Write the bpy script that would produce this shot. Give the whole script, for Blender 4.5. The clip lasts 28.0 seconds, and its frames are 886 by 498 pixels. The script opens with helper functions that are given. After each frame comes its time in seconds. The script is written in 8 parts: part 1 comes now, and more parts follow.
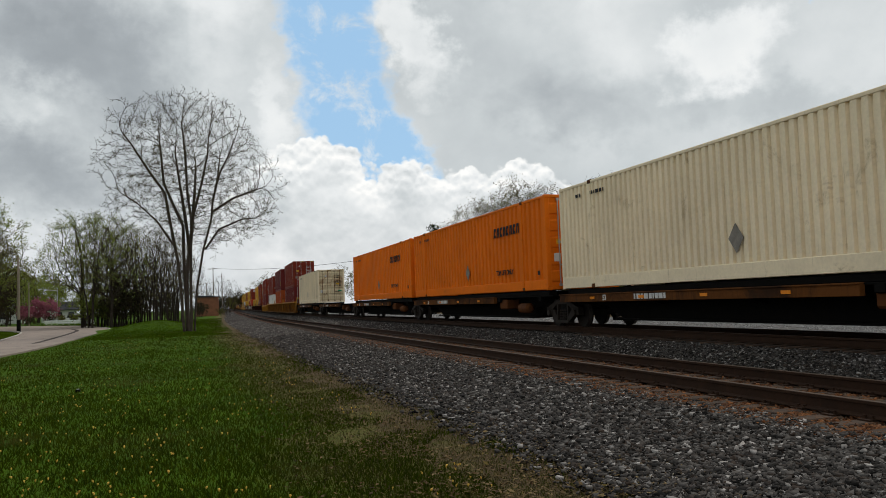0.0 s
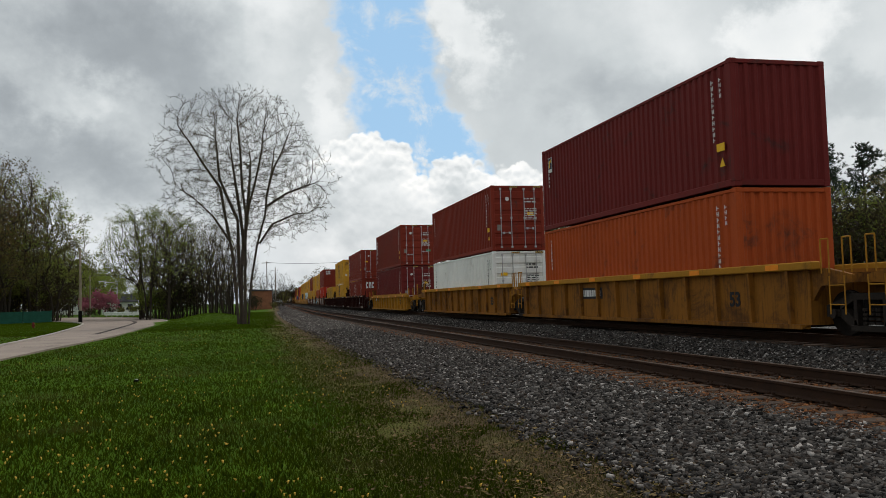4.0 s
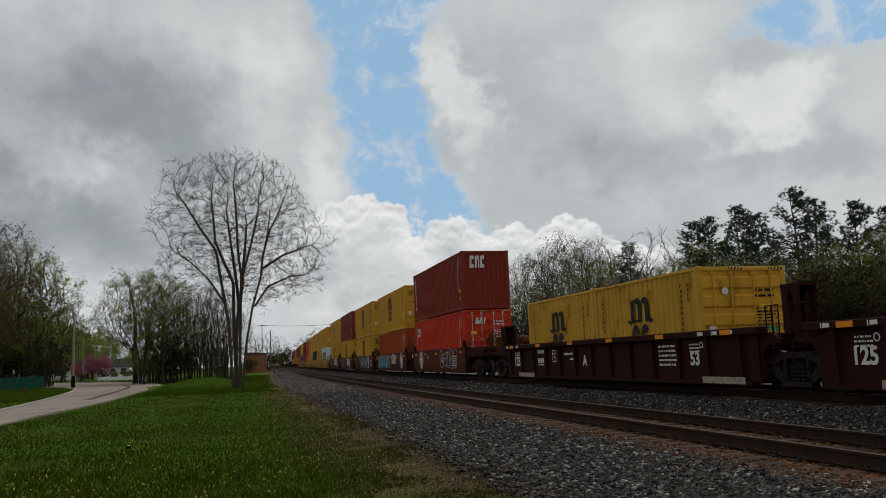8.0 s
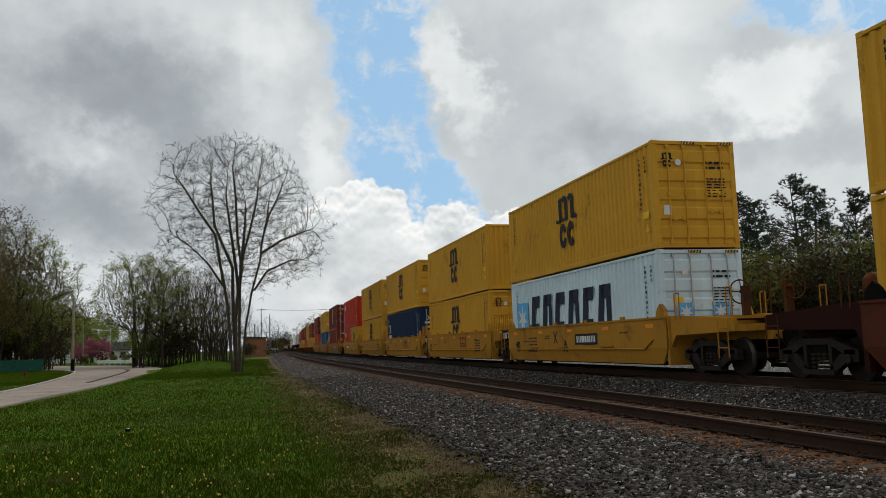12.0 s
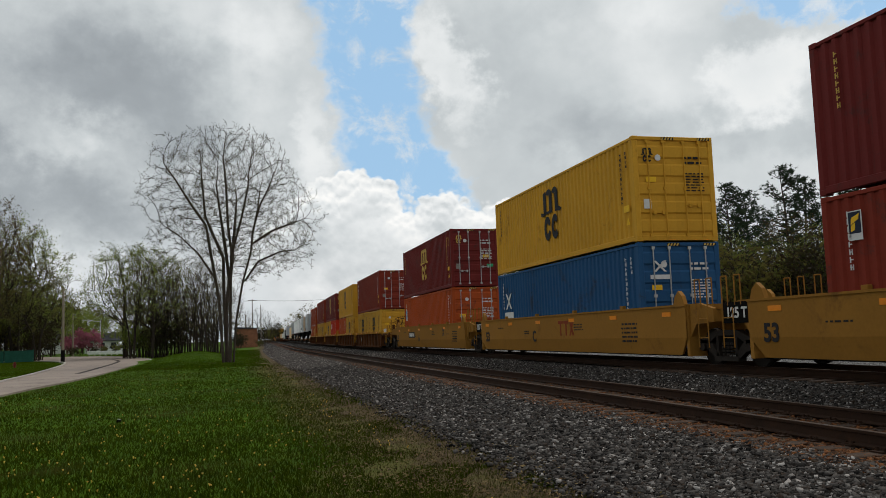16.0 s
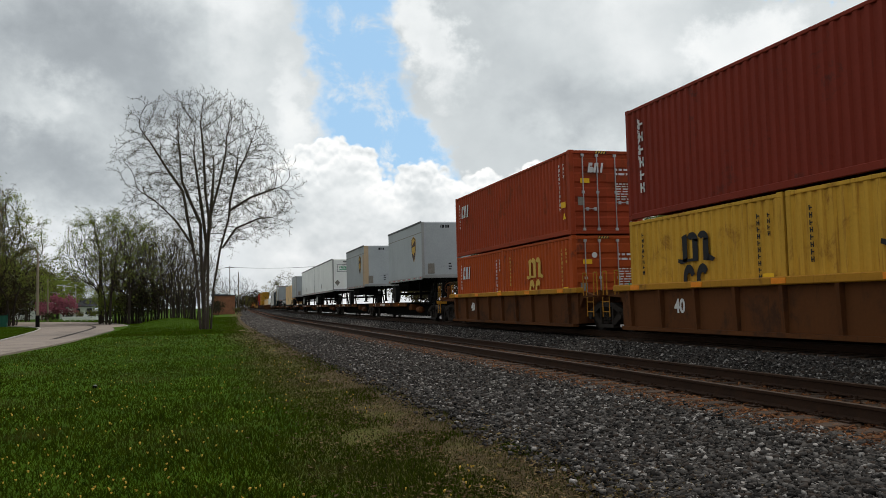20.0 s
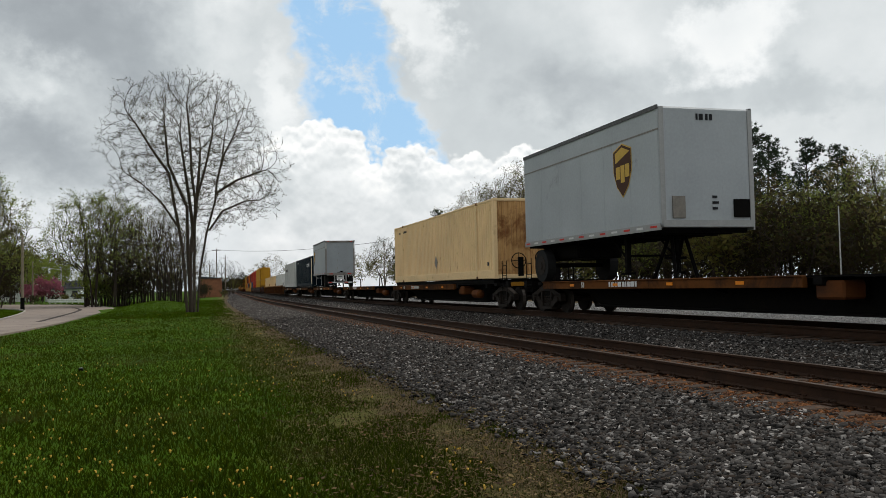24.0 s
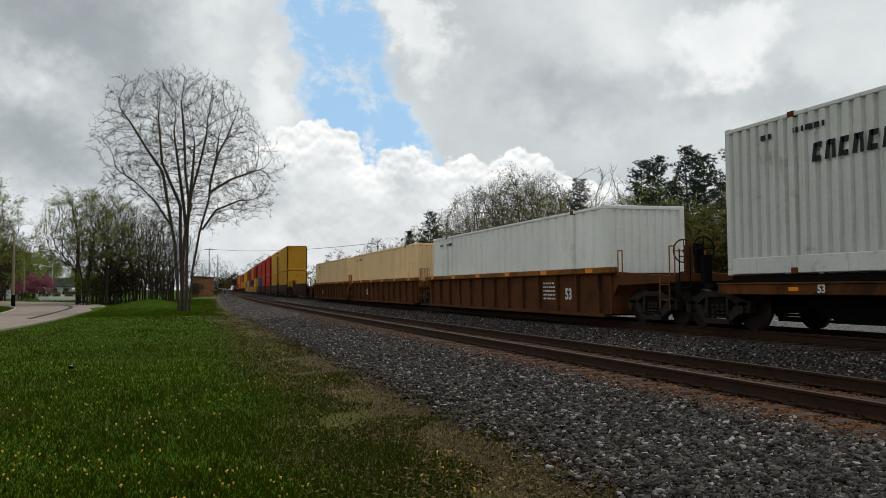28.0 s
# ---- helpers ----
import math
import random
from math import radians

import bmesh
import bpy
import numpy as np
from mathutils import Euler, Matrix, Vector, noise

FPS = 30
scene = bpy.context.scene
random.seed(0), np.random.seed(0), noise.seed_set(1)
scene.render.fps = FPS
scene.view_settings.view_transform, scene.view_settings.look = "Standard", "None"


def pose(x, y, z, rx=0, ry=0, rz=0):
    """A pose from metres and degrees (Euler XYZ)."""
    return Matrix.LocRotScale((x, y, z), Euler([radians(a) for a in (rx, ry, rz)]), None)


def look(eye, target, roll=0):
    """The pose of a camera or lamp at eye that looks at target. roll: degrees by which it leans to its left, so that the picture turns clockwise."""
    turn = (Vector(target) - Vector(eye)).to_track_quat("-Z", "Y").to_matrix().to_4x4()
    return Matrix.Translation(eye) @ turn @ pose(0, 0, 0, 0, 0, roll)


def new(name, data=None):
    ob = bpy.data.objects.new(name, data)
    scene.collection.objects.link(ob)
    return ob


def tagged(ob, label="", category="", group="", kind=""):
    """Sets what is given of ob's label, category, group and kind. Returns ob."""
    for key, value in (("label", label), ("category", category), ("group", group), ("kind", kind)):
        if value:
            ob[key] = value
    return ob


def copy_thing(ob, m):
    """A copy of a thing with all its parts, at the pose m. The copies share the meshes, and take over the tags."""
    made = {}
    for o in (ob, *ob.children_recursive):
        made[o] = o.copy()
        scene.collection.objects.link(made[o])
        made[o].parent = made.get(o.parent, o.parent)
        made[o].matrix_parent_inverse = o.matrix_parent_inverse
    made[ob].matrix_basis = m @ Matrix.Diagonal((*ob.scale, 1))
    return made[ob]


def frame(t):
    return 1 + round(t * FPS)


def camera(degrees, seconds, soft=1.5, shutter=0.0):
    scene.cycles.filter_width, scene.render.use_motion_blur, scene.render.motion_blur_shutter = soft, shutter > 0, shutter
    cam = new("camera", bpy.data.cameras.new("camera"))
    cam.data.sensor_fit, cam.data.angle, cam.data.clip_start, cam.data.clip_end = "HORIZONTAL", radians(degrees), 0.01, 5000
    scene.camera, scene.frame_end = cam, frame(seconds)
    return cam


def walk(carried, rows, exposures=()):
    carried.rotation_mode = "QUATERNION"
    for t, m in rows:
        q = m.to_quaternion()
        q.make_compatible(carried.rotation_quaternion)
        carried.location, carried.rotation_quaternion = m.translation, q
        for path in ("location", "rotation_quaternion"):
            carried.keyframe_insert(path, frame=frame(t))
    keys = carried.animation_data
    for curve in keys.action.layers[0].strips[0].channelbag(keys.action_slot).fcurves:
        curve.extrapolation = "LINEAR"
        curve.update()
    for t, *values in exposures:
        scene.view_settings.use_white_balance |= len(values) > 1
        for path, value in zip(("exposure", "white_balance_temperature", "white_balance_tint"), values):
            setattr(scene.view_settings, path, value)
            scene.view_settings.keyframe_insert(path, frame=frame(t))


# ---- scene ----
EXPOSURES = [(0.0, 0.05), (3.0, 0.1), (6.0, -0.06), (8.0, -0.24), (10.0, -0.20), (12.0, 0.0), (15.0, 0.0), (17.0, 0.03), (20.0, 0.15), (22.0, 0.18), (25.0, 0.12), (28.0, 0.1)]
cam = camera(55.63, 28.0, soft=0.45)
EYE_Z = 1.20


def eye(yaw, pitch, roll):
    return pose(0, 0, EYE_Z, 90 + pitch, roll, yaw)


walk(cam, [
    (0.0, eye(-16.81, 3.50, 2.14)),
    (0.5, eye(-16.27, 2.75, 1.84)),
    (1.0, eye(-15.65, 2.30, 1.90)),
    (1.5, eye(-14.60, 1.98, 1.91)),
    (2.0, eye(-14.09, 2.08, 1.83)),
    (2.5, eye(-13.40, 2.49, 1.74)),
    (3.0, eye(-13.33, 2.70, 1.67)),
    (3.5, eye(-13.39, 2.98, 1.55)),
    (5.5, eye(-13.26, 4.98, 1.89)),
    (6.0, eye(-13.22, 5.80, 1.77)),
    (6.5, eye(-13.23, 6.05, 1.83)),
    (7.0, eye(-13.25, 6.38, 1.72)),
    (7.5, eye(-13.36, 7.02, 1.84)),
    (8.0, eye(-13.61, 7.44, 2.16)),
    (8.5, eye(-13.49, 7.68, 2.32)),
    (9.0, eye(-13.32, 7.73, 2.08)),
    (9.5, eye(-13.36, 7.80, 1.79)),
    (10.0, eye(-13.38, 7.77, 1.03)),
    (10.5, eye(-13.55, 7.29, 1.50)),
    (11.0, eye(-13.50, 6.75, 1.63)),
    (11.5, eye(-13.55, 6.69, 1.63)),
    (12.0, eye(-13.69, 6.44, 1.85)),
    (12.5, eye(-13.79, 6.40, 1.76)),
    (14.5, eye(-13.84, 5.96, 1.89)),
    (15.0, eye(-13.83, 5.78, 1.88)),
    (15.5, eye(-13.99, 5.78, 1.91)),
    (16.0, eye(-14.28, 5.77, 1.93)),
    (16.5, eye(-14.39, 5.89, 1.98)),
    (17.0, eye(-14.83, 5.77, 2.11)),
    (17.5, eye(-14.74, 5.24, 2.39)),
    (18.0, eye(-13.76, 4.94, 2.00)),
    (18.5, eye(-14.15, 4.65, 1.56)),
    (19.0, eye(-14.39, 4.22, 1.45)),
    (19.5, eye(-14.68, 3.79, 1.50)),
    (20.0, eye(-15.77, 3.62, 1.40)),
    (20.5, eye(-16.10, 3.48, 1.43)),
    (21.0, eye(-16.32, 3.34, 1.41)),
    (21.5, eye(-16.35, 3.17, 1.71)),
    (22.0, eye(-16.46, 2.98, 1.90)),
    (22.5, eye(-16.38, 2.92, 1.77)),
    (24.5, eye(-16.73, 2.41, 1.15)),
    (25.0, eye(-16.77, 2.48, 1.13)),
    (25.5, eye(-16.70, 2.67, 1.17)),
    (26.0, eye(-16.67, 2.79, 1.05)),
    (26.5, eye(-16.80, 2.76, 0.88)),
    (27.0, eye(-16.86, 2.65, 0.87)),
    (27.5, eye(-16.88, 2.73, 0.66)),
    (28.0, eye(-17.12, 2.62, 0.51)),
], exposures=EXPOSURES)
# the sky, in degrees of azimuth and elevation: clear patches, brighter or darker clouds (centre, half sizes, tilt), the clear channel's two
# edges by elevation, and the crest of the cumulus bank by azimuth
SKY_GAPS = [(39.0, 20.6, 4.2, 2.2, -20), (42.6, 18.2, 1.8, 1.6, -20), (-62.0, 35.0, 12.0, 6.0, 10), (150.0, 40.0, 14.0, 7.0, 0)]
SKY_TONES = [((-6.0, 16.6, 8.0, 4.6, -14), -0.30, 0.1), ((-13.0, 9.0, 9.5, 5.0, -8), -0.36, 0.1), ((-9.5, 13.6, 3.6, 1.7, 12), 0.14, 0.3), ((2.5, 20.5, 3.0, 3.0, 30), 0.12, 0.2), ((6.0, 13.5, 1.6, 4.0, 0), 0.14, 0.3), ((-9.0, 4.6, 6.0, 1.6, 0), 0.08, 0.3), ((5.0, 5.0, 9.0, 3.4, 0), 0.16, 0.2), ((22.5, 17.0, 7.0, 5.0, -20), -0.10, 0.2), ((27.0, 12.6, 6.0, 2.2, -5), -0.12, 0.3), ((15.6, 17.8, 2.2, 4.2, 25), 0.26, 0.5), ((36.0, 15.4, 4.6, 2.6, 10), 0.24, 0.6), ((39.5, 11.6, 6.0, 1.6, 0), -0.12, 0.2), ((31.0, 21.0, 5.0, 2.6, 0), 0.10, 0.3)]
CHANNEL_WEST = [(6.0, 7.2), (11.1, 7.4), (14.0, 7.5), (17.0, 6.8), (20.2, 6.0), (22.3, 5.2), (27.0, 3.6)]
CHANNEL_EAST = [(6.0, 18.5), (9.6, 16.6), (11.6, 15.2), (15.0, 13.9), (18.0, 13.2), (20.2, 13.0), (22.3, 13.8), (27.0, 15.0)]
BANK_CREST = [(-12.0, 4.6), (-4.0, 5.4), (0.0, 6.4), (1.5, 7.2), (3.2, 9.0), (5.2, 10.2), (7.5, 11.1), (9.1, 11.9), (10.6, 10.8), (12.1, 9.5), (13.7, 9.3), (15.2, 10.3), (16.4, 9.2), (17.9, 8.8), (19.1, 9.2), (20.2, 8.4), (21.2, 9.1), (22.6, 10.0), (23.7, 9.2), (24.8, 8.2), (27.0, 7.4), (32.0, 6.2), (45.0, 5.5)]
SKY_LIGHT = 1.0

# ---- world, sun ----
world = bpy.data.worlds.new("sky_world")
scene.world = world
world.use_nodes = True


class Nodes:
    """Small helper to chain shader nodes."""

    def __init__(self, tree):
        self.tree = tree
        tree.nodes.clear()

    def node(self, kind, inputs=()):
        n = self.tree.nodes.new(kind)
        for key, value in dict(inputs).items():
            self.put(n.inputs[key], value)
        return n

    def put(self, socket, value):
        if isinstance(value, bpy.types.NodeSocket):
            self.tree.links.new(value, socket)
        else:
            socket.default_value = value

    def math(self, op, a, b=0.0, c=0.0, clamp=False):
        n = self.node("ShaderNodeMath", {0: a, 1: b, 2: c})
        n.operation, n.use_clamp = op, clamp
        return n.outputs[0]

    def mix(self, fac, a, b, mode="MIX"):
        n = self.node("ShaderNodeMix")
        n.data_type, n.blend_type = "RGBA", mode
        self.put(n.inputs[0], fac)
        self.put(n.inputs[6], a)
        self.put(n.inputs[7], b)
        return n.outputs[2]

    def ramp(self, fac, stops):
        n = self.node("ShaderNodeValToRGB", {0: fac})
        el = n.color_ramp.elements
        while len(el) < len(stops):
            el.new(0.5)
        for e, (p, c) in zip(el, stops):
            e.position = p
            e.color = (*c, 1) if isinstance(c, tuple) else (c, c, c, 1)
        return n.outputs[0]

    def smooth(self, x, lo, hi):
        n = self.node("ShaderNodeMapRange", {0: x, 1: lo, 2: hi, 3: 0.0, 4: 1.0})
        n.interpolation_type = "SMOOTHSTEP"
        return n.outputs[0]

    def noise(self, vec, scale, detail=4.0, rough=0.5, dist=0.0):
        n = self.node("ShaderNodeTexNoise", {"Vector": vec, "Scale": scale, "Detail": detail, "Roughness": rough, "Distortion": dist})
        return n.outputs[0]


SUN_ELEVATION, SUN_AZIMUTH = 58.0, 65.0
w = Nodes(world.node_tree)
sky = w.node("ShaderNodeTexSky")
sky.sky_type, sky.sun_disc = "NISHITA", False
sky.sun_elevation, sky.sun_rotation = radians(SUN_ELEVATION), radians(SUN_AZIMUTH)
direction = w.node("ShaderNodeTexCoord").outputs["Generated"]
xyz = w.node("ShaderNodeSeparateXYZ", {0: direction})
az = w.math("MULTIPLY", w.math("ARCTAN2", xyz.outputs[0], xyz.outputs[1]), 180 / math.pi)
el = w.math("MULTIPLY", w.math("ARCSINE", xyz.outputs[2]), 180 / math.pi)
flat = w.node("ShaderNodeCombineXYZ", {0: w.math("MULTIPLY", az, 0.066), 1: w.math("MULTIPLY", el, 0.072), 2: 0.0}).outputs[0]
puff = w.noise(flat, 1.2, 9.0, 0.46, 0.1)
fine = w.noise(flat, 6.0, 9.0, 0.62, 0.1)


lace = w.node("ShaderNodeTexNoise", {"Vector": flat, "Scale": 3.2, "Detail": 9.0, "Roughness": 0.6}).outputs["Color"]
curl = w.node("ShaderNodeTexNoise", {"Vector": flat, "Scale": 11.0, "Detail": 7.0, "Roughness": 0.6}).outputs["Color"]
lace, curl = w.node("ShaderNodeSeparateXYZ", {0: lace}), w.node("ShaderNodeSeparateXYZ", {0: curl})


def stray(base, big, small, reach):
    """The angle, displaced by the noise, so that cloud edges billow."""
    shift = w.math("ADD", w.math("MULTIPLY", w.math("SUBTRACT", big, 0.5), reach), w.math("MULTIPLY", w.math("SUBTRACT", small, 0.5), reach * 0.30))
    return w.math("ADD", base, shift)


def table(x, rows):
    """A value that follows rows of (x, value), straight from row to row."""
    lo, hi = rows[0][0], rows[-1][0]
    least, most = min(r[1] for r in rows), max(r[1] for r in rows)
    shade = w.ramp(w.math("DIVIDE", w.math("SUBTRACT", x, lo), hi - lo), [((a - lo) / (hi - lo), (b - least) / (most - least)) for a, b in rows])
    return w.math("ADD", w.math("MULTIPLY", shade, most - least), least)


def billow(lift):
    """Heaped round swellings at three sizes, read a little lower by lift degrees; about 0 on the mean."""
    at = w.node("ShaderNodeCombineXYZ", {0: w.math("ADD", w.math("MULTIPLY", az, 0.066), w.math("MULTIPLY", curl.outputs[0], 0.05)), 1: w.math("ADD", w.math("MULTIPLY", w.math("SUBTRACT", el, lift), 0.080), w.math("MULTIPLY", curl.outputs[1], 0.05)), 2: 0.0}).outputs[0]
    total = 0.0
    for scale, weight in ((6.0, 1.0), (14.0, 0.55), (33.0, 0.3)):
        cells = w.node("ShaderNodeTexVoronoi", {"Vector": at, "Scale": scale})
        cells.feature, cells.voronoi_dimensions = "F1", "2D"
        total = w.math("ADD", total, w.math("MULTIPLY", w.math("SUBTRACT", 0.38, cells.outputs["Distance"]), weight))
    return total


az_b, el_b = stray(az, lace.outputs[0], curl.outputs[0], 8.0), stray(el, lace.outputs[1], curl.outputs[1], 7.0)
heap, heap_below = billow(0.0), billow(0.35)
lit = w.math("SUBTRACT", heap_below, heap)


def patch(caz, cel, raz, rel, tilt, ragged=0.9, lo=0.55, hi=1.2):
    """A soft, ragged oval in the sky round an azimuth and elevation, in degrees: 1 inside, 0 outside."""
    ca, sa = math.cos(radians(tilt)), math.sin(radians(tilt))
    da, de = w.math("SUBTRACT", az_b, caz), w.math("SUBTRACT", el_b, cel)
    u = w.math("ADD", w.math("MULTIPLY", da, ca / raz), w.math("MULTIPLY", de, sa / raz))
    v = w.math("ADD", w.math("MULTIPLY", da, -sa / rel), w.math("MULTIPLY", de, ca / rel))
    r = w.math("SQRT", w.math("ADD", w.math("MULTIPLY", u, u), w.math("MULTIPLY", v, v)))
    r = w.math("ADD", r, w.math("MULTIPLY", w.math("SUBTRACT", puff, 0.5), ragged * 2.2))
    r = w.math("ADD", r, w.math("MULTIPLY", w.math("SUBTRACT", fine, 0.5), ragged))
    return w.math("SUBTRACT", 1.0, w.smooth(r, lo, hi))


gaps = 0.0
for spec in SKY_GAPS:
    gaps = w.math("MAXIMUM", gaps, patch(*spec, ragged=0.5, lo=0.6, hi=1.15))
az_c = w.math("ADD", stray(az, lace.outputs[0], curl.outputs[0], 4.0), w.math("MULTIPLY", heap, 0.8))
west = w.smooth(w.math("SUBTRACT", az_c, table(el_b, CHANNEL_WEST)), -0.3, 1.1)
east = w.smooth(w.math("SUBTRACT", table(el_b, CHANNEL_EAST), az_c), -0.3, 1.1)
gaps = w.math("MAXIMUM", gaps, w.math("MULTIPLY", w.math("MULTIPLY", west, east), w.math("MULTIPLY", w.smooth(el, 4.0, 8.0), w.math("SUBTRACT", 1.0, w.smooth(el, 24.0, 30.0)))))
wisps = w.math("MULTIPLY", w.smooth(w.noise(flat, 4.5, 8.0, 0.66, 0.4), 0.50, 0.70), 0.75)
veil = w.math("MULTIPLY", gaps, w.math("SUBTRACT", 1.0, wisps))
tone = w.math("ADD", 0.66, w.math("ADD", w.math("MULTIPLY", w.math("SUBTRACT", puff, 0.5), 0.62), w.math("MULTIPLY", w.math("SUBTRACT", fine, 0.5), 0.10)))
for spec, shift, firm in SKY_TONES:
    tone = w.math("ADD", tone, w.math("MULTIPLY", patch(*spec, ragged=0.35, lo=firm * 0.8, hi=1.35 - 0.2 * firm), shift))
tone = w.math("ADD", tone, w.math("MULTIPLY", gaps, 0.14))
CLOUD = [(0.15, (0.225, 0.25, 0.275)), (0.42, (0.385, 0.42, 0.445)), (0.62, (0.57, 0.61, 0.625)), (0.82, (0.795, 0.82, 0.825)), (1.0, (0.97, 0.97, 0.95))]
cloud = w.ramp(tone, CLOUD)
low = w.math("SUBTRACT", 1.0, w.smooth(el, 0.0, 9.0))
cloud = w.mix(w.math("MULTIPLY", low, 0.3), cloud, (0.66, 0.70, 0.75, 1))
blue = w.mix(0.75, w.mix(1.0, sky.outputs[0], (0.085, 0.085, 0.085, 1), "MULTIPLY"), (0.38, 0.63, 0.90, 1))
colour = w.mix(veil, cloud, blue)
# the cumulus bank low over the line, in front of the rest
depth = w.math("SUBTRACT", w.math("ADD", table(az, BANK_CREST), w.math("MULTIPLY", heap, 1.5)), el)
bank = w.math("MULTIPLY", w.smooth(depth, -0.1, 0.45), w.math("MULTIPLY", w.smooth(az, 0.5, 5.5), w.math("SUBTRACT", 1.0, w.smooth(az, 27.0, 35.0))))
crisp = w.math("SUBTRACT", 1.0, w.smooth(depth, 0.6, 3.2))
glow = w.math("ADD", w.math("ADD", 0.90, w.math("MULTIPLY", w.math("MULTIPLY", lit, 0.42), w.math("ADD", 0.25, w.math("MULTIPLY", crisp, 0.75)))), w.math("MULTIPLY", w.smooth(depth, 0.0, 4.0), -0.17))
glow = w.math("ADD", glow, w.math("ADD", w.math("MULTIPLY", w.math("SUBTRACT", w.noise(flat, 3.0, 6.0, 0.55, 0.3), 0.5), 0.62), w.math("MULTIPLY", w.math("SUBTRACT", fine, 0.5), 0.16)))
colour = w.mix(bank, colour, w.mix(w.math("MULTIPLY", low, 0.35), w.ramp(glow, CLOUD), (0.70, 0.70, 0.71, 1)))
background = w.node("ShaderNodeBackground", {0: colour, 1: SKY_LIGHT})
w.tree.links.new(background.outputs[0], w.node("ShaderNodeOutputWorld").inputs[0])

sun = new("sun", bpy.data.lights.new("sun", "SUN"))
sun.data.energy, sun.data.angle, sun.data.color = 1.35, radians(10), (1.0, 0.95, 0.88)
sun.matrix_world = look((0, 0, 60), (-60 * math.sin(radians(SUN_AZIMUTH)) / math.tan(radians(SUN_ELEVATION)), -60 * math.cos(radians(SUN_AZIMUTH)) / math.tan(radians(SUN_ELEVATION)), 0))

# ---- materials ----
def material(name, rgb, rough=0.6, metal=0.0, spread=0.25, scale=3.0, fine=40.0, bump=0.15, second=None, amount=0.5, streak=0.0, spec=0.12, vary=0.0):
    """A worn surface: base colour varied at two scales, optional stains of a second colour, vertical streaks and fine relief."""
    mat = bpy.data.materials.new(name)
    mat.use_nodes = True
    n = Nodes(mat.node_tree)
    co = n.node("ShaderNodeTexCoord").outputs["Object"]
    if vary:
        shift = n.math("MULTIPLY", n.node("ShaderNodeObjectInfo").outputs["Random"], 57.0)
        co = n.node("ShaderNodeVectorMath", {0: co, 1: n.node("ShaderNodeCombineXYZ", {0: 0.0, 1: shift, 2: 0.0}).outputs[0]}).outputs[0]
    big = n.noise(co, scale, 5.0, 0.6)
    small = n.noise(co, fine, 3.0, 0.6)
    tone = n.math("ADD", n.math("MULTIPLY", big, 0.65), n.math("MULTIPLY", small, 0.35))
    dark = tuple(c * (1 - spread) for c in rgb)
    lite = tuple(min(1.0, c * (1 + spread)) for c in rgb)
    colour = n.ramp(tone, [(0.3, dark), (0.5, rgb), (0.7, lite)])
    if second:
        stain = n.smooth(n.noise(co, scale * 1.7, 8.0, 0.72, 0.6), 0.62 - amount * 0.3, 0.78 - amount * 0.2)
        colour = n.mix(n.math("MULTIPLY", stain, 0.8), colour, (*second, 1))
        if streak:
            run = n.node("ShaderNodeMapping", {0: co, 3: (6.0, 6.0, 0.35)}).outputs[0]
            drip = n.smooth(n.noise(run, 2.2, 6.0, 0.7), 0.66 - streak * 0.2, 0.86 - streak * 0.2)
            colour = n.mix(n.math("MULTIPLY", drip, 0.55), colour, (*second, 1))
    if vary:
        hue = n.node("ShaderNodeHueSaturation", {4: colour})
        n.put(hue.inputs[2], n.math("ADD", 1.0 - vary / 2, n.math("MULTIPLY", n.node("ShaderNodeObjectInfo").outputs["Random"], vary)))
        colour = hue.outputs[0]
    shader = n.node("ShaderNodeBsdfPrincipled", {"Base Color": colour, "Metallic": metal, "Specular IOR Level": spec})
    n.put(shader.inputs["Roughness"], n.math("ADD", rough - 0.1, n.math("MULTIPLY", big, 0.2), clamp=True))
    if bump:
        relief = n.node("ShaderNodeBump", {"Strength": bump, "Distance": 0.01, "Height": small})
        n.put(shader.inputs["Normal"], relief.outputs[0])
    n.tree.links.new(shader.outputs[0], n.node("ShaderNodeOutputMaterial").inputs[0])
    return mat


GRIME = (0.035, 0.030, 0.026)


def paint(name, rgb, second=GRIME, amount=0.25, streak=0.3, rough=0.55, vary=0.12):
    return material(name, rgb, rough, 0.0, 0.14, 0.5, 14.0, 0.06, second, amount, streak, 0.05, vary)


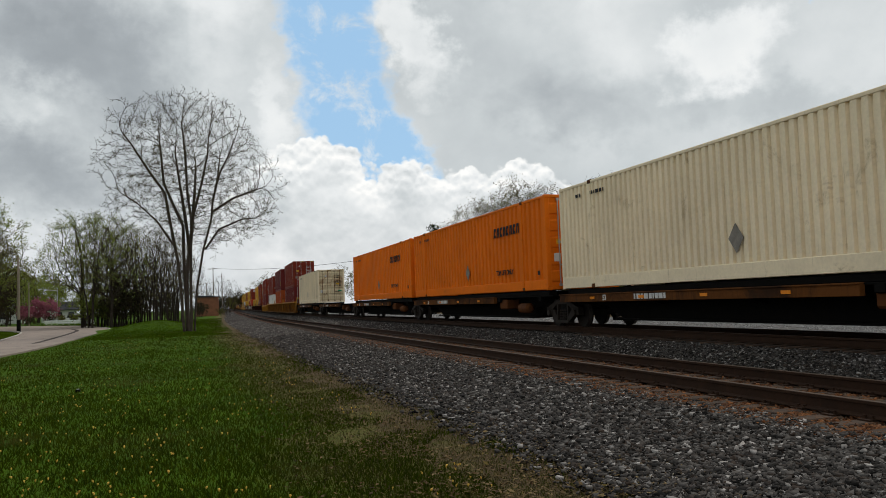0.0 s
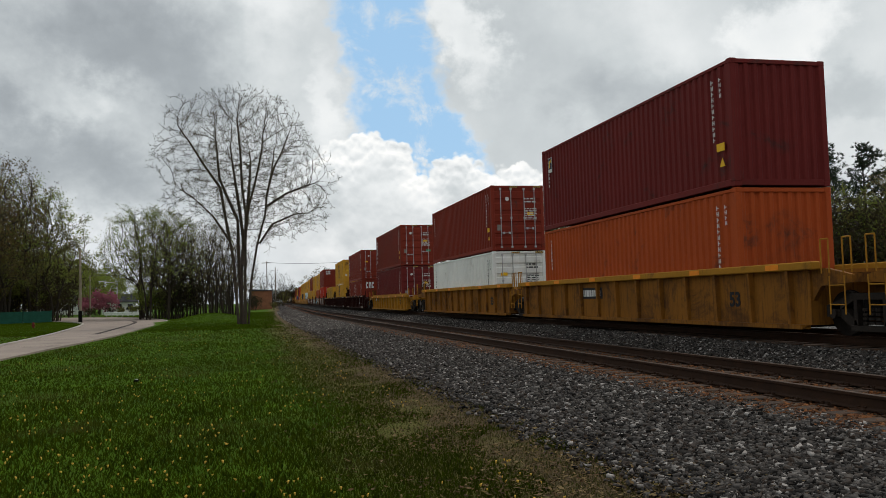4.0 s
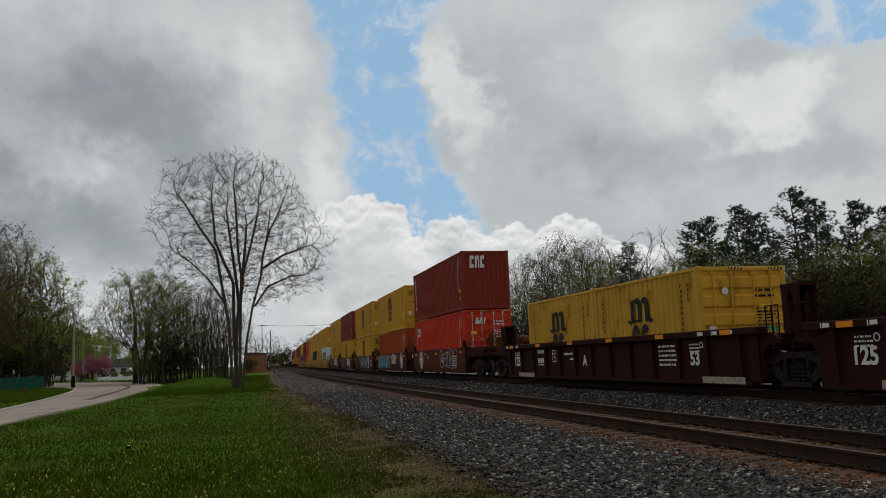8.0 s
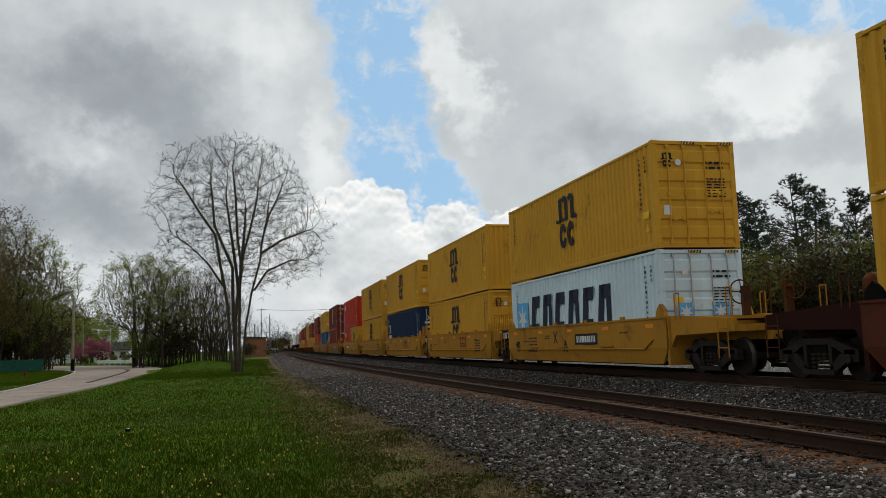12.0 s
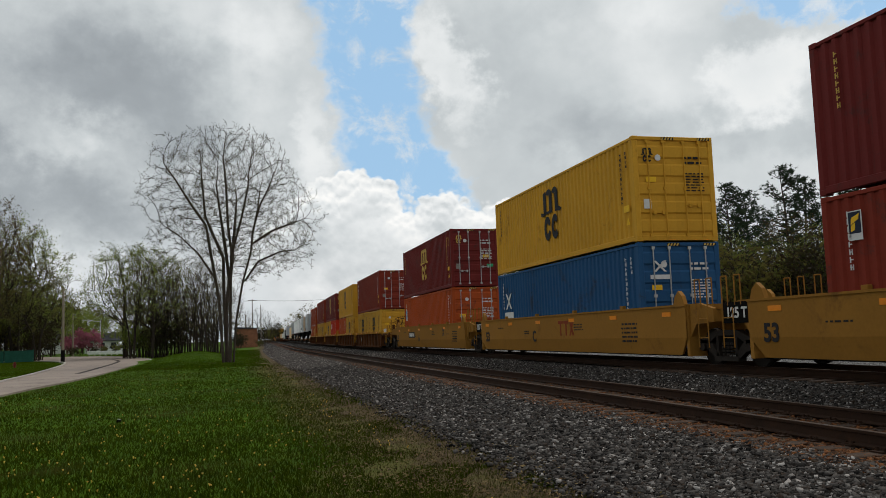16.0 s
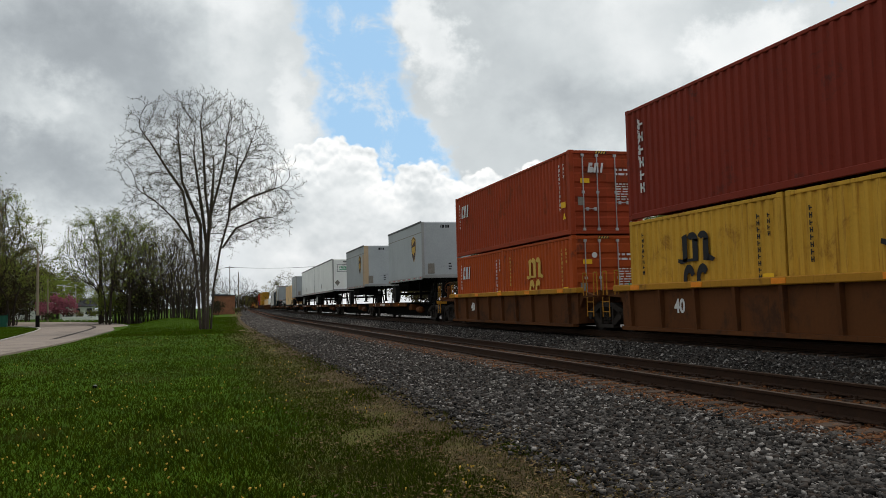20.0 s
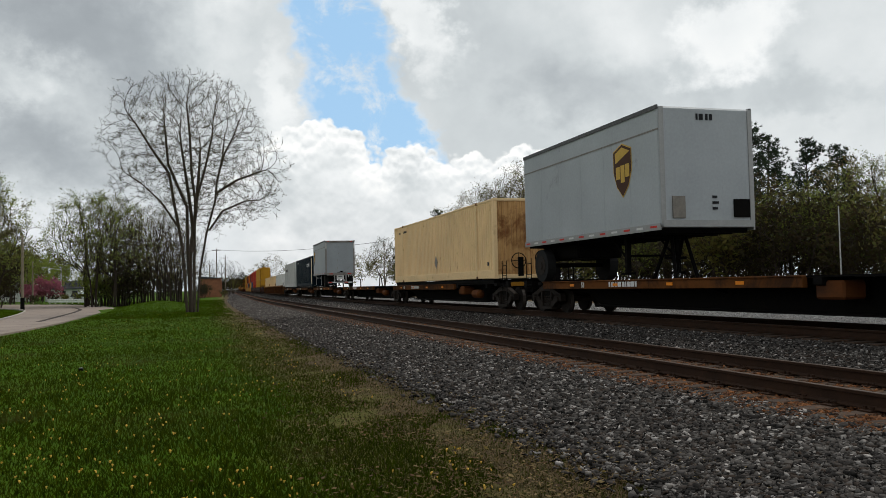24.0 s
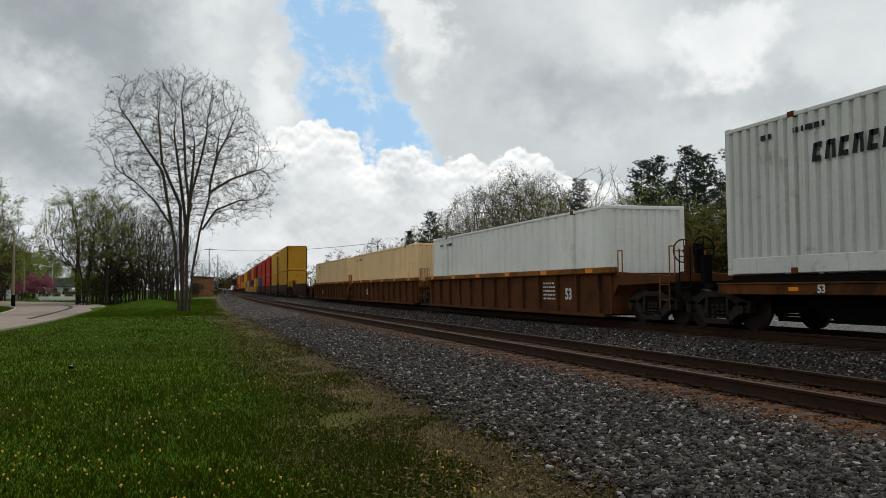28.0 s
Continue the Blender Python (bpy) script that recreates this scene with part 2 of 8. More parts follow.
PAINT = {
    "maroon": paint("maroon_paint", (0.130, 0.020, 0.018)),
    "darkred": paint("dark_red_paint", (0.185, 0.029, 0.017)),
    "brick": paint("brick_red_paint", (0.33, 0.062, 0.016)),
    "red": paint("bright_red_paint", (0.42, 0.035, 0.016)),
    "yellow": paint("ochre_yellow_paint", (0.53, 0.275, 0.030), (0.18, 0.085, 0.020), 0.2, 0.2),
    "yellow_rusty": paint("rust_streaked_yellow_paint", (0.48, 0.265, 0.036), (0.15, 0.050, 0.014), 0.3, 0.75),
    "rustred": paint("rusty_red_paint", (0.27, 0.045, 0.018), (0.12, 0.035, 0.014), 0.3, 0.4),
    "orange": paint("orange_paint", (0.72, 0.155, 0.008), (0.25, 0.07, 0.02), 0.1, 0.2),
    "cream": paint("cream_paint", (0.80, 0.67, 0.47), (0.30, 0.20, 0.09), 0.12, 0.35),
    "tan": paint("tan_paint", (0.74, 0.53, 0.29), (0.28, 0.13, 0.035), 0.15, 0.35),
    "tan_rusty": paint("rust_streaked_tan_paint", (0.50, 0.29, 0.12), (0.13, 0.040, 0.012), 0.55, 0.9),
    "cream_rusty": paint("rust_streaked_cream_paint", (0.64, 0.53, 0.34), (0.24, 0.085, 0.022), 0.45, 0.85),
    "white": paint("white_paint", (0.68, 0.68, 0.64), (0.30, 0.26, 0.20), 0.1, 0.3),
    "silver": paint("silver_grey_paint", (0.54, 0.54, 0.505), (0.20, 0.15, 0.11), 0.2, 0.5),
    "pale": paint("pale_blue_grey_paint", (0.50, 0.60, 0.64), (0.2, 0.2, 0.2), 0.12, 0.2),
    "blue": paint("blue_paint", (0.022, 0.075, 0.165)),
    "navy": paint("navy_paint", (0.014, 0.030, 0.065)),
    "slate": paint("dark_slate_paint", (0.0034, 0.0105, 0.0165), (0.018, 0.024, 0.032), 0.1, 0.15),
}
CAR = {
    "tanw": paint("tan_yellow_car_paint", (0.25, 0.118, 0.022), (0.12, 0.055, 0.018), 0.22, 0.2, 0.65),
    "spine": paint("grimy_rust_orange_paint", (0.115, 0.042, 0.011), (0.014, 0.010, 0.008), 0.75, 0.6, 0.75),
    "ochre": paint("ochre_car_paint", (0.215, 0.088, 0.014), (0.045, 0.022, 0.012), 0.6, 0.95, 0.65),
    "gold": paint("golden_car_paint", (0.35, 0.165, 0.020), (0.10, 0.05, 0.02), 0.35, 0.55, 0.6),
    "oxide": paint("oxide_brown_car_paint", (0.082, 0.024, 0.0125), (0.03, 0.020, 0.016), 0.35, 0.4, 0.7),
    "umber": paint("dark_umber_car_paint", (0.027, 0.0080, 0.0056), (0.016, 0.010, 0.008), 0.30, 0.4, 0.7),
    "rusty_dark": paint("dark_rusty_car_paint", (0.088, 0.033, 0.012), (0.028, 0.016, 0.011), 0.5, 0.6, 0.75),
    "rusty": paint("rusty_brown_car_paint", (0.105, 0.037, 0.012), (0.035, 0.02, 0.014), 0.5, 0.6, 0.75),
}
BLACK = material("grimy_black_steel", (0.005, 0.0046, 0.0042), 0.8, 0.0, 0.4, 4.0, 40.0, 0.2, (0.013, 0.009, 0.007), 0.3, spec=0.05)
IRON = material("cast_iron_brown", (0.019, 0.0145, 0.0115), 0.7, 0.1, 0.45, 5.0, 50.0, 0.3, (0.042, 0.026, 0.016), 0.3)
WHEEL = material("oily_wheel_steel", (0.013, 0.010, 0.008), 0.7, 0.2, 0.4, 5.0, 50.0, 0.2, (0.03, 0.02, 0.013), 0.3)
STEEL = material("worn_steel", (0.10, 0.085, 0.075), 0.5, 0.5, 0.2, 5.0, 60.0, 0.05)
WORN_PLATE = material("pale_worn_plate", (0.30, 0.25, 0.20), 0.7, 0.0, 0.35, 3.0, 30.0, 0.1, (0.05, 0.028, 0.02), 0.5)
GALV = material("galvanised_steel", (0.40, 0.40, 0.39), 0.45, 0.6, 0.15, 6.0, 60.0, 0.05)
RUBBER = material("black_rubber", (0.014, 0.014, 0.014), 0.8, 0.0, 0.2, 8.0, 60.0, 0.1)
INK_WHITE = material("white_lettering", (0.58, 0.57, 0.55), 0.6, 0.0, 0.12, 6.0, 60.0, 0.0, (0.25, 0.2, 0.18), 0.2)
INK_BLACK = material("black_lettering", (0.016, 0.016, 0.018), 0.6, 0.0, 0.2, 6.0, 60.0, 0.0)
INK_GOLD = material("golden_lettering", (0.52, 0.33, 0.07), 0.6, 0.0, 0.12, 6.0, 60.0, 0.0, (0.2, 0.1, 0.03), 0.15)
INK_BLUE = material("sky_blue_sticker", (0.10, 0.36, 0.62), 0.5, 0.0, 0.08, 6.0, 60.0, 0.0)
INK_NAVY = material("navy_lettering", (0.018, 0.024, 0.040), 0.6, 0.0, 0.12, 6.0, 60.0, 0.0)
INK_YELLOW = material("yellow_sticker", (0.72, 0.42, 0.02), 0.5, 0.0, 0.1, 6.0, 60.0, 0.0)
INK_ORANGE = material("orange_reflector", (0.70, 0.22, 0.015), 0.4, 0.0, 0.1, 6.0, 60.0, 0.0)
INK_GREEN = material("green_sticker", (0.03, 0.30, 0.14), 0.5, 0.0, 0.1, 6.0, 60.0, 0.0)
INK_BROWN = material("brown_shield", (0.055, 0.022, 0.010), 0.5, 0.0, 0.1, 6.0, 60.0, 0.0)
INK_GREY = material("grey_placard", (0.20, 0.18, 0.155), 0.5, 0.0, 0.35, 6.0, 60.0, 0.0)
INK_OLIVE = material("olive_spray_paint", (0.14, 0.15, 0.02), 0.7, 0.0, 0.5, 2.0, 30.0, 0.0, (0.05, 0.02, 0.015), 0.5)
INK_PALE = material("pale_spray_paint", (0.30, 0.31, 0.33), 0.7, 0.0, 0.35, 3.0, 30.0, 0.0, (0.10, 0.05, 0.05), 0.45)
INK_TEAL = material("teal_black_spray_paint", (0.030, 0.060, 0.062), 0.7, 0.0, 0.5, 3.0, 30.0, 0.0, (0.10, 0.15, 0.15), 0.4)
INK_RUST = material("faded_red_paint", (0.20, 0.035, 0.012), 0.7, 0.0, 0.3, 6.0, 60.0, 0.0)
INK_RED = material("red_reflector", (0.50, 0.03, 0.02), 0.4, 0.0, 0.1, 6.0, 60.0, 0.0)

# ---- shapes ----
def box(bm, x0, y0, z0, x1, y1, z1):
    v = [bm.verts.new(p) for p in ((x0, y0, z0), (x1, y0, z0), (x1, y1, z0), (x0, y1, z0), (x0, y0, z1), (x1, y0, z1), (x1, y1, z1), (x0, y1, z1))]
    for f in ((0, 3, 2, 1), (4, 5, 6, 7), (0, 1, 5, 4), (1, 2, 6, 5), (2, 3, 7, 6), (3, 0, 4, 7)):
        bm.faces.new([v[i] for i in f])


def prism(bm, outline, axis, a, b):
    """Extrudes a 2D outline along an axis from a to b."""
    def at(p, d):
        return {"x": (d, p[0], p[1]), "y": (p[0], d, p[1]), "z": (p[0], p[1], d)}[axis]
    lo, hi = [bm.verts.new(at(p, a)) for p in outline], [bm.verts.new(at(p, b)) for p in outline]
    bm.faces.new(lo)
    bm.faces.new(hi[::-1])
    for i in range(len(outline)):
        j = (i + 1) % len(outline)
        bm.faces.new((lo[i], hi[i], hi[j], lo[j]))


def tube(bm, p, q, r, r2=None, n=8):
    p, q = Vector(p), Vector(q)
    r2 = r if r2 is None else r2
    side = (q - p).orthogonal().normalized()
    up = (q - p).normalized().cross(side)
    lo, hi = [], []
    for i in range(n):
        a = 2 * math.pi * i / n
        d = side * math.cos(a) + up * math.sin(a)
        lo.append(bm.verts.new(p + d * r))
        hi.append(bm.verts.new(q + d * r2))
    bm.faces.new(lo[::-1])
    bm.faces.new(hi)
    for i in range(n):
        j = (i + 1) % n
        bm.faces.new((lo[i], lo[j], hi[j], hi[i]))


def mesh_of(name, bm, bevel=0.0):
    if bevel:
        bmesh.ops.bevel(bm, geom=list(bm.edges), offset=bevel, segments=1, affect="EDGES")
    bmesh.ops.recalc_face_normals(bm, faces=bm.faces)
    me = bpy.data.meshes.new(name)
    bm.to_mesh(me)
    bm.free()
    me.materials.append(None)
    return me


CACHE = {}


def cached(key, build, *args):
    """The mesh of a kind of part, built once."""
    if key not in CACHE:
        bm = bmesh.new()
        bevel = build(bm, *args) or 0.0
        CACHE[key] = mesh_of(key[0], bm, bevel)
    return CACHE[key]


def piece(name, me, mat, parent=None, m=None, label=""):
    """One mesh object on shared data, with its own material, under its thing or part."""
    ob = new(name, me)
    ob.material_slots[0].link = "OBJECT"
    ob.material_slots[0].material = mat
    ob.parent = parent
    if m is not None:
        ob.matrix_basis = m
    if label:
        ob["label"] = label
    return ob


def part(name, bm, mat, parent=None, label="", m=None, bevel=0.0):
    return piece(name, mesh_of(name, bm, bevel), mat, parent, m, label)


def slab(name, mat, parent, size, at, label=""):
    """A plain plate or block of that size, centred on a point; alike ones share a mesh."""
    size = tuple(round(v, 3) for v in size)

    def build(bm):
        box(bm, -size[0] / 2, -size[1] / 2, -size[2] / 2, size[0] / 2, size[1] / 2, size[2] / 2)
        return min(size) * 0.12 if min(size) > 0.03 else 0.0
    return piece(name, cached((name, size), build), mat, parent, Matrix.Translation(at), label)


# ---- the two tracks: straight past the eye, then a gentle bend to the east, then straight again ----
BEND, BEND_START, BEND_LENGTH = 16.8e-5, 20.0, 115.0
NEAR_TRACK, TRAIN_TRACK, TRAIN_RAIL = 7.48, 11.88, 0.27
SPEED = 25.5


def bend_shift(y):
    """How far the line has left the straight, and its slope there."""
    e = min(max(y - BEND_START, 0.0), BEND_LENGTH)
    slope = 2 * BEND * e
    return BEND * e * e + max(0.0, y - BEND_START - BEND_LENGTH) * slope, slope


def on_track(offset, y, z=0.0, turn=0.0):
    """The pose of what stands that far across and along the line."""
    x, slope = bend_shift(y)
    a = math.atan(slope)
    return pose(x + offset * math.cos(a), y - offset * math.sin(a), z, 0, 0, turn - math.degrees(a))


RIDERS = []


def ride(thing, s, z=0.0, turn=0.0):
    """Puts a thing on the train, s metres along it; it travels with the train."""
    thing.matrix_basis = on_track(TRAIN_TRACK, s, TRAIN_RAIL + z, turn)
    RIDERS.append((thing, s, z, turn))
    return thing


def motions():
    for thing, s, z, turn in RIDERS:
        walk(thing, [(t, on_track(TRAIN_TRACK, s - SPEED * t, TRAIN_RAIL + z, turn)) for t in range(0, 29, 2)])

# ---- ground, street, ballast, rails ----
def lerp_table(table, v):
    for (a, p), (b, q) in zip(table, table[1:]):
        if v <= b:
            return p + (q - p) * max(0.0, min(1.0, (v - a) / (b - a)))
    return table[-1][1]


GRASS = -0.40
PROFILE = [(2.2, GRASS), (3.4, -0.36), (5.4, -0.22), (9.1, -0.21), (10.1, 0.02), (10.5, 0.05), (13.4, 0.05), (14.6, -0.12), (24.0, -0.16), (30.0, -0.30)]


def ground_height(off, y):
    h = lerp_table(PROFILE, off)
    if off < 2.2:
        away = min(1.0, (2.2 - off) / 3.0)
        h += 0.05 * away * (noise.noise((off * 0.12, y * 0.12, 0.0)) + 0.4 * noise.noise((off * 0.5, y * 0.5, 3.0)))
        h += 0.75 * math.exp(-((off + 3.5) / 3.2) ** 2 - ((y - 82) / 9.0) ** 2)
    return h


def sheet(name, mat, offs, ys, lift=0.0, parent=None):
    """A sheet that follows the line, with the height of the ground."""
    verts, faces = [], []
    for y in ys:
        m = on_track(0, y)
        for o in offs:
            p = m @ Vector((o, 0, 0))
            verts.append((p.x, p.y, ground_height(o, y) + lift))
    k = len(offs)
    for j in range(len(ys) - 1):
        for i in range(k - 1):
            a = j * k + i
            faces.append((a, a + 1, a + 1 + k, a + k))
    me = bpy.data.meshes.new(name)
    me.from_pydata(verts, [], faces)
    me.polygons.foreach_set("use_smooth", [True] * len(faces))
    me.materials.append(None)
    return piece(name, me, mat, parent)


def ground_material():
    mat = bpy.data.materials.new("lawn_and_soil")
    mat.use_nodes = True
    n = Nodes(mat.node_tree)
    co = n.node("ShaderNodeTexCoord").outputs["Object"]
    x = n.node("ShaderNodeSeparateXYZ", {0: co}).outputs[0]
    big, mid, small = n.noise(co, 0.16, 4.0, 0.6), n.noise(co, 1.1, 6.0, 0.65), n.noise(co, 34.0, 4.0, 0.7)
    grass = n.ramp(n.math("ADD", n.math("MULTIPLY", mid, 0.55), n.math("MULTIPLY", small, 0.45)), [(0.32, (0.018, 0.042, 0.002)), (0.5, (0.046, 0.096, 0.004)), (0.68, (0.088, 0.155, 0.008))])
    grass = n.mix(n.smooth(big, 0.42, 0.66), grass, n.mix(0.35, grass, (0.048, 0.060, 0.012, 1)))
    soil = n.ramp(small, [(0.3, (0.042, 0.028, 0.015)), (0.7, (0.115, 0.080, 0.048))])
    edge = n.math("ADD", x, n.math("ADD", n.math("MULTIPLY", n.math("SUBTRACT", mid, 0.5), 3.2), n.math("MULTIPLY", n.math("SUBTRACT", big, 0.5), 1.6)))
    y = n.node("ShaderNodeSeparateXYZ", {0: co}).outputs[1]
    curve = n.math("MULTIPLY", n.math("POWER", n.math("MINIMUM", n.math("MAXIMUM", n.math("SUBTRACT", y, BEND_START), 0.0), BEND_LENGTH), 2.0), BEND)
    curve = n.math("ADD", curve, n.math("MULTIPLY", n.math("MAXIMUM", n.math("SUBTRACT", y, BEND_START + BEND_LENGTH), 0.0), 2 * BEND * BEND_LENGTH))
    edge = n.math("SUBTRACT", edge, curve)
    thatch = n.ramp(small, [(0.3, (0.055, 0.050, 0.014)), (0.7, (0.15, 0.125, 0.045))])
    colour = n.mix(n.math("MULTIPLY", n.smooth(edge, 0.7, 1.9), 0.8), grass, thatch)
    colour = n.mix(n.math("MULTIPLY", n.smooth(edge, 1.9, 2.8), 0.9), colour, soil)
    relief = n.node("ShaderNodeBump", {"Strength": 0.7, "Distance": 0.05, "Height": n.math("ADD", small, mid)})
    shader = n.node("ShaderNodeBsdfPrincipled", {"Base Color": colour, "Roughness": 0.95, "Specular IOR Level": 0.05, "Normal": relief.outputs[0]})
    n.tree.links.new(shader.outputs[0], n.node("ShaderNodeOutputMaterial").inputs[0])
    return mat


def stone_material(name, tones, scale):
    """Crushed stone seen from afar: a mosaic of small grey cells with dark gaps."""
    mat = bpy.data.materials.new(name)
    mat.use_nodes = True
    n = Nodes(mat.node_tree)
    co = n.node("ShaderNodeTexCoord").outputs["Object"]
    cell = n.node("ShaderNodeTexVoronoi", {"Vector": co, "Scale": scale, "Randomness": 1.0})
    crack = n.node("ShaderNodeTexVoronoi", {"Vector": co, "Scale": scale})
    crack.feature = "DISTANCE_TO_EDGE"
    pick = n.node("ShaderNodeSeparateXYZ", {0: cell.outputs["Color"]}).outputs[0]
    colour = n.ramp(pick, [(0.0, tones[0]), (0.55, tones[1]), (0.88, tones[2]), (1.0, tones[3])])
    gap = n.smooth(crack.outputs[0], 0.0, 0.2)
    colour = n.mix(gap, (0.005, 0.0045, 0.004, 1), colour)
    dirt = n.smooth(n.noise(co, 0.5, 5.0, 0.65), 0.5, 0.72)
    colour = n.mix(n.math("MULTIPLY", dirt, 0.45), colour, (0.075, 0.05, 0.035, 1))
    relief = n.node("ShaderNodeBump", {"Strength": 1.0, "Distance": 0.03, "Height": n.math("MULTIPLY", gap, n.math("ADD", pick, 0.4))})
    shader = n.node("ShaderNodeBsdfPrincipled", {"Base Color": colour, "Roughness": 0.9, "Specular IOR Level": 0.06, "Normal": relief.outputs[0]})
    n.tree.links.new(shader.outputs[0], n.node("ShaderNodeOutputMaterial").inputs[0])
    return mat


LAWN = ground_material()
STONES = stone_material("grey_crushed_stone", [(0.014, 0.013, 0.012), (0.056, 0.051, 0.048), (0.125, 0.116, 0.108), (0.36, 0.34, 0.32)], 16.0)
STONES_RUSTY = stone_material("rust_stained_stone", [(0.018, 0.008, 0.004), (0.11, 0.036, 0.011), (0.20, 0.072, 0.022), (0.18, 0.11, 0.07)], 13.0)
STONES_PALE = stone_material("pale_crushed_stone", [(0.16, 0.155, 0.15), (0.26, 0.255, 0.25), (0.36, 0.355, 0.35), (0.5, 0.49, 0.48)], 15.0)
near_rows = [-40 + 1.0 * i for i in range(180)] + [140 + 6.0 * i for i in range(60)] + [500, 600, 800, 1100, 1600, 2400, 3500]
ground = sheet("ground", LAWN, [-2500, -900, -400, -200, -120, -80, -60, -45, -36] + [-30 + 1.0 * i for i in range(33)] + [3.4, 5.4, 9.1, 10.1, 10.5, 13.4, 14.6, 24, 30, 40, 60, 90, 150, 300, 800, 2500], near_rows, -0.03)
tagged(ground, "green lawn with bare soil along the ballast", "ground", kind="structure")
ballast_rows = [-40 + 1.0 * i for i in range(180)] + [140 + 6.0 * i for i in range(60)] + [500, 600, 800, 1100]
tagged(sheet("ballast", STONES, [3.3, 3.45, 3.8, 4.4, 5.4, 5.95], ballast_rows), "grey crushed stone ballast beside the track", "ballast", kind="structure")
tagged(sheet("track_bed", STONES_RUSTY, [5.95, 6.6, 7.5, 8.3, 8.9], ballast_rows, 0.005), "rust-stained ballast between the rails of the empty track", "ballast", kind="structure")
tagged(sheet("middle_ballast", STONES, [8.9, 9.1, 9.6, 10.1, 10.5, 11.9, 13.4, 14.6], ballast_rows, 0.0), "grey ballast under the train", "ballast", kind="structure")
tagged(sheet("gravel_road", STONES_PALE, [14.6, 18, 24.0], ballast_rows, 0.004), "pale gravel service road beyond the train", "gravel road", kind="structure")

CONCRETE = material("worn_street_concrete", (0.25, 0.205, 0.175), 0.9, 0.0, 0.2, 0.35, 22.0, 0.3, (0.14, 0.115, 0.095), 0.3)
KERB = material("kerb_concrete", (0.34, 0.31, 0.27), 0.9, 0.0, 0.2, 1.0, 30.0, 0.3)
TAR = material("dark_tar_patch", (0.045, 0.035, 0.03), 0.85, 0.0, 0.3, 2.0, 30.0, 0.2)


# the street's two edges, walked together: it widens, then swings away to the west
STREET = [((-10.0, -20), (-7.6, -20)), ((-10.1, 30), (-7.5, 30)), ((-10.3, 42), (-7.0, 42)), ((-10.9, 52), (-6.8, 52)), ((-11.9, 63), (-6.9, 64)), ((-13.2, 75), (-7.0, 76)), ((-14.9, 86.6), (-7.5, 88)), ((-17.0, 95), (-9.6, 101)), ((-20.0, 103), (-13.0, 116)), ((-26.0, 112), (-20.0, 134)), ((-36.0, 122), (-32.0, 152)), ((-60.0, 140), (-58.0, 176)), ((-110.0, 175), (-108.0, 212))]


def street_at(u):
    """The west and the east edge at step u of the street, rounded between the steps."""
    i = min(max(int(u), 0), len(STREET) - 2)
    k = u - i
    rows = [STREET[max(i - 1, 0)], STREET[i], STREET[i + 1], STREET[min(i + 2, len(STREET) - 1)]]
    out = []
    for side in (0, 1):
        a, b, c, d = [Vector(r[side]) for r in rows]
        out.append(0.5 * (2 * b + (c - a) * k + (2 * a - 5 * b + 4 * c - d) * k ** 2 + (3 * b - a - 3 * c + d) * k ** 3))
    return out


def street_strip(name, mat, left, right, lift, thick, u0, u1, step):
    """A strip of the street between two shares of its width (0 west, 1 east; a pair adds metres)."""
    bm = bmesh.new()
    rows = []
    u = u0
    while u <= u1 + 1e-6:
        west, east = street_at(u)
        across = (east - west).normalized()
        a, b = [west.lerp(east, e[0]) + across * e[1] for e in (left, right)]
        z = GRASS + lift
        rows.append([bm.verts.new((p.x, p.y, z + dz)) for p, dz in ((a, -thick), (a, 0), (b, 0), (b, -thick))])
        u += step
    for a, b in zip(rows, rows[1:]):
        for i in range(3):
            bm.faces.new((a[i], a[i + 1], b[i + 1], b[i]))
    return part(name, bm, mat)


tagged(street_strip("street", CONCRETE, (0, 0), (1, 0), 0.035, 0.12, 0, 12, 0.125), "pale worn concrete street curving away", "street", kind="structure")
tagged(street_strip("kerb", KERB, (0, -0.18), (0, 0), 0.10, 0.2, 1, 12, 0.125), "low concrete kerb of the street", "kerb", kind="structure")
tagged(street_strip("kerb", KERB, (1, 0), (1, 0.16), 0.075, 0.2, 5.5, 9, 0.125), "low concrete kerb of the street", "kerb", kind="structure")
tagged(street_strip("tar_seam", TAR, (0.62, -0.17), (0.62, 0.17), 0.039, 0.003, 3.0, 6.9, 0.1), "dark tar seam along the street", "tar seam", kind="structure")
for u, left, right in ((1.5, 0.02, 0.9), (2.3, 0.1, 0.98), (3.2, 0.02, 0.6), (3.9, 0.4, 0.98), (4.7, 0.02, 0.98), (5.6, 0.05, 0.7), (6.3, 0.3, 0.98)):
    tagged(street_strip("tar_joint", TAR, (left, 0), (right, 0), 0.0385, 0.003, u, u + 0.006, 0.006), "dark joint across the street", "tar joint", kind="structure")


def on_street(x, y):
    """Whether a spot of the near lawn lies on the street."""
    rows = [(w_[1], w_[0], e_[0]) for w_, e_ in STREET]
    return lerp_table([(r[0], r[1]) for r in rows], y) - 0.25 < x < lerp_table([(e_[1], e_[0]) for _, e_ in STREET], y) + 0.1


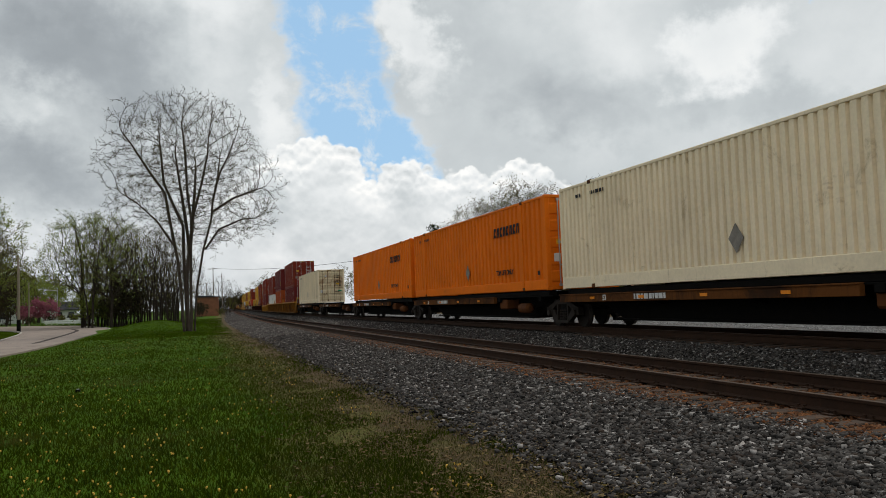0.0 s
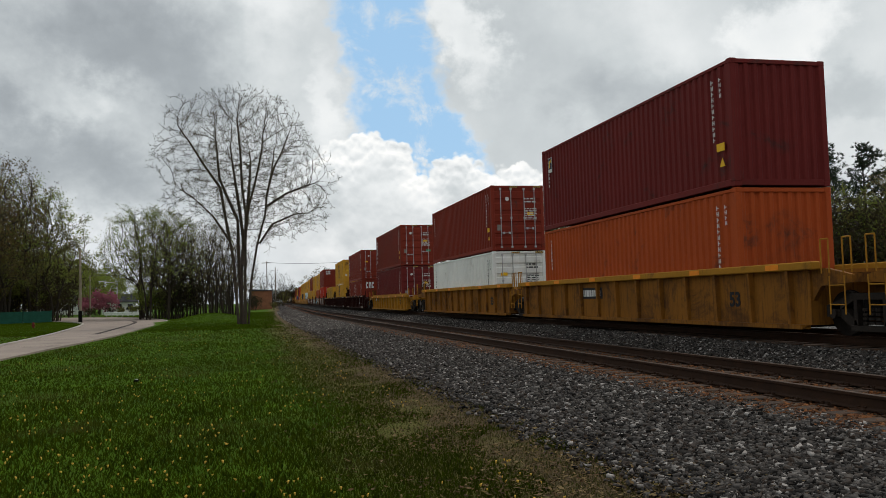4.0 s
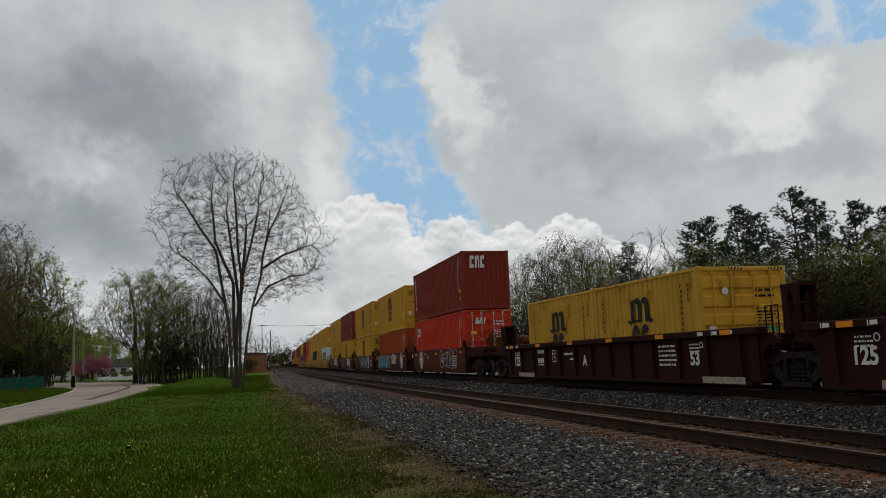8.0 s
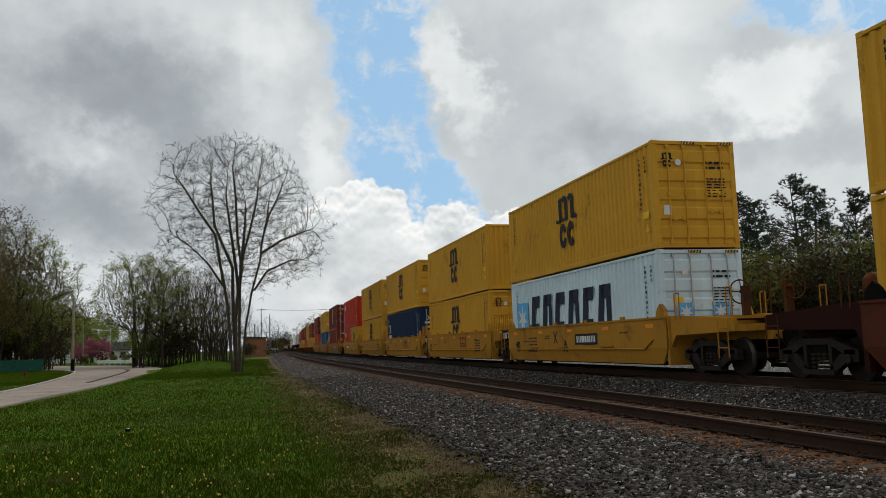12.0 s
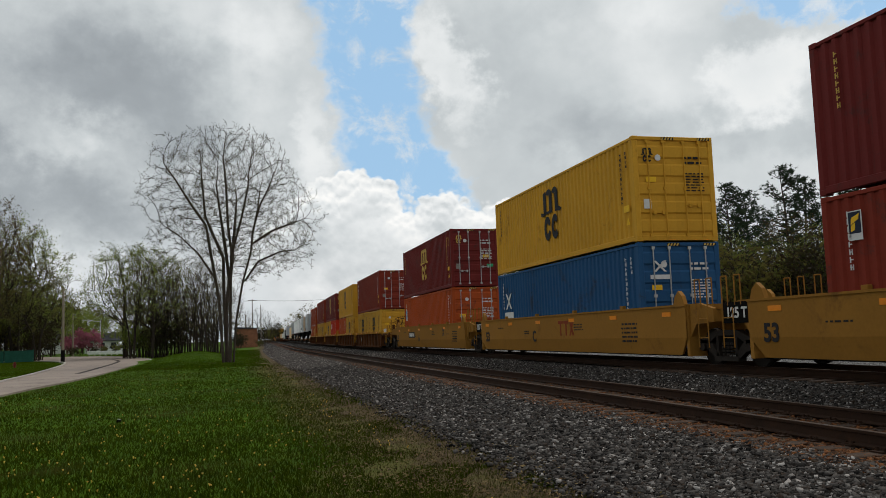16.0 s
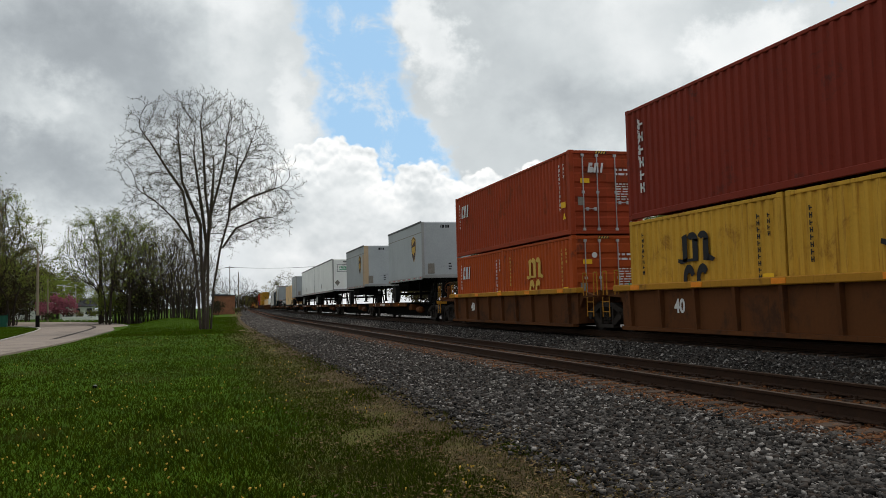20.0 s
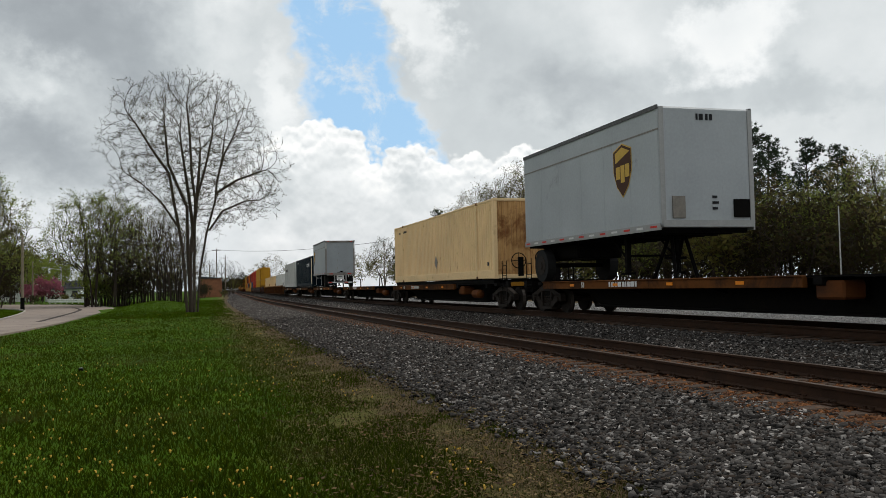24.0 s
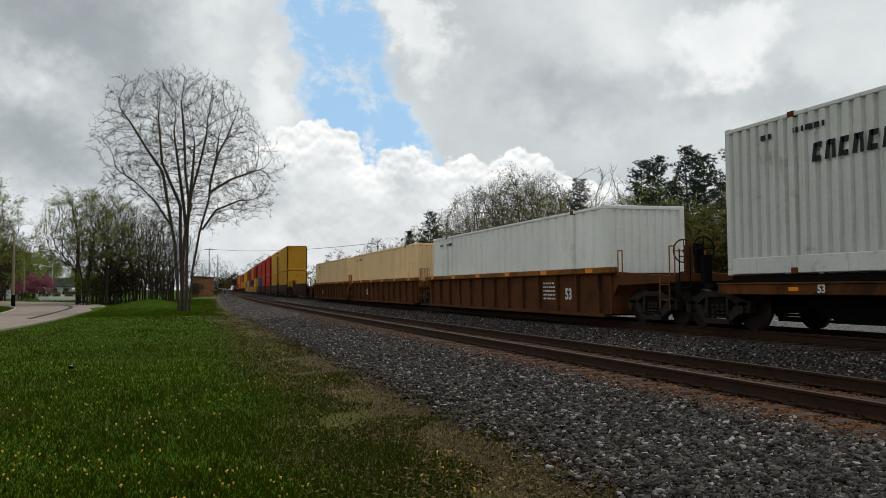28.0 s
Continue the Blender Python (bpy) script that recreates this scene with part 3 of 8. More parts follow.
# rails, sleepers, plates and spikes
RAIL_SIDE = material("rusty_rail_steel", (0.028, 0.014, 0.0078), 0.8, 0.1, 0.3, 3.0, 40.0, 0.2, (0.048, 0.022, 0.011), 0.35)
RAIL_TOP = material("worn_rail_head", (0.060, 0.040, 0.029), 0.6, 0.2, 0.25, 4.0, 50.0, 0.05, (0.12, 0.07, 0.045), 0.4)
TIE = material("weathered_sleeper_timber", (0.045, 0.030, 0.021), 0.9, 0.0, 0.35, 4.0, 40.0, 0.5, (0.13, 0.06, 0.03), 0.4, 0.0, 0.2, 0.4)
RAIL_SHAPE = [(-0.076, -0.172), (0.076, -0.172), (0.076, -0.160), (0.014, -0.140), (0.010, -0.045), (0.037, -0.035), (0.037, -0.004), (-0.037, -0.004), (-0.037, -0.035), (-0.010, -0.045), (-0.014, -0.140), (-0.076, -0.160)]


def swept(bm, shape, offset, z, ys):
    rows = []
    for y in ys:
        m = on_track(offset, y, z)
        rows.append([bm.verts.new(m @ Vector((p[0], 0, p[1]))) for p in shape])
    for a, b in zip(rows, rows[1:]):
        for i in range(len(shape)):
            j = (i + 1) % len(shape)
            bm.faces.new((a[i], a[j], b[j], b[i]))


rail_rows = [-40 + 4.0 * i for i in range(60)] + [200 + 12.0 * i for i in range(60)]
HEAD = [(-0.036, -0.006), (0.036, -0.006), (0.030, 0.0), (-0.030, 0.0)]
for offset, z in ((NEAR_TRACK - 0.7525, 0.0), (NEAR_TRACK + 0.7525, 0.0), (TRAIN_TRACK - 0.7525, TRAIN_RAIL), (TRAIN_TRACK + 0.7525, TRAIN_RAIL)):
    bm = bmesh.new()
    swept(bm, RAIL_SHAPE, offset, z, rail_rows)
    rail = tagged(part("rail", bm, RAIL_SIDE), "rusty steel rail with a worn running surface", "rail", kind="structure")
    bm = bmesh.new()
    swept(bm, HEAD, offset, z, rail_rows)
    part("rail_head", bm, RAIL_TOP, rail, "worn bright running surface")

# ---- railway containers ----
W2 = 1.219


def corrugated(bm, length, z0, z1, x, depth, pitch, sign, folds=(0.34, 0.5, 0.84)):
    """A folded steel wall along y; the folds go inwards."""
    n = max(1, round(length / pitch))
    p = length / n
    pts = []
    for i in range(n):
        y = -length / 2 + i * p
        pts += [(y, 0.0), (y + folds[0] * p, 0.0), (y + folds[1] * p, depth), (y + folds[2] * p, depth)]
    pts.append((length / 2, 0.0))
    lo = [bm.verts.new((x - sign * d, y, z0)) for y, d in pts]
    hi = [bm.verts.new((x - sign * d, y, z1)) for y, d in pts]
    for i in range(len(pts) - 1):
        bm.faces.new((lo[i], lo[i + 1], hi[i + 1], hi[i]))


def build_side(bm, length, height, pitch, depth):
    corrugated(bm, length - 0.3, 0.16, height - 0.09, -W2 + 0.012, depth, pitch, -1, (0.52, 0.62, 0.90) if length > 14 else (0.34, 0.5, 0.84))


def build_roof(bm, length, height):
    n = max(2, round(length / 1.1))
    for i in range(n):
        a, b = -length / 2 + 0.08 + (length - 0.16) * i / n, -length / 2 + 0.08 + (length - 0.16) * (i + 1) / n
        box(bm, -W2 + 0.06, a + 0.03, height - 0.05, W2 - 0.06, b - 0.03, height - 0.012)
    box(bm, -W2 + 0.05, -length / 2 + 0.06, height - 0.06, W2 - 0.05, length / 2 - 0.06, height - 0.03)


def build_end(bm, height, pitch):
    corrugated(bm, 2 * W2 - 0.3, 0.16, height - 0.11, 0.0, 0.045, pitch, 1)


def build_rail(bm, length, low, high):
    box(bm, -0.05, -length / 2 + 0.16, low, 0.05, length / 2 - 0.16, high)
    return 0.012


def build_post(bm, height, gap=0.11):
    box(bm, -0.075, -0.075, gap, 0.075, 0.075, height - gap)
    return 0.015


def build_casting(bm):
    box(bm, -0.085, -0.089, -0.059, 0.085, 0.089, 0.059)
    return 0.012


def build_door(bm, height):
    """One door leaf, hinged on its outer edge: a plate with raised, bevelled bands."""
    wide, tall = W2 - 0.13, height - 0.27
    line = [(0.02, 0.0), (-0.02, 0.0)]
    for i in range(5):
        z0 = tall * (0.03 + 0.194 * i)
        line += [(-0.02, z0), (-0.055, z0 + 0.05), (-0.055, z0 + tall * 0.14 - 0.05), (-0.02, z0 + tall * 0.14)]
    prism(bm, line + [(-0.02, tall), (0.02, tall)], "x", -wide / 2, wide / 2)


def build_rod(bm, height):
    tube(bm, (0, 0, 0.12), (0, 0, height - 0.12), 0.019, n=6)
    for z in (0.16, height * 0.5, height - 0.16):
        box(bm, -0.045, -0.02, z - 0.04, 0.045, 0.03, z + 0.04)


def build_handle(bm):
    tube(bm, (0, 0, 0), (0.42, 0, 0), 0.014, n=6)
    box(bm, 0.10, -0.02, -0.05, 0.18, 0.03, 0.05)
    box(bm, 0.36, -0.02, -0.05, 0.44, 0.03, 0.05)


def build_sill(bm):
    box(bm, -W2 + 0.16, -0.05, 0.02, W2 - 0.16, 0.05, 0.16)
    return 0.01


def build_header(bm, height):
    box(bm, -W2 + 0.16, -0.05, height - 0.11, W2 - 0.16, 0.05, height - 0.01)
    return 0.01


def build_hazard(bm):
    """Slanted black and yellow bars on a door header."""
    for i in range(4):
        prism(bm, [(i * 0.09, 0), (i * 0.09 + 0.045, 0), (i * 0.09 + 0.085, 0.07), (i * 0.09 + 0.04, 0.07)], "y", -0.003, 0.003)


def flat_shape(polys, axis="x", thick=0.006):
    def build(bm):
        for poly in polys:
            prism(bm, poly, axis, -thick / 2, thick / 2)
    return build


def decal(name, key, polys, mat, parent, at, mirror=False, axis="x", label=""):
    """A painted mark: thin plates that stand a little proud of the panel."""
    if mirror:
        polys = [[(-a, b) for a, b in poly] for poly in polys]
    me = cached((name, key, mirror, axis), flat_shape(polys, axis))
    ob = piece(name, me, mat, parent, Matrix.Translation(at), label)
    if len(polys) > 3:
        ob["kind"] = "stuff"
    return ob


def rect(a0, b0, a1, b1):
    return [(a0, b0), (a1, b0), (a1, b1), (a0, b1)]


def ring(cx, cz, ra, rb, inner, n=14, start=0.0, stop=360.0):
    out = []
    for i in range(n):
        a, b = radians(start + (stop - start) * i / n), radians(start + (stop - start) * (i + 1) / n)
        out.append([(cx + ra * math.cos(a), cz + rb * math.sin(a)), (cx + ra * math.cos(b), cz + rb * math.sin(b)), (cx + inner * ra * math.cos(b), cz + inner * rb * math.sin(b)), (cx + inner * ra * math.cos(a), cz + inner * rb * math.sin(a))])
    return out


# marks as plain shapes; the first coordinate runs towards the reader's right
def mark_arches():
    """Two heavy arches on three legs with swept feet, over two thick open rings."""
    polys = [rect(-0.64, 0.46, -0.40, 1.12), rect(-0.12, 0.46, 0.14, 1.08), rect(0.40, 0.46, 0.66, 1.06), [(-0.66, 1.12), (-0.40, 1.12), (-0.40, 1.26), (-0.66, 1.20)]]
    polys += ring(-0.13, 1.02, 0.29, 0.27, 0.30, 8, 0, 150) + ring(0.40, 1.02, 0.28, 0.27, 0.28, 8, 0, 150)
    polys += [[(0.56, 0.46), (0.84, 0.42), (0.96, 0.50), (0.66, 0.62)], [(-0.40, 0.46), (-0.40, 0.58), (-0.64, 0.52), (-0.88, 0.56), (-0.90, 0.46), (-0.72, 0.40)], [(-0.40, 0.46), (-0.12, 0.46), (-0.12, 0.54), (-0.40, 0.54)]]
    for cx, start, stop in ((-0.34, 20, 340), (0.34, 35, 325)):
        polys += ring(cx, -0.04, 0.30, 0.42, 0.42, 16, start, stop)
    return polys


def mark_blocks(n, size, gap, slant=0.12):
    out = []
    for i in range(n):
        a = (i - n / 2) * (size + gap)
        out.append([(a, -0.3), (a + size * 0.36, -0.3), (a + size * 0.36 + slant, 0.3), (a + slant, 0.3)])
        out.append([(a + size * 0.36, 0.12), (a + size * 0.9, 0.12), (a + size * 0.9 + slant * 0.4, 0.3), (a + size * 0.36, 0.3)])
        if i % 2 == 0:
            out.append(rect(a + size * 0.3, -0.3, a + size * 0.85, -0.13))
        else:
            out.append(rect(a + size * 0.68, -0.3, a + size * 0.95, 0.14))
    return out


def mark_pair():
    """Two block shapes and a slanted bar."""
    return mark_blocks(2, 0.42, 0.05) + [[(0.52, -0.3), (0.67, -0.3), (0.79, 0.3), (0.64, 0.3)]]


def mark_column(n, size):
    """Upright writing that cannot be read: small bars one above the other."""
    out = []
    for i in range(n):
        z = -i * size * 1.35
        out += [rect(-size * 0.42, z, -size * 0.16, z + size), rect(-size * 0.16, z + size * 0.4, size * 0.42, z + size * 0.62)]
        if i % 2:
            out.append(rect(size * 0.2, z, size * 0.42, z + size))
    return out


def mark_rows(rows, wide, tall, seed):
    """Lines of small writing as bars."""
    rng = random.Random(seed)
    out = []
    for i in range(rows):
        a = -wide / 2
        while a < wide / 2 - 0.05:
            b = min(wide / 2, a + rng.uniform(0.05, 0.2))
            out.append(rect(a, -i * tall * 2.3, b, -i * tall * 2.3 + tall))
            a = b + rng.uniform(0.03, 0.08)
    return out


def side_mark(name, key, polys, mat, box_thing, y, z, label="", proud=0.014):
    """A mark on both long sides of a container, readable from each side."""
    half = W2
    decal(name, key, polys, mat, box_thing, (-half - proud, y, z), mirror=True, label=label)


def container(s_near, z, length=12.192, height=2.896, colour="darkred", label="", mark="", doors=True, ink=None, plain=False, pitch=0.278, rods=GALV, mark_y=None, end_colour=None):
    """A steel box with posts, rails, folded walls, roof and doors, on the train with its leading end at s_near."""
    end_mat = PAINT[end_colour or colour]
    mat = PAINT["yellow_rusty" if colour == "yellow" and length < 7 else colour]
    thing = new("shipping_container")
    half = W2
    big = length > 14
    RUSTY_FITTING = CAR["rusty"]
    if colour == "yellow":
        rods = end_mat
    side = cached(("side_wall", length, height, pitch), build_side, length, height, pitch, 0.06 if big else 0.045)
    piece("side_wall", side, mat, thing)
    piece("side_wall", side, mat, thing, pose(0, 0, 0, 0, 0, 180))
    piece("roof", cached(("roof", length, height), build_roof, length, height), mat, thing)
    end = cached(("end_wall", height), build_end, height, 0.25)
    piece("end_wall", end, mat, thing, pose(0, length / 2 - 0.03, 0, 0, 0, 90))
    for sx in (-1, 1) if not plain else ():
        piece("top_rail", cached(("top_rail", length, height), build_rail, length, height - 0.10, height - 0.02), mat, thing, pose(sx * (half - 0.05), 0, 0))
        piece("bottom_rail", cached(("bottom_rail", length, big), build_rail, length, 0.02, 0.34 if big else 0.17), mat, thing, pose(sx * (half - 0.05), 0, 0))
        for sy in (-1, 1):
            piece("corner_post", cached(("corner_post", height, plain), build_post, height, 0.0 if plain else 0.11), mat, thing, pose(sx * (half - 0.075), sy * (length / 2 - 0.075), 0))
            if big:
                piece("lift_post", cached(("lift_post", height), build_post, height), mat, thing, pose(sx * (half - 0.05), sy * 6.096, 0), "upright lifting post")
            if not plain:
                for z0 in (0.059, height - 0.059):
                    piece("corner_casting", cached(("corner_casting",), build_casting), mat, thing, pose(sx * (half - 0.085), sy * (length / 2 - 0.089), z0))
                    if big:
                        piece("lift_casting", cached(("corner_casting",), build_casting), RUSTY_FITTING, thing, pose(sx * (half - 0.068), sy * 6.096, z0), "rusty lifting casting")
    y0 = -length / 2
    if plain:
        slab("base", mat, thing, (2 * W2 - 0.02, length - 0.02, 0.17), (0, 0, 0.085))
    if not plain:
        piece("door_sill", cached(("door_sill",), build_sill), mat, thing, pose(0, y0 + 0.06, 0))
    if not plain:
        piece("door_header", cached(("door_header", height), build_header, height), mat, thing, pose(0, y0 + 0.06, 0))
    if doors:
        for sx in (-1, 1):
            door = piece("door", cached(("door", height), build_door, height), end_mat, thing, pose(sx * 0.545, y0 + 0.07, 0.16))
            if not plain:
                for dx in (-0.24, 0.24):
                    piece("lock_rod", cached(("lock_rod", height), build_rod, height), rods, door, pose(dx, -0.075, -0.16), "steel locking rod")
                piece("door_handle", cached(("door_handle",), build_handle), rods, door, pose(-0.26, -0.085, 0.72 + 0.1 * sx), "steel door handle")
                decal("hazard_bars", "h", [rect(0, 0, 0.38, 0.075)], INK_BLACK, thing, (0.55 * sx + 0.2, y0 - 0.0, height - 0.10), axis="y")
                piece("hazard_stripe", cached(("hazard_stripe",), build_hazard), INK_GOLD, thing, pose(0.55 * sx + 0.2, y0 - 0.006, height - 0.10))
        if not plain:
            rng = random.Random(int(s_near * 10) + int(z * 7))
            text = INK_BLACK if colour in ("yellow", "cream", "tan", "white", "pale", "silver", "orange") else INK_WHITE
            decal("number_strip", "door_a", mark_rows(2, 0.62, 0.06, 3), text, thing, (0.60, y0 + 0.0, height - 0.62), axis="y")
            decal("weight_table", "door_b", mark_rows(7, 0.58, 0.034, 4), text, thing, (0.60, y0 + 0.0, height - 1.05), axis="y")
            decal("door_plate", "door_c", [rect(-0.11, -0.13, 0.11, 0.13)], INK_GREY if text is INK_WHITE else INK_WHITE, thing, (-0.86, y0 + 0.0, 1.02), axis="y", label="grey data plate")
            decal("warning_sticker", "door_d", [rect(-0.15, -0.07, 0.15, 0.07)], INK_YELLOW, thing, (-0.72 + 1.3 * (rng.random() < 0.4), y0 - 0.0, 1.5 + 0.3 * rng.random()), axis="y", label="yellow warning sticker")
            decal("round_sticker", "door_e", ring(0, 0, 0.09, 0.09, 0.0, 12), INK_WHITE, thing, (-0.48, y0 - 0.0, height - 0.6), axis="y")
            if rng.random() < 0.4:
                decal("green_sticker", "door_f", [rect(-0.16, -0.07, 0.16, 0.07)], INK_GREEN, thing, (0.78, y0 - 0.0, 1.05), axis="y", label="green sticker")
    else:
        piece("end_wall", end, end_mat, thing, pose(0, y0 + 0.03, 0, 0, 0, -90))
    if not plain:
        text = ink or (INK_BLACK if colour in ("yellow", "cream", "tan", "white", "pale", "silver", "orange") else INK_WHITE)
        if length < 14:
            side_mark("number_column", "nc", mark_column(11, 0.10), text, thing, y0 + 0.75, height - 0.45)
            side_mark("size_column", "sc", mark_column(4, 0.09), text, thing, y0 + 0.42, height - 0.45)
            side_mark("caution_sticker", "cs", [rect(-0.16, -0.09, 0.16, 0.09)], INK_YELLOW, thing, y0 + 0.5, 0.95, "yellow caution sticker")
            side_mark("warning_triangle", "wt", [[(-0.11, 0), (0.11, 0), (0, 0.2)]], INK_YELLOW, thing, y0 + 0.45, 0.5, "yellow warning triangle")
            side_mark("number_column", "nf", mark_column(8, 0.10), text, thing, length / 2 - 0.7, height - 0.45)
    if mark == "arches":
        side_mark("company_mark", ("arch", 1), mark_arches(), ink or INK_BLACK, thing, 0.0, 1.22, "large black painted mark" if not ink else "large golden painted mark")
        if length > 10 and doors:
            decal("small_mark", "arch_s", [[(a * 0.2, b * 0.22) for a, b in poly] for poly in mark_arches()], ink or INK_BLACK, thing, (-0.80, y0 + 0.0, height - 0.62), axis="y")
    elif mark == "arches_low":
        side_mark("company_mark", ("arch", 2), [[(a * 0.8, b * 0.8) for a, b in poly] for poly in mark_arches()], ink or INK_BLACK, thing, 0.0, 1.05, "large black painted mark")
    elif mark == "end_column":
        side_mark("company_mark", ("col", 6), mark_column(6, 0.24), INK_WHITE, thing, length / 2 - 0.8, height - 0.62, "upright white lettering shown as bars")
        if not doors:
            decal("end_mark", "em", mark_blocks(3, 0.24, 0.03, 0.02), INK_WHITE, thing, (-0.4, y0 - 0.02, height - 0.55), axis="y", label="white mark on the end wall")
    elif mark == "blocks":
        side_mark("company_mark", ("blk", 3), [[(a * 0.8, b * 0.85) for a, b in poly] for poly in mark_pair()], INK_WHITE, thing, length / 2 - 1.3, height - 0.72, "white block mark")
        decal("end_mark", "eb", [[(a * 0.42, b * 0.5) for a, b in poly] for poly in mark_pair()], INK_WHITE, thing, (-0.45, y0 - 0.06, height - 0.55), axis="y", label="white mark on the door")
    elif mark == "star":
        side_mark("blue_square", "sq", [rect(-0.62, -0.62, 0.62, 0.62)], INK_BLUE, thing, length / 2 - 1.3, 1.45, "sky-blue square with a white star")
        points = []
        for i in range(14):
            r = 0.55 if i % 2 == 0 else 0.2
            points.append((r * math.sin(math.pi * i / 7), r * math.cos(math.pi * i / 7)))
        side_mark("white_star", "st", [[points[i - 1], points[i], points[(i + 1) % 14], (0, 0)] for i in range(0, 14, 2)], INK_WHITE, thing, length / 2 - 1.3, 1.45, "", 0.019)
        side_mark("company_mark", ("blk", 6, "large"), [[(a * 2.45, b * 2.3) for a, b in poly] for poly in mark_blocks(6, 0.42, 0.07, 0.1)], INK_NAVY, thing, 0.3, 1.55, "large dark painted letters shown as blocks")
        for dx in (-0.5, 0.5):
            decal("door_square", "dq", [rect(-0.24, -0.24, 0.24, 0.24)], INK_BLUE, thing, (dx, y0 + 0.0, 1.25), axis="y", label="sky-blue square on the door")
            decal("door_star", "ds", [[(a * 0.4, b * 0.4) for a, b in (points[i - 1], points[i], points[(i + 1) % 14], (0, 0))] for i in range(0, 14, 2)], INK_WHITE, thing, (dx, y0 - 0.006, 1.25), axis="y")
    elif mark == "cross":
        side_mark("company_mark", "xx", [[(-0.35, 0), (-0.2, 0), (0.35, 0.6), (0.2, 0.6)], [(0.2, 0), (0.35, 0), (-0.2, 0.6), (-0.35, 0.6)], rect(-0.5, -0.35, 0.5, -0.12)], INK_WHITE, thing, length / 2 - 1.3, 1.5, "white crossed mark")
        decal("end_mark", "xe", [[(-0.2, 0), (-0.12, 0), (0.2, 0.3), (0.12, 0.3)], [(0.12, 0), (0.2, 0), (-0.12, 0.3), (-0.2, 0.3)], rect(-0.3, -0.2, 0.3, -0.08)], INK_WHITE, thing, (-0.6, y0 + 0.0, height - 0.8), axis="y")
    elif mark == "long":
        if colour == "orange":
            word("TOP LIFT ONLY", 0.24, INK_BLACK, thing, -1.262, y0 + 3.6, 0.62)
        side_mark("company_mark", ("blk", 6, "small"), [[(a * 0.62, b * 0.55) for a, b in poly] for poly in mark_blocks(8, 0.42, 0.09, 0.1)], ink or INK_BLACK, thing, mark_y if mark_y is not None else y0 + 3.4, height - 0.85, "row of painted letters shown as blocks")
    elif mark == "flag":
        side_mark("company_mark", "fl", [rect(-0.17, -0.26, 0.17, 0.26)], INK_WHITE, thing, length / 2 - 0.85, height - 0.62, "small white-edged sticker with a golden flag")
        side_mark("flag_field", "ff", [rect(-0.145, -0.14, 0.145, 0.24)], INK_NAVY, thing, length / 2 - 0.85, height - 0.62, "", 0.019)
        side_mark("flag_wave", "fw", [[(-0.09, 0.02), (0.10, 0.10), (0.12, 0.20), (-0.07, 0.14)], [(-0.09, -0.11), (0.0, -0.08), (0.02, 0.05), (-0.09, 0.0)]], INK_YELLOW, thing, length / 2 - 0.85, height - 0.62, "", 0.024)
        if doors:
            decal("door_flag", "df", [rect(-0.16, -0.2, 0.16, 0.2)], INK_NAVY, thing, (-0.62, y0 - 0.0, height - 0.62), axis="y", label="navy sticker with a golden flag")
            decal("door_flag_wave", "dg", [[(-0.1, -0.02), (0.11, 0.06), (0.12, 0.15), (-0.08, 0.09)]], INK_YELLOW, thing, (-0.62, y0 - 0.006, height - 0.62), axis="y")
    elif mark == "swoosh":
        side_mark("company_mark", "sw", [rect(-0.17, -0.36, 0.17, 0.36)], INK_WHITE, thing, length / 2 - 0.75, 1.85, "white sticker with a blue mark")
        side_mark("company_wave", "sv", [[(-0.13, 0.02), (0.13, 0.14), (0.13, 0.28), (-0.13, 0.22)], [(-0.13, -0.26), (0.05, -0.12), (0.05, 0.0), (-0.13, -0.04)]], INK_BLUE, thing, length / 2 - 0.75, 1.85, "", 0.019)
    if length > 14:
        if colour != "slate":
            side_mark("placard", "pl", [[(0, -0.31), (0.25, 0), (0, 0.31), (-0.25, 0)]], INK_GREY, thing, -0.3, 0.85, "grey diamond placard", 0.02)
        side_mark("number_strip", "nb", mark_rows(1, 0.9, 0.10, 9), ink or (INK_BLACK if colour != "slate" else INK_WHITE), thing, length / 2 - 2.4, height - 0.42)
        side_mark("end_letters", "el", mark_rows(1, 0.3, 0.10, 5), ink or (INK_BLACK if colour != "slate" else INK_WHITE), thing, length / 2 - 1.3, height - 0.42)
        side_mark("end_number", "en", mark_rows(1, 0.26, 0.14, 6), ink or (INK_BLACK if colour != "slate" else INK_WHITE), thing, y0 + 0.6, 0.5)
    tagged(thing, label, "container", "containers on the train")
    return ride(thing, s_near + length / 2, z)


# ---- bogies ----
def build_side_frame(bm):
    """A cast truck side: an arched top member, slanting tension members and a spring seat, with open triangles between."""
    prism(bm, [(-1.12, 0.36), (-1.12, 0.58), (-0.95, 0.62), (-0.42, 0.80), (0.42, 0.80), (0.95, 0.62), (1.12, 0.58), (1.12, 0.36), (1.02, 0.36), (1.02, 0.50), (0.74, 0.50), (0.36, 0.68), (-0.36, 0.68), (-0.74, 0.50), (-1.02, 0.50), (-1.02, 0.36)], "x", -0.08, 0.08)
    for q in (-1, 1):
        prism(bm, [(q * 0.78, 0.36), (q * 0.78, 0.50), (q * 0.62, 0.52), (q * 0.34, 0.26), (q * 0.34, 0.15), (q * 0.44, 0.15)], "x", -0.07, 0.07)
        box(bm, -0.07, q * 0.36 - 0.045, 0.22, 0.07, q * 0.36 + 0.045, 0.70)
    box(bm, -0.10, -0.46, 0.11, 0.10, 0.46, 0.21)


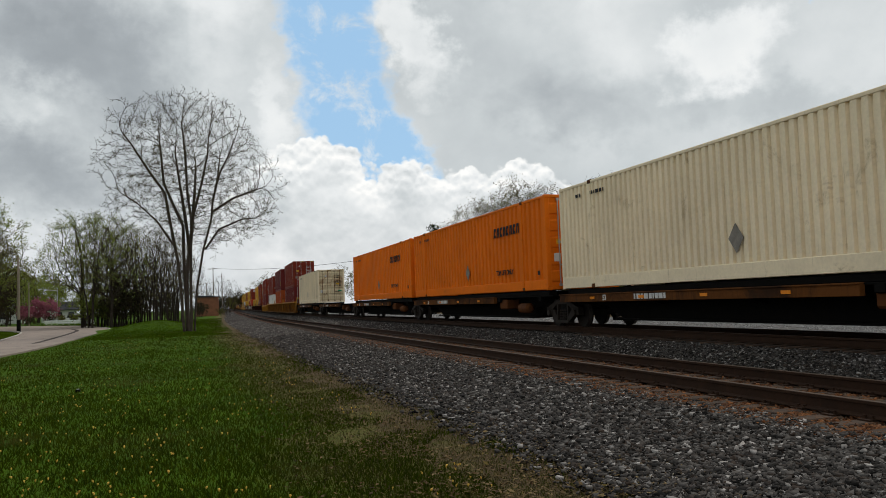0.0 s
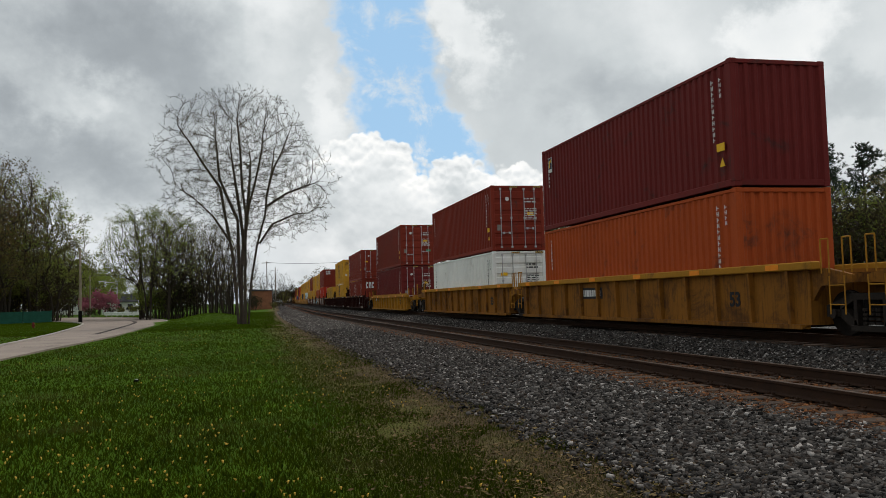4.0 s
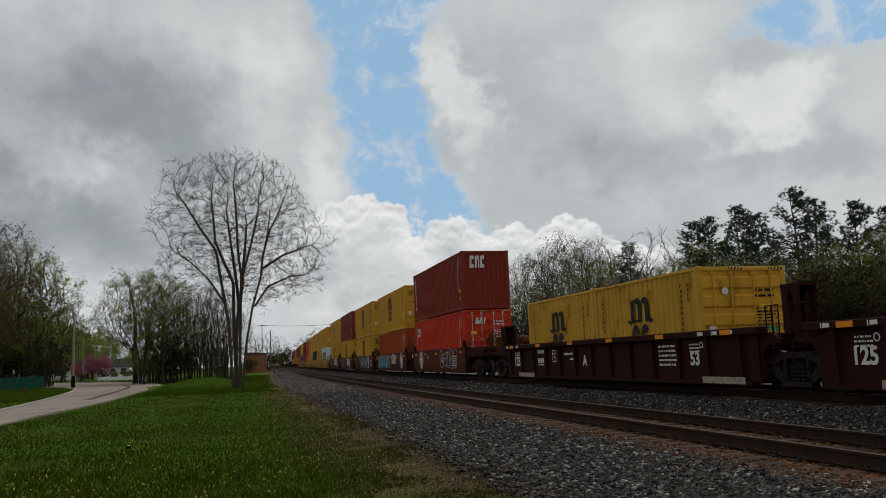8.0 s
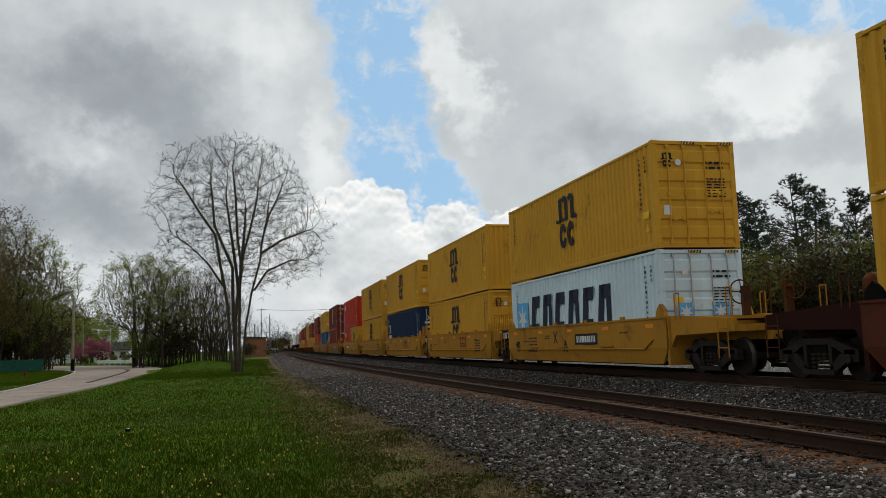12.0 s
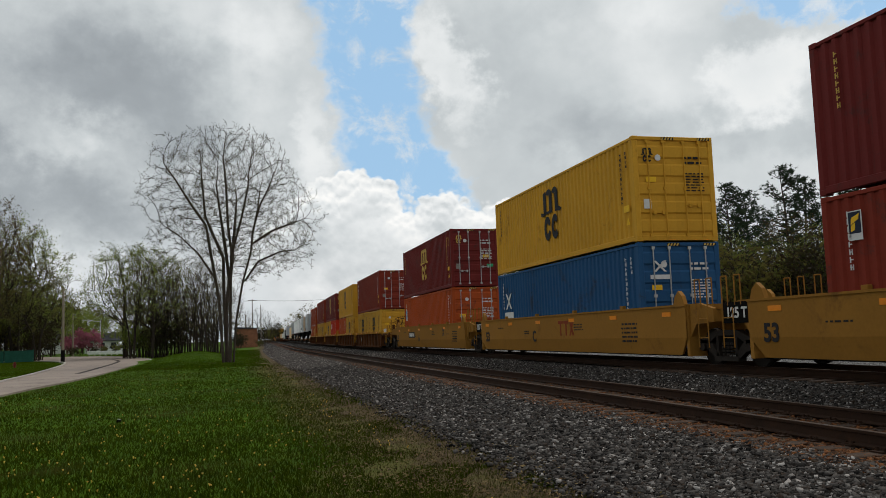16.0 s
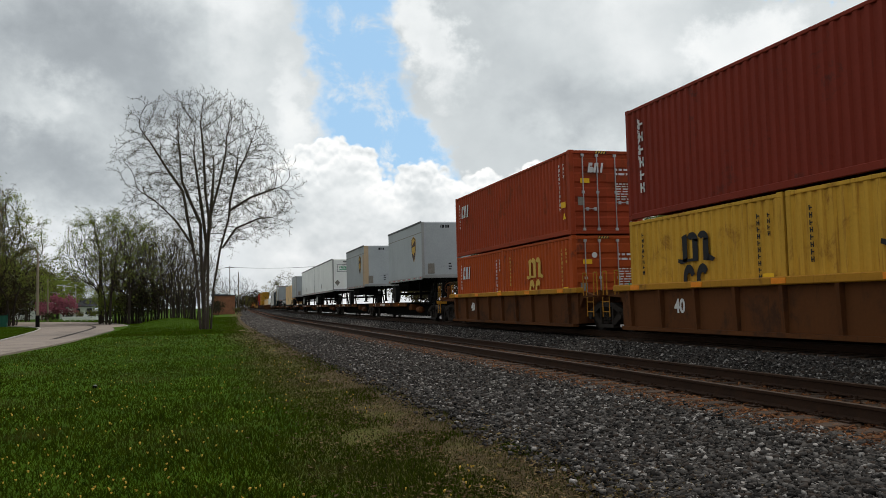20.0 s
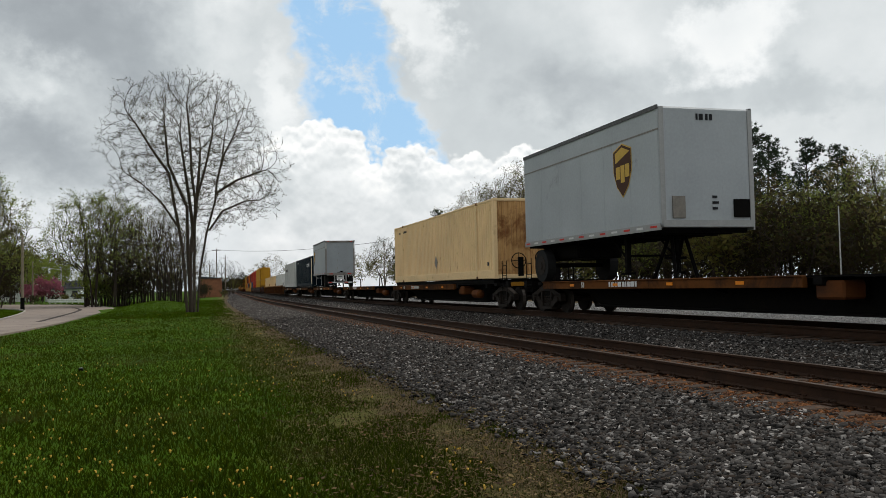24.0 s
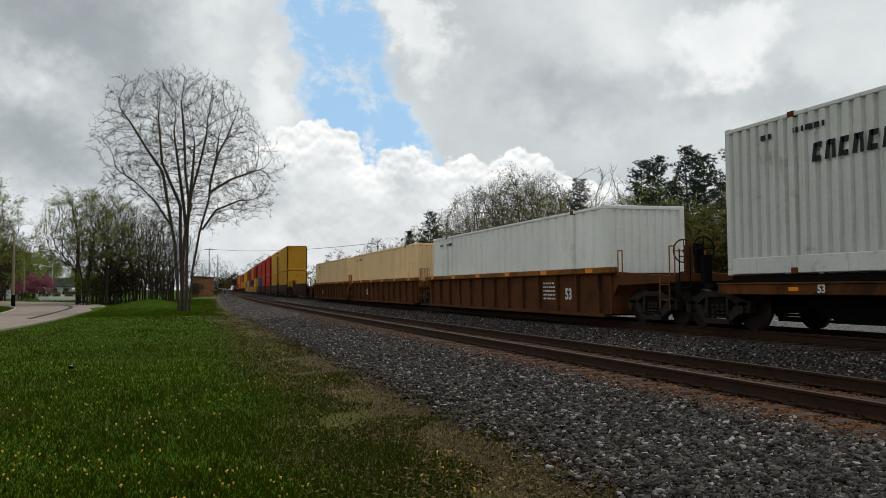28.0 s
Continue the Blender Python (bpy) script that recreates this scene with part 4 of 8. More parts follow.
def build_wheel(bm):
    for r0, r1, x0, x1 in ((0.42, 0.42, -0.055, 0.055), (0.445, 0.435, 0.055, 0.085), (0.13, 0.13, -0.09, 0.09)):
        tube(bm, (x0, 0, 0.42), (x1, 0, 0.42), r0, r1, 24)


def build_tread(bm):
    tube(bm, (-0.05, 0, 0.42), (0.05, 0, 0.42), 0.4225, 0.4225, 24)


def build_springs(bm):
    for y in (-0.16, 0.0, 0.16):
        for i in range(4):
            tube(bm, (0, y, 0.23 + 0.08 * i), (0, y, 0.28 + 0.08 * i), 0.07, n=8)


def build_axle_cap(bm):
    tube(bm, (-0.14, 0, 0.42), (0.02, 0, 0.42), 0.09, n=10)
    box(bm, -0.08, -0.14, 0.36, 0.06, 0.14, 0.58)


def build_axle(bm):
    tube(bm, (-0.7, 0, 0.42), (0.7, 0, 0.42), 0.085, n=8)


def build_bolster(bm):
    box(bm, -1.0, -0.2, 0.42, 1.0, 0.2, 0.72)
    box(bm, -0.35, -0.3, 0.6, 0.35, 0.3, 0.86)


def make_far_bogie():
    """The same bogie without the castings that only show from close by."""
    thing = new("bogie")
    for sx in (-1, 1):
        piece("side_frame", cached(("side_frame",), build_side_frame), IRON, thing, pose(sx * 0.98, 0, 0))
        for sy in (-1, 1):
            piece("wheel", cached(("wheel",), build_wheel), WHEEL, thing, pose(sx * 0.755, sy * 0.89, 0, 0, 0, 0 if sx < 0 else 180))
    piece("bolster", cached(("bolster",), build_bolster), BLACK, thing)
    return tagged(thing, "dark cast-steel railway bogie far back in the train", "bogie", "bogies of the train")


def make_bogie():
    thing = new("bogie")
    for sx in (-1, 1):
        cast = piece("side_frame", cached(("side_frame",), build_side_frame), IRON, thing, pose(sx * 0.98, 0, 0))
        piece("spring", cached(("spring",), build_springs), IRON, cast)
        for sy in (-1, 1):
            piece("bearing_cap", cached(("bearing_cap",), build_axle_cap), IRON, cast, pose(0, sy * 0.89, 0, 0, 0, 0 if sx < 0 else 180))
            piece("wheel", cached(("wheel",), build_wheel), WHEEL, thing, pose(sx * 0.755, sy * 0.89, 0, 0, 0, 0 if sx < 0 else 180), "steel wheel with a bright worn tread")
    for sy in (-1, 1):
        for sx in (-0.755, 0.755):
            piece("wheel_tread", cached(("wheel_tread",), build_tread), STEEL, thing, pose(sx, sy * 0.89, 0), "bright worn wheel tread")
        piece("axle", cached(("axle",), build_axle), IRON, thing, pose(0, sy * 0.89, 0))
    piece("bolster", cached(("bolster",), build_bolster), BLACK, thing)
    return tagged(thing, "dark cast-steel railway bogie with two axles", "bogie", "bogies of the train")


BOGIE = []


FAR_BOGIE = []


def bogie(s):
    if s > 800:
        if not FAR_BOGIE:
            FAR_BOGIE.append(make_far_bogie())
            return ride(FAR_BOGIE[0], s)
        return ride(copy_thing(FAR_BOGIE[0], Matrix()), s)
    if not BOGIE:
        BOGIE.append(make_bogie())
        return ride(BOGIE[0], s)
    return ride(copy_thing(BOGIE[0], Matrix()), s)


# ---- well wagons ----
def ladder(bm, x, y, z0, z1, wide, rungs):
    for dy in (-wide / 2, wide / 2):
        tube(bm, (x, y + dy, z0), (x, y + dy, z1), 0.014, n=6)
    for i in range(rungs):
        z = z0 + (z1 - z0) * (i + 0.5) / rungs
        tube(bm, (x, y - wide / 2, z), (x, y + wide / 2, z), 0.012, n=6)


def build_well_side(bm, length, low, high, ribbed):
    """One side of the well: a folded plate with a lipped edge; the lower ends are cut back a little."""
    x, end = -1.30, length / 2
    if ribbed:
        section = [(0.03, high, 0), (0.03, low + 0.07, 0.06), (-0.09, low + 0.07, 0.1), (-0.09, low - 0.02, 0.1), (0.12, low - 0.02, 0.1), (0.12, low + 0.07, 0.1), (0.06, low + 0.07, 0.06), (0.06, high, 0)]
    else:
        section = [(-0.03, high, 0), (-0.03, high - 0.05, 0), (0.0, high - 0.05, 0), (0.0, low + 0.44, 0), (0.085, low, 0.42), (0.135, low, 0.42), (0.05, low + 0.44, 0), (0.05, high - 0.05, 0), (0.13, high - 0.05, 0), (0.13, high, 0)]
    rows = [[bm.verts.new((x + dx, sign * (end - back), z)) for dx, z, back in section] for sign in (-1, 1)]
    for a in range(len(section)):
        b = (a + 1) % len(section)
        bm.faces.new((rows[0][a], rows[0][b], rows[1][b], rows[1][a]))
    for row in rows:
        bm.faces.new(row)


def build_rib(bm, low, high):
    prism(bm, [(-0.17, high), (0.0, high), (0.0, low + 0.06), (-0.13, low + 0.06)], "y", -0.05, 0.05)


def build_chord(bm, length, high):
    box(bm, -1.42, -length / 2 - 0.3, high - 0.02, -1.20, length / 2 + 0.3, high + 0.14)
    return 0.02


def build_floor(bm, length, low):
    for i in range(int(length / 1.6) + 1):
        y = -length / 2 + 0.5 + i * (length - 1.0) / int(length / 1.6)
        box(bm, -1.22, y - 0.12, low, 1.22, y + 0.12, low + 0.1)
    box(bm, -1.22, -length / 2 + 0.4, low + 0.0, -1.0, length / 2 - 0.4, low + 0.12)
    box(bm, 1.0, -length / 2 + 0.4, low + 0.0, 1.22, length / 2 - 0.4, low + 0.12)


def build_end_deck(bm, reach, high):
    """The raised end over the bogie: side gussets that taper, cross beams and a deck."""
    for sx in (-1, 1):
        prism(bm, [(0, high), (0, 0.55), (0.35, 0.95), (reach, 1.0), (reach, high - 0.14), (0.5, high)], "x", sx * 1.16 - 0.05, sx * 1.16 + 0.05)
    box(bm, -1.265, -0.02, 0.2, 1.265, 0.10, high - 0.01)
    box(bm, -0.35, 0.0, 0.80, 0.35, reach + 0.15, 1.10)
    box(bm, -1.15, reach - 0.2, 1.0, 1.15, reach, 1.16)
    box(bm, -1.12, 0.3, high - 0.16, 1.12, reach - 0.1, high - 0.10)


def build_handrails(bm, reach, high):
    for sx in (-1, 1):
        for y in (0.5, reach - 0.1):
            for dy in (-0.11, 0.11):
                tube(bm, (sx * 1.22, y + dy, high - 0.1), (sx * 1.22, y + dy, high + 0.55), 0.016, n=6)
            tube(bm, (sx * 1.22, y - 0.11, high + 0.55), (sx * 1.22, y + 0.11, high + 0.55), 0.016, n=6)
        ladder(bm, sx * 1.30, reach - 0.3, 0.42, high - 0.15, 0.40, 2)


def build_upright(bm, high):
    """A hollow upright for the box load: two cheek plates pierced by a tall oval, a back and a cap."""
    low, top, half = high - 0.05, high + 0.92, 0.22
    n = 12
    for x0 in (-half, half - 0.05):
        rows = []
        for x in (x0, x0 + 0.05):
            outer, inner = [], []
            for k in range(n):
                a = 2 * math.pi * (k + 0.5) / n
                c, q = math.cos(a), math.sin(a)
                reach = 1 / max(abs(c), abs(q))
                outer.append(bm.verts.new((x, 0.26 * c * reach, (low + top) / 2 + (top - low) / 2 * q * reach)))
                inner.append(bm.verts.new((x, 0.11 * c, high + 0.55 + 0.24 * q)))
            rows.append((outer, inner))
        for k in range(n):
            m = (k + 1) % n
            for (outer, inner) in rows:
                bm.faces.new((outer[k], outer[m], inner[m], inner[k]))
            for e in (0, 1):
                bm.faces.new((rows[0][e][k], rows[0][e][m], rows[1][e][m], rows[1][e][k]))
    box(bm, -half + 0.04, 0.18, low, half - 0.04, 0.24, top - 0.02)
    box(bm, -half - 0.01, -0.27, top - 0.03, half + 0.01, 0.27, top + 0.03)


def build_cross_beam(bm, high):
    box(bm, -1.22, 0.0, high - 0.02, 1.22, 0.5, high + 0.12)
    return 0.015


def build_brake_wheel(bm):
    for i in range(16):
        a, b = 2 * math.pi * i / 16, 2 * math.pi * (i + 1) / 16
        tube(bm, (0.27 * math.cos(a), 0, 0.27 * math.sin(a)), (0.27 * math.cos(b), 0, 0.27 * math.sin(b)), 0.018, n=5)
    for i in range(4):
        a = math.pi * i / 2
        tube(bm, (0, 0.03, 0), (0.27 * math.cos(a), 0, 0.27 * math.sin(a)), 0.012, n=5)
    tube(bm, (0, 0.02, 0), (0, 0.16, 0), 0.05, n=8)
    box(bm, -0.09, 0.14, -0.55, 0.09, 0.24, 0.12)


def build_coupler(bm):
    box(bm, -0.1, 0.0, 0.78, 0.1, 0.7, 0.98)
    box(bm, -0.2, 0.55, 0.72, 0.2, 0.85, 1.04)
    tube(bm, (0.3, 0.2, 0.9), (0.22, 0.75, 0.45), 0.025, n=6)


def build_side_pipe(bm, length):
    a, b = -length / 2 + 1.2, length / 2 - 1.2
    pts = [(-1.33, a - 0.5, 0.86), (-1.33, a, 0.62), (-1.33, b, 0.62), (-1.33, b + 0.5, 0.86)]
    for p, q in zip(pts, pts[1:]):
        tube(bm, p, q, 0.022, n=6)


def build_deck_tank(bm):
    tube(bm, (-0.55, 0, 0.2), (0.55, 0, 0.2), 0.2, n=14)
    tube(bm, (-0.64, 0, 0.2), (-0.55, 0, 0.2), 0.1, 0.2, 14)
    tube(bm, (0.55, 0, 0.2), (0.64, 0, 0.2), 0.2, 0.1, 14)
    box(bm, -0.4, -0.12, -0.16, -0.3, 0.12, 0.06)
    box(bm, 0.3, -0.12, -0.16, 0.4, 0.12, 0.06)


def well_unit(s_a, s_b, centre, long_well, style, car, trim, label, ends=(False, False), marks=(), tall=True, plain=False, bulkhead=False):
    """One well of a wagon between the bogies at s_a and s_b, its middle at centre."""
    mat, edge = CAR[car], CAR[trim]
    thing = new("well_wagon")
    length = 16.9 if long_well else 12.9
    ribbed = style == "rib"
    low, high = (0.14, 1.28) if ribbed else (0.20, 1.44)
    if style == "rib" and not long_well:
        low, high = 0.12, 1.12
    if ribbed and car == "gold":
        high = 1.04
    elif car == "umber":
        high = 1.21
    side_mesh = cached(("well_side", length, style), build_well_side, length, low, high, ribbed)
    for turn in (0, 180):
        wall = piece("well_side", side_mesh, mat, thing, pose(0, 0, 0, 0, 0, turn))
        if ribbed:
            piece("top_chord", cached(("top_chord", length, high), build_chord, length, high), edge, wall, None, "top chord in lighter paint")
            if turn == 0 or not plain:
                n = 12 if long_well else 8
                rib = cached(("rib", low, high), build_rib, low, high)
                for i in range(n + 1):
                    piece("rib", rib, mat, wall, pose(-1.225, -length / 2 + 0.5 + (length - 1.0) * i / n, 0))
    piece("well_floor", cached(("well_floor", length, low), build_floor, length, low), BLACK, thing)
    for sign, s_end, is_end in ((-1, s_a, ends[0]), (1, s_b, ends[1])):
        reach = abs(s_end - centre) - length / 2 + (1.35 if is_end else -0.15)
        reach = round(max(0.8, reach), 2)
        m = pose(0, sign * (length / 2 - 0.05), 0, 0, 0, 0 if sign > 0 else 180)
        deck = piece("end_deck", cached(("end_deck", reach, high), build_end_deck, reach, high), mat if ribbed or car in ("gold", "tanw") else CAR["umber"], thing, m)
        piece("handrail", cached(("handrail", reach, high), build_handrails, reach, high), edge if ribbed else mat if car in ("gold", "tanw") else CAR["rusty_dark"], deck)["kind"] = "stuff"
        if bulkhead and sign > 0:
            piece("cross_beam", cached(("cross_beam", high), build_cross_beam, high), mat, deck, pose(0, 0.2, 0))
            for sx, back in ((-0.95, 0.95), (0.95, 0.15)):
                piece("bulkhead", cached(("upright", high), build_upright, high), mat, deck, pose(sx, back, 0), "upright load guide pierced by tall ovals")
        if is_end:
            piece("coupler", cached(("coupler",), build_coupler), BLACK, deck, pose(0, reach, 0))
            piece("brake_wheel", cached(("brake_wheel",), build_brake_wheel), CAR["rusty_dark"], deck, pose(-0.75 * sign, reach - 0.35, high + 0.45, 0, 0, 0))
    if not plain and not ribbed:
        for sign in (-1, 1):
            for sx in (-1.235, 1.235):
                bm = bmesh.new()
                prism(bm, [(-0.26, 0.0), (0.26, 0.0), (0.16, 0.22), (0.0, 0.34), (-0.16, 0.22)], "x", -0.05, 0.05)
                part("corner_guide", bm, BLACK if car == "oxide" else mat, thing, "stout guide for the load", pose(sx, sign * (length / 2 - 0.32), high - 0.01))
        for k in range(4) if car != "oxide" else ():
            slab("edge_clip", mat, thing, (0.12, 0.16, 0.09), (-1.25, (-0.3 + 0.2 * k) * length, high + 0.04))
        if not ends[1]:
            slab("capacity_sign", BLACK, thing, (0.02, 1.0, 0.46), (-1.22, length / 2 + 0.52, high - 0.26), "black panel with a white number")
            word("125 T", 0.32, INK_WHITE, thing, -1.236, length / 2 + 0.52, high - 0.37)
    if not plain and car == "gold" and not ribbed:
        piece("side_pipe", cached(("side_pipe", length), build_side_pipe, length), mat, thing, None, "thin pipe along the side")
    if not plain and not ribbed:
        for k, y in enumerate((-0.31, -0.12, 0.16, 0.34)):
            decal("small_writing", ("ws", k), mark_rows(1 + (k * 2 + int(centre)) % 3, 0.5 + 0.2 * (k % 2), 0.035, 40 + k), INK_WHITE if car in ("oxide", "umber") else INK_BLACK, thing, (-1.305, y * length, 0.90 + 0.16 * ((k + int(centre)) % 2)), mirror=True)
        for y in (-0.22, 0.05, 0.27) if car == "gold" else ():
            slab("step_plate", mat, thing, (0.08, 0.9, 0.03), (-1.32, y * length, 0.70))
    if is_end and not plain:
        piece("air_tank", cached(("deck_tank",), build_deck_tank), CAR["rusty"], thing, pose(0.15, length / 2 + 0.75, high + 0.16), "brown air tank on the end deck")
    if not plain:
        n = 6 if long_well else 5
        for i in range(n):
            y = -length / 2 + 0.9 + (length - 1.8) * i / (n - 1)
            slab("reflector", INK_ORANGE, thing, (0.012, 0.42, 0.11), (-1.427 if ribbed else -1.307, y, high + 0.06 if ribbed else high - 0.22), "orange reflector")
        for kind, y in marks:
            if ribbed:
                n_ribs = 12 if long_well else 8
                bay = (length - 1.0) / n_ribs
                y = -length / 2 + 0.5 + bay * (math.floor((y + length / 2 - 0.5) / bay) + 0.5)
            well_mark(thing, kind, y, ribbed, INK_WHITE if car in ("oxide", "umber", "rusty", "rusty_dark") else INK_BLACK)
    tagged(thing, label, "well wagon", "wagons of the train")
    return ride(thing, centre)


def letters(word, size):
    """The mesh of a short word in the built-in font, standing upright in the x-z plane."""
    key = ("letters", word, size)
    if key not in CACHE:
        curve = bpy.data.curves.new("letters", "FONT")
        curve.body, curve.size, curve.extrude, curve.align_x, curve.offset = word, size, 0.003, "CENTER", 0.012 * size / 0.4
        ob = bpy.data.objects.new("letters", curve)
        scene.collection.objects.link(ob)
        bpy.context.view_layer.update()
        me = bpy.data.meshes.new_from_object(ob.evaluated_get(bpy.context.evaluated_depsgraph_get()))
        bpy.data.objects.remove(ob)
        me.transform(Matrix.Rotation(math.pi / 2, 4, "X"))
        me.materials.clear()
        me.materials.append(None)
        CACHE[key] = me
    return CACHE[key]


def word(text, size, mat, parent, x, y, z):
    """Lettering on the camera's side of a wagon or box."""
    return piece("lettering", letters(text, size), mat, parent, pose(x, y, z, 0, 0, -90))


def well_mark(thing, kind, y, ribbed, ink):
    x = -1.275 if ribbed else -1.302
    if kind == "plate":
        slab("number_panel", INK_BLACK, thing, (0.008, 1.75, 0.34), (x, y, 0.93), "black panel with white number bars")
        decal("number_strip", "wp", mark_rows(1, 1.45, 0.2, 8), INK_WHITE, thing, (x - 0.006, y, 0.83), mirror=True)
    elif kind in ("53", "40", "A", "B", "C", "125"):
        word(kind, 0.44 if ribbed else 0.52, ink, thing, x - 0.006, y, 0.56)
    elif kind == "bars":
        decal("company_mark", "tb", [rect(-0.62, 0.12, -0.22, 0.22), rect(-0.47, -0.26, -0.37, 0.12), rect(-0.16, 0.12, 0.24, 0.22), rect(-0.01, -0.26, 0.09, 0.12), [(0.30, -0.26), (0.42, -0.26), (0.68, 0.22), (0.56, 0.22)], [(0.56, -0.26), (0.68, -0.26), (0.42, 0.22), (0.30, 0.22)]], INK_RUST, thing, (x - 0.004, y, 1.0), mirror=True, label="faded red mark of plain bars")
    elif kind == "cross":
        decal("crossed_mark", "xm", [[(-0.2, -0.2), (-0.12, -0.2), (0.2, 0.2), (0.12, 0.2)], [(0.12, -0.2), (0.2, -0.2), (-0.12, 0.2), (-0.2, 0.2)]], INK_NAVY, thing, (x - 0.004, y, 1.02), mirror=True, label="small dark crossed mark")
    elif kind == "pale_plate":
        slab("worn_plate", WORN_PLATE, thing, (0.012, 1.7, 0.15), (-1.395, y, 0.22), "pale worn plate on the sill")
    elif kind == "reporting":
        decal("reporting_mark", "rm", mark_rows(2, 0.62, 0.13, 51), ink, thing, (x - 0.004, y, 0.98), mirror=True)
    elif kind == "frame":
        decal("framed_label", "fr", [rect(-0.16, -0.2, 0.16, -0.18), rect(-0.16, 0.18, 0.16, 0.2), rect(-0.16, -0.18, -0.14, 0.18), rect(0.14, -0.18, 0.16, 0.18), rect(-0.08, 0.05, 0.08, 0.08), rect(-0.035, -0.08, 0.035, 0.0)], ink, thing, (x - 0.004, y, 0.88), mirror=True)
    elif kind == "limit":
        decal("weight_limit", "lm", mark_rows(1, 0.8, 0.065, 61) + [rect(0.1, -0.17, 0.4, -0.11)], ink, thing, (x - 0.004, y, 0.9), mirror=True)
    elif kind == "lines":
        decal("stencil_lines", "sl", [rect(-0.3, k * 0.075, 0.3, k * 0.075 + 0.03) for k in range(3)], ink, thing, (x - 0.004, y, 0.56), mirror=True)
    elif kind == "stencil":
        decal("stencil", "sn", [[(a * 0.5, b) for a, b in poly] for poly in mark_rows(3, 0.9, 0.035, 71)] + ring(0.32, 0.0, 0.08, 0.08, 0.7, 10), ink, thing, (x - 0.004, y, 1.02), mirror=True)
    elif kind == "gauge":
        decal("length_gauge", "lg", [poly for k in range(3) for poly in (rect(-0.9 + 0.6 * k, 0, -0.875 + 0.6 * k, 0.1), rect(-0.84 + 0.6 * k, 0.01, -0.66 + 0.6 * k, 0.09))], ink, thing, (-1.427, y, 1.22), mirror=True)
    elif kind == "table":
        decal("weight_table", "wt7", mark_rows(5, 0.9, 0.05, 12), ink, thing, (x - 0.004, y, 1.0), mirror=True)
    elif kind.startswith("scrawl"):
        tint = kind.split("_")[1]
        scrawl_rng = random.Random(int(y * 10) + len(kind))
        count, pitch, tall, mid = {"white": (5, 0.34, 0.36, 1.0), "blue": (6, 0.80, 0.52, 0.88), "grey": (5, 0.74, 0.46, 0.92), "teal": (6, 0.92, 0.48, 0.90)}[tint]
        fill, rim, stroke = [], [], []
        for i in range(count):
            cx, cz = (i - (count - 1) / 2) * pitch, scrawl_rng.uniform(-0.06, 0.06)
            wob = [scrawl_rng.uniform(0, 6.28) for _ in range(3)]
            steps = 26
            outline = []
            for k in range(steps):
                a = 2 * math.pi * k / steps
                r = 0.95 + 0.16 * math.sin(2 * a + wob[0]) + 0.12 * math.sin(3 * a + wob[1]) + 0.06 * math.sin(5 * a + wob[2])
                outline.append((cx + pitch * 0.72 * r * math.cos(a), cz + tall * r * math.sin(a)))
            for p, q in zip(outline, outline[1:] + outline[:1]):
                fill.append([p, q, (cx, cz)])
                rim.append([p, q, (cx + (q[0] - cx) * 0.88, cz + (q[1] - cz) * 0.90), (cx + (p[0] - cx) * 0.88, cz + (p[1] - cz) * 0.90)])
            for _ in range(2):
                a0 = scrawl_rng.uniform(0, 360)
                stroke += ring(cx + scrawl_rng.uniform(-0.1, 0.1) * pitch, cz + scrawl_rng.uniform(-0.3, 0.3) * tall, pitch * scrawl_rng.uniform(0.14, 0.30), tall * scrawl_rng.uniform(0.25, 0.5), 0.72, 10, a0, a0 + scrawl_rng.uniform(120, 260))
        band = [rect(-count * pitch * 0.62, -tall * 0.95, count * pitch * 0.62, tall * 0.95)]
        shade = [[(a_ * 0.92, b_ * 0.45 - tall * 0.42) for a_, b_ in poly] for poly in fill]
        plan = {"white": ((fill, INK_WHITE), (stroke, CAR["oxide"])), "blue": ((band, INK_OLIVE), (fill, INK_PALE), (shade, INK_BLUE), (rim, INK_BLACK), (stroke, INK_BLACK)), "grey": ((rim, INK_PALE), (stroke, INK_GREY)), "teal": ((fill, INK_TEAL), (rim, INK_PALE), (stroke, INK_WHITE))}[tint]
        for layer, (polys, inkm) in enumerate(plan):
            decal("painted_scrawl", (kind, y, layer), polys, inkm, thing, (x - 0.004 - 0.005 * layer, y, mid), mirror=True, label="sprayed scrawl of swollen shapes")
    elif kind == "emblem":
        decal("round_emblem", "re", ring(0, 0, 0.54, 0.54, 0.60, 28), INK_WHITE, thing, (x - 0.004, y, 0.92), mirror=True, label="white ring emblem")
        decal("emblem_writing", "rw", [poly for k in range(20) if k not in (4, 5, 14, 15) for poly in ring(0, 0, 0.49, 0.49, 0.76, 1, k * 18 + 3, k * 18 + 13)], CAR["oxide"], thing, (x - 0.009, y, 0.92), mirror=True, label="writing round the emblem as bars")
        decal("emblem_cross", "rc", [rect(-0.30, -0.09, 0.30, 0.09), rect(-0.09, -0.30, 0.09, -0.09), rect(-0.09, 0.09, 0.09, 0.30)], INK_WHITE, thing, (x - 0.004, y, 0.92), mirror=True)


# ---- spine wagons and road trailers ----
def build_sill_beam(bm, length):
    """The deep middle beam: fish-bellied below, level above."""
    prism(bm, [(-length / 2, 0.92), (length / 2, 0.92), (length / 2, 0.62), (length / 2 - 1.7, 0.62), (length / 2 - 2.6, 0.26), (-length / 2 + 2.6, 0.26), (-length / 2 + 1.7, 0.62), (-length / 2, 0.62)], "x", -0.55, 0.55)
    box(bm, -0.75, -length / 2 + 2.6, 0.22, 0.75, length / 2 - 2.6, 0.27)


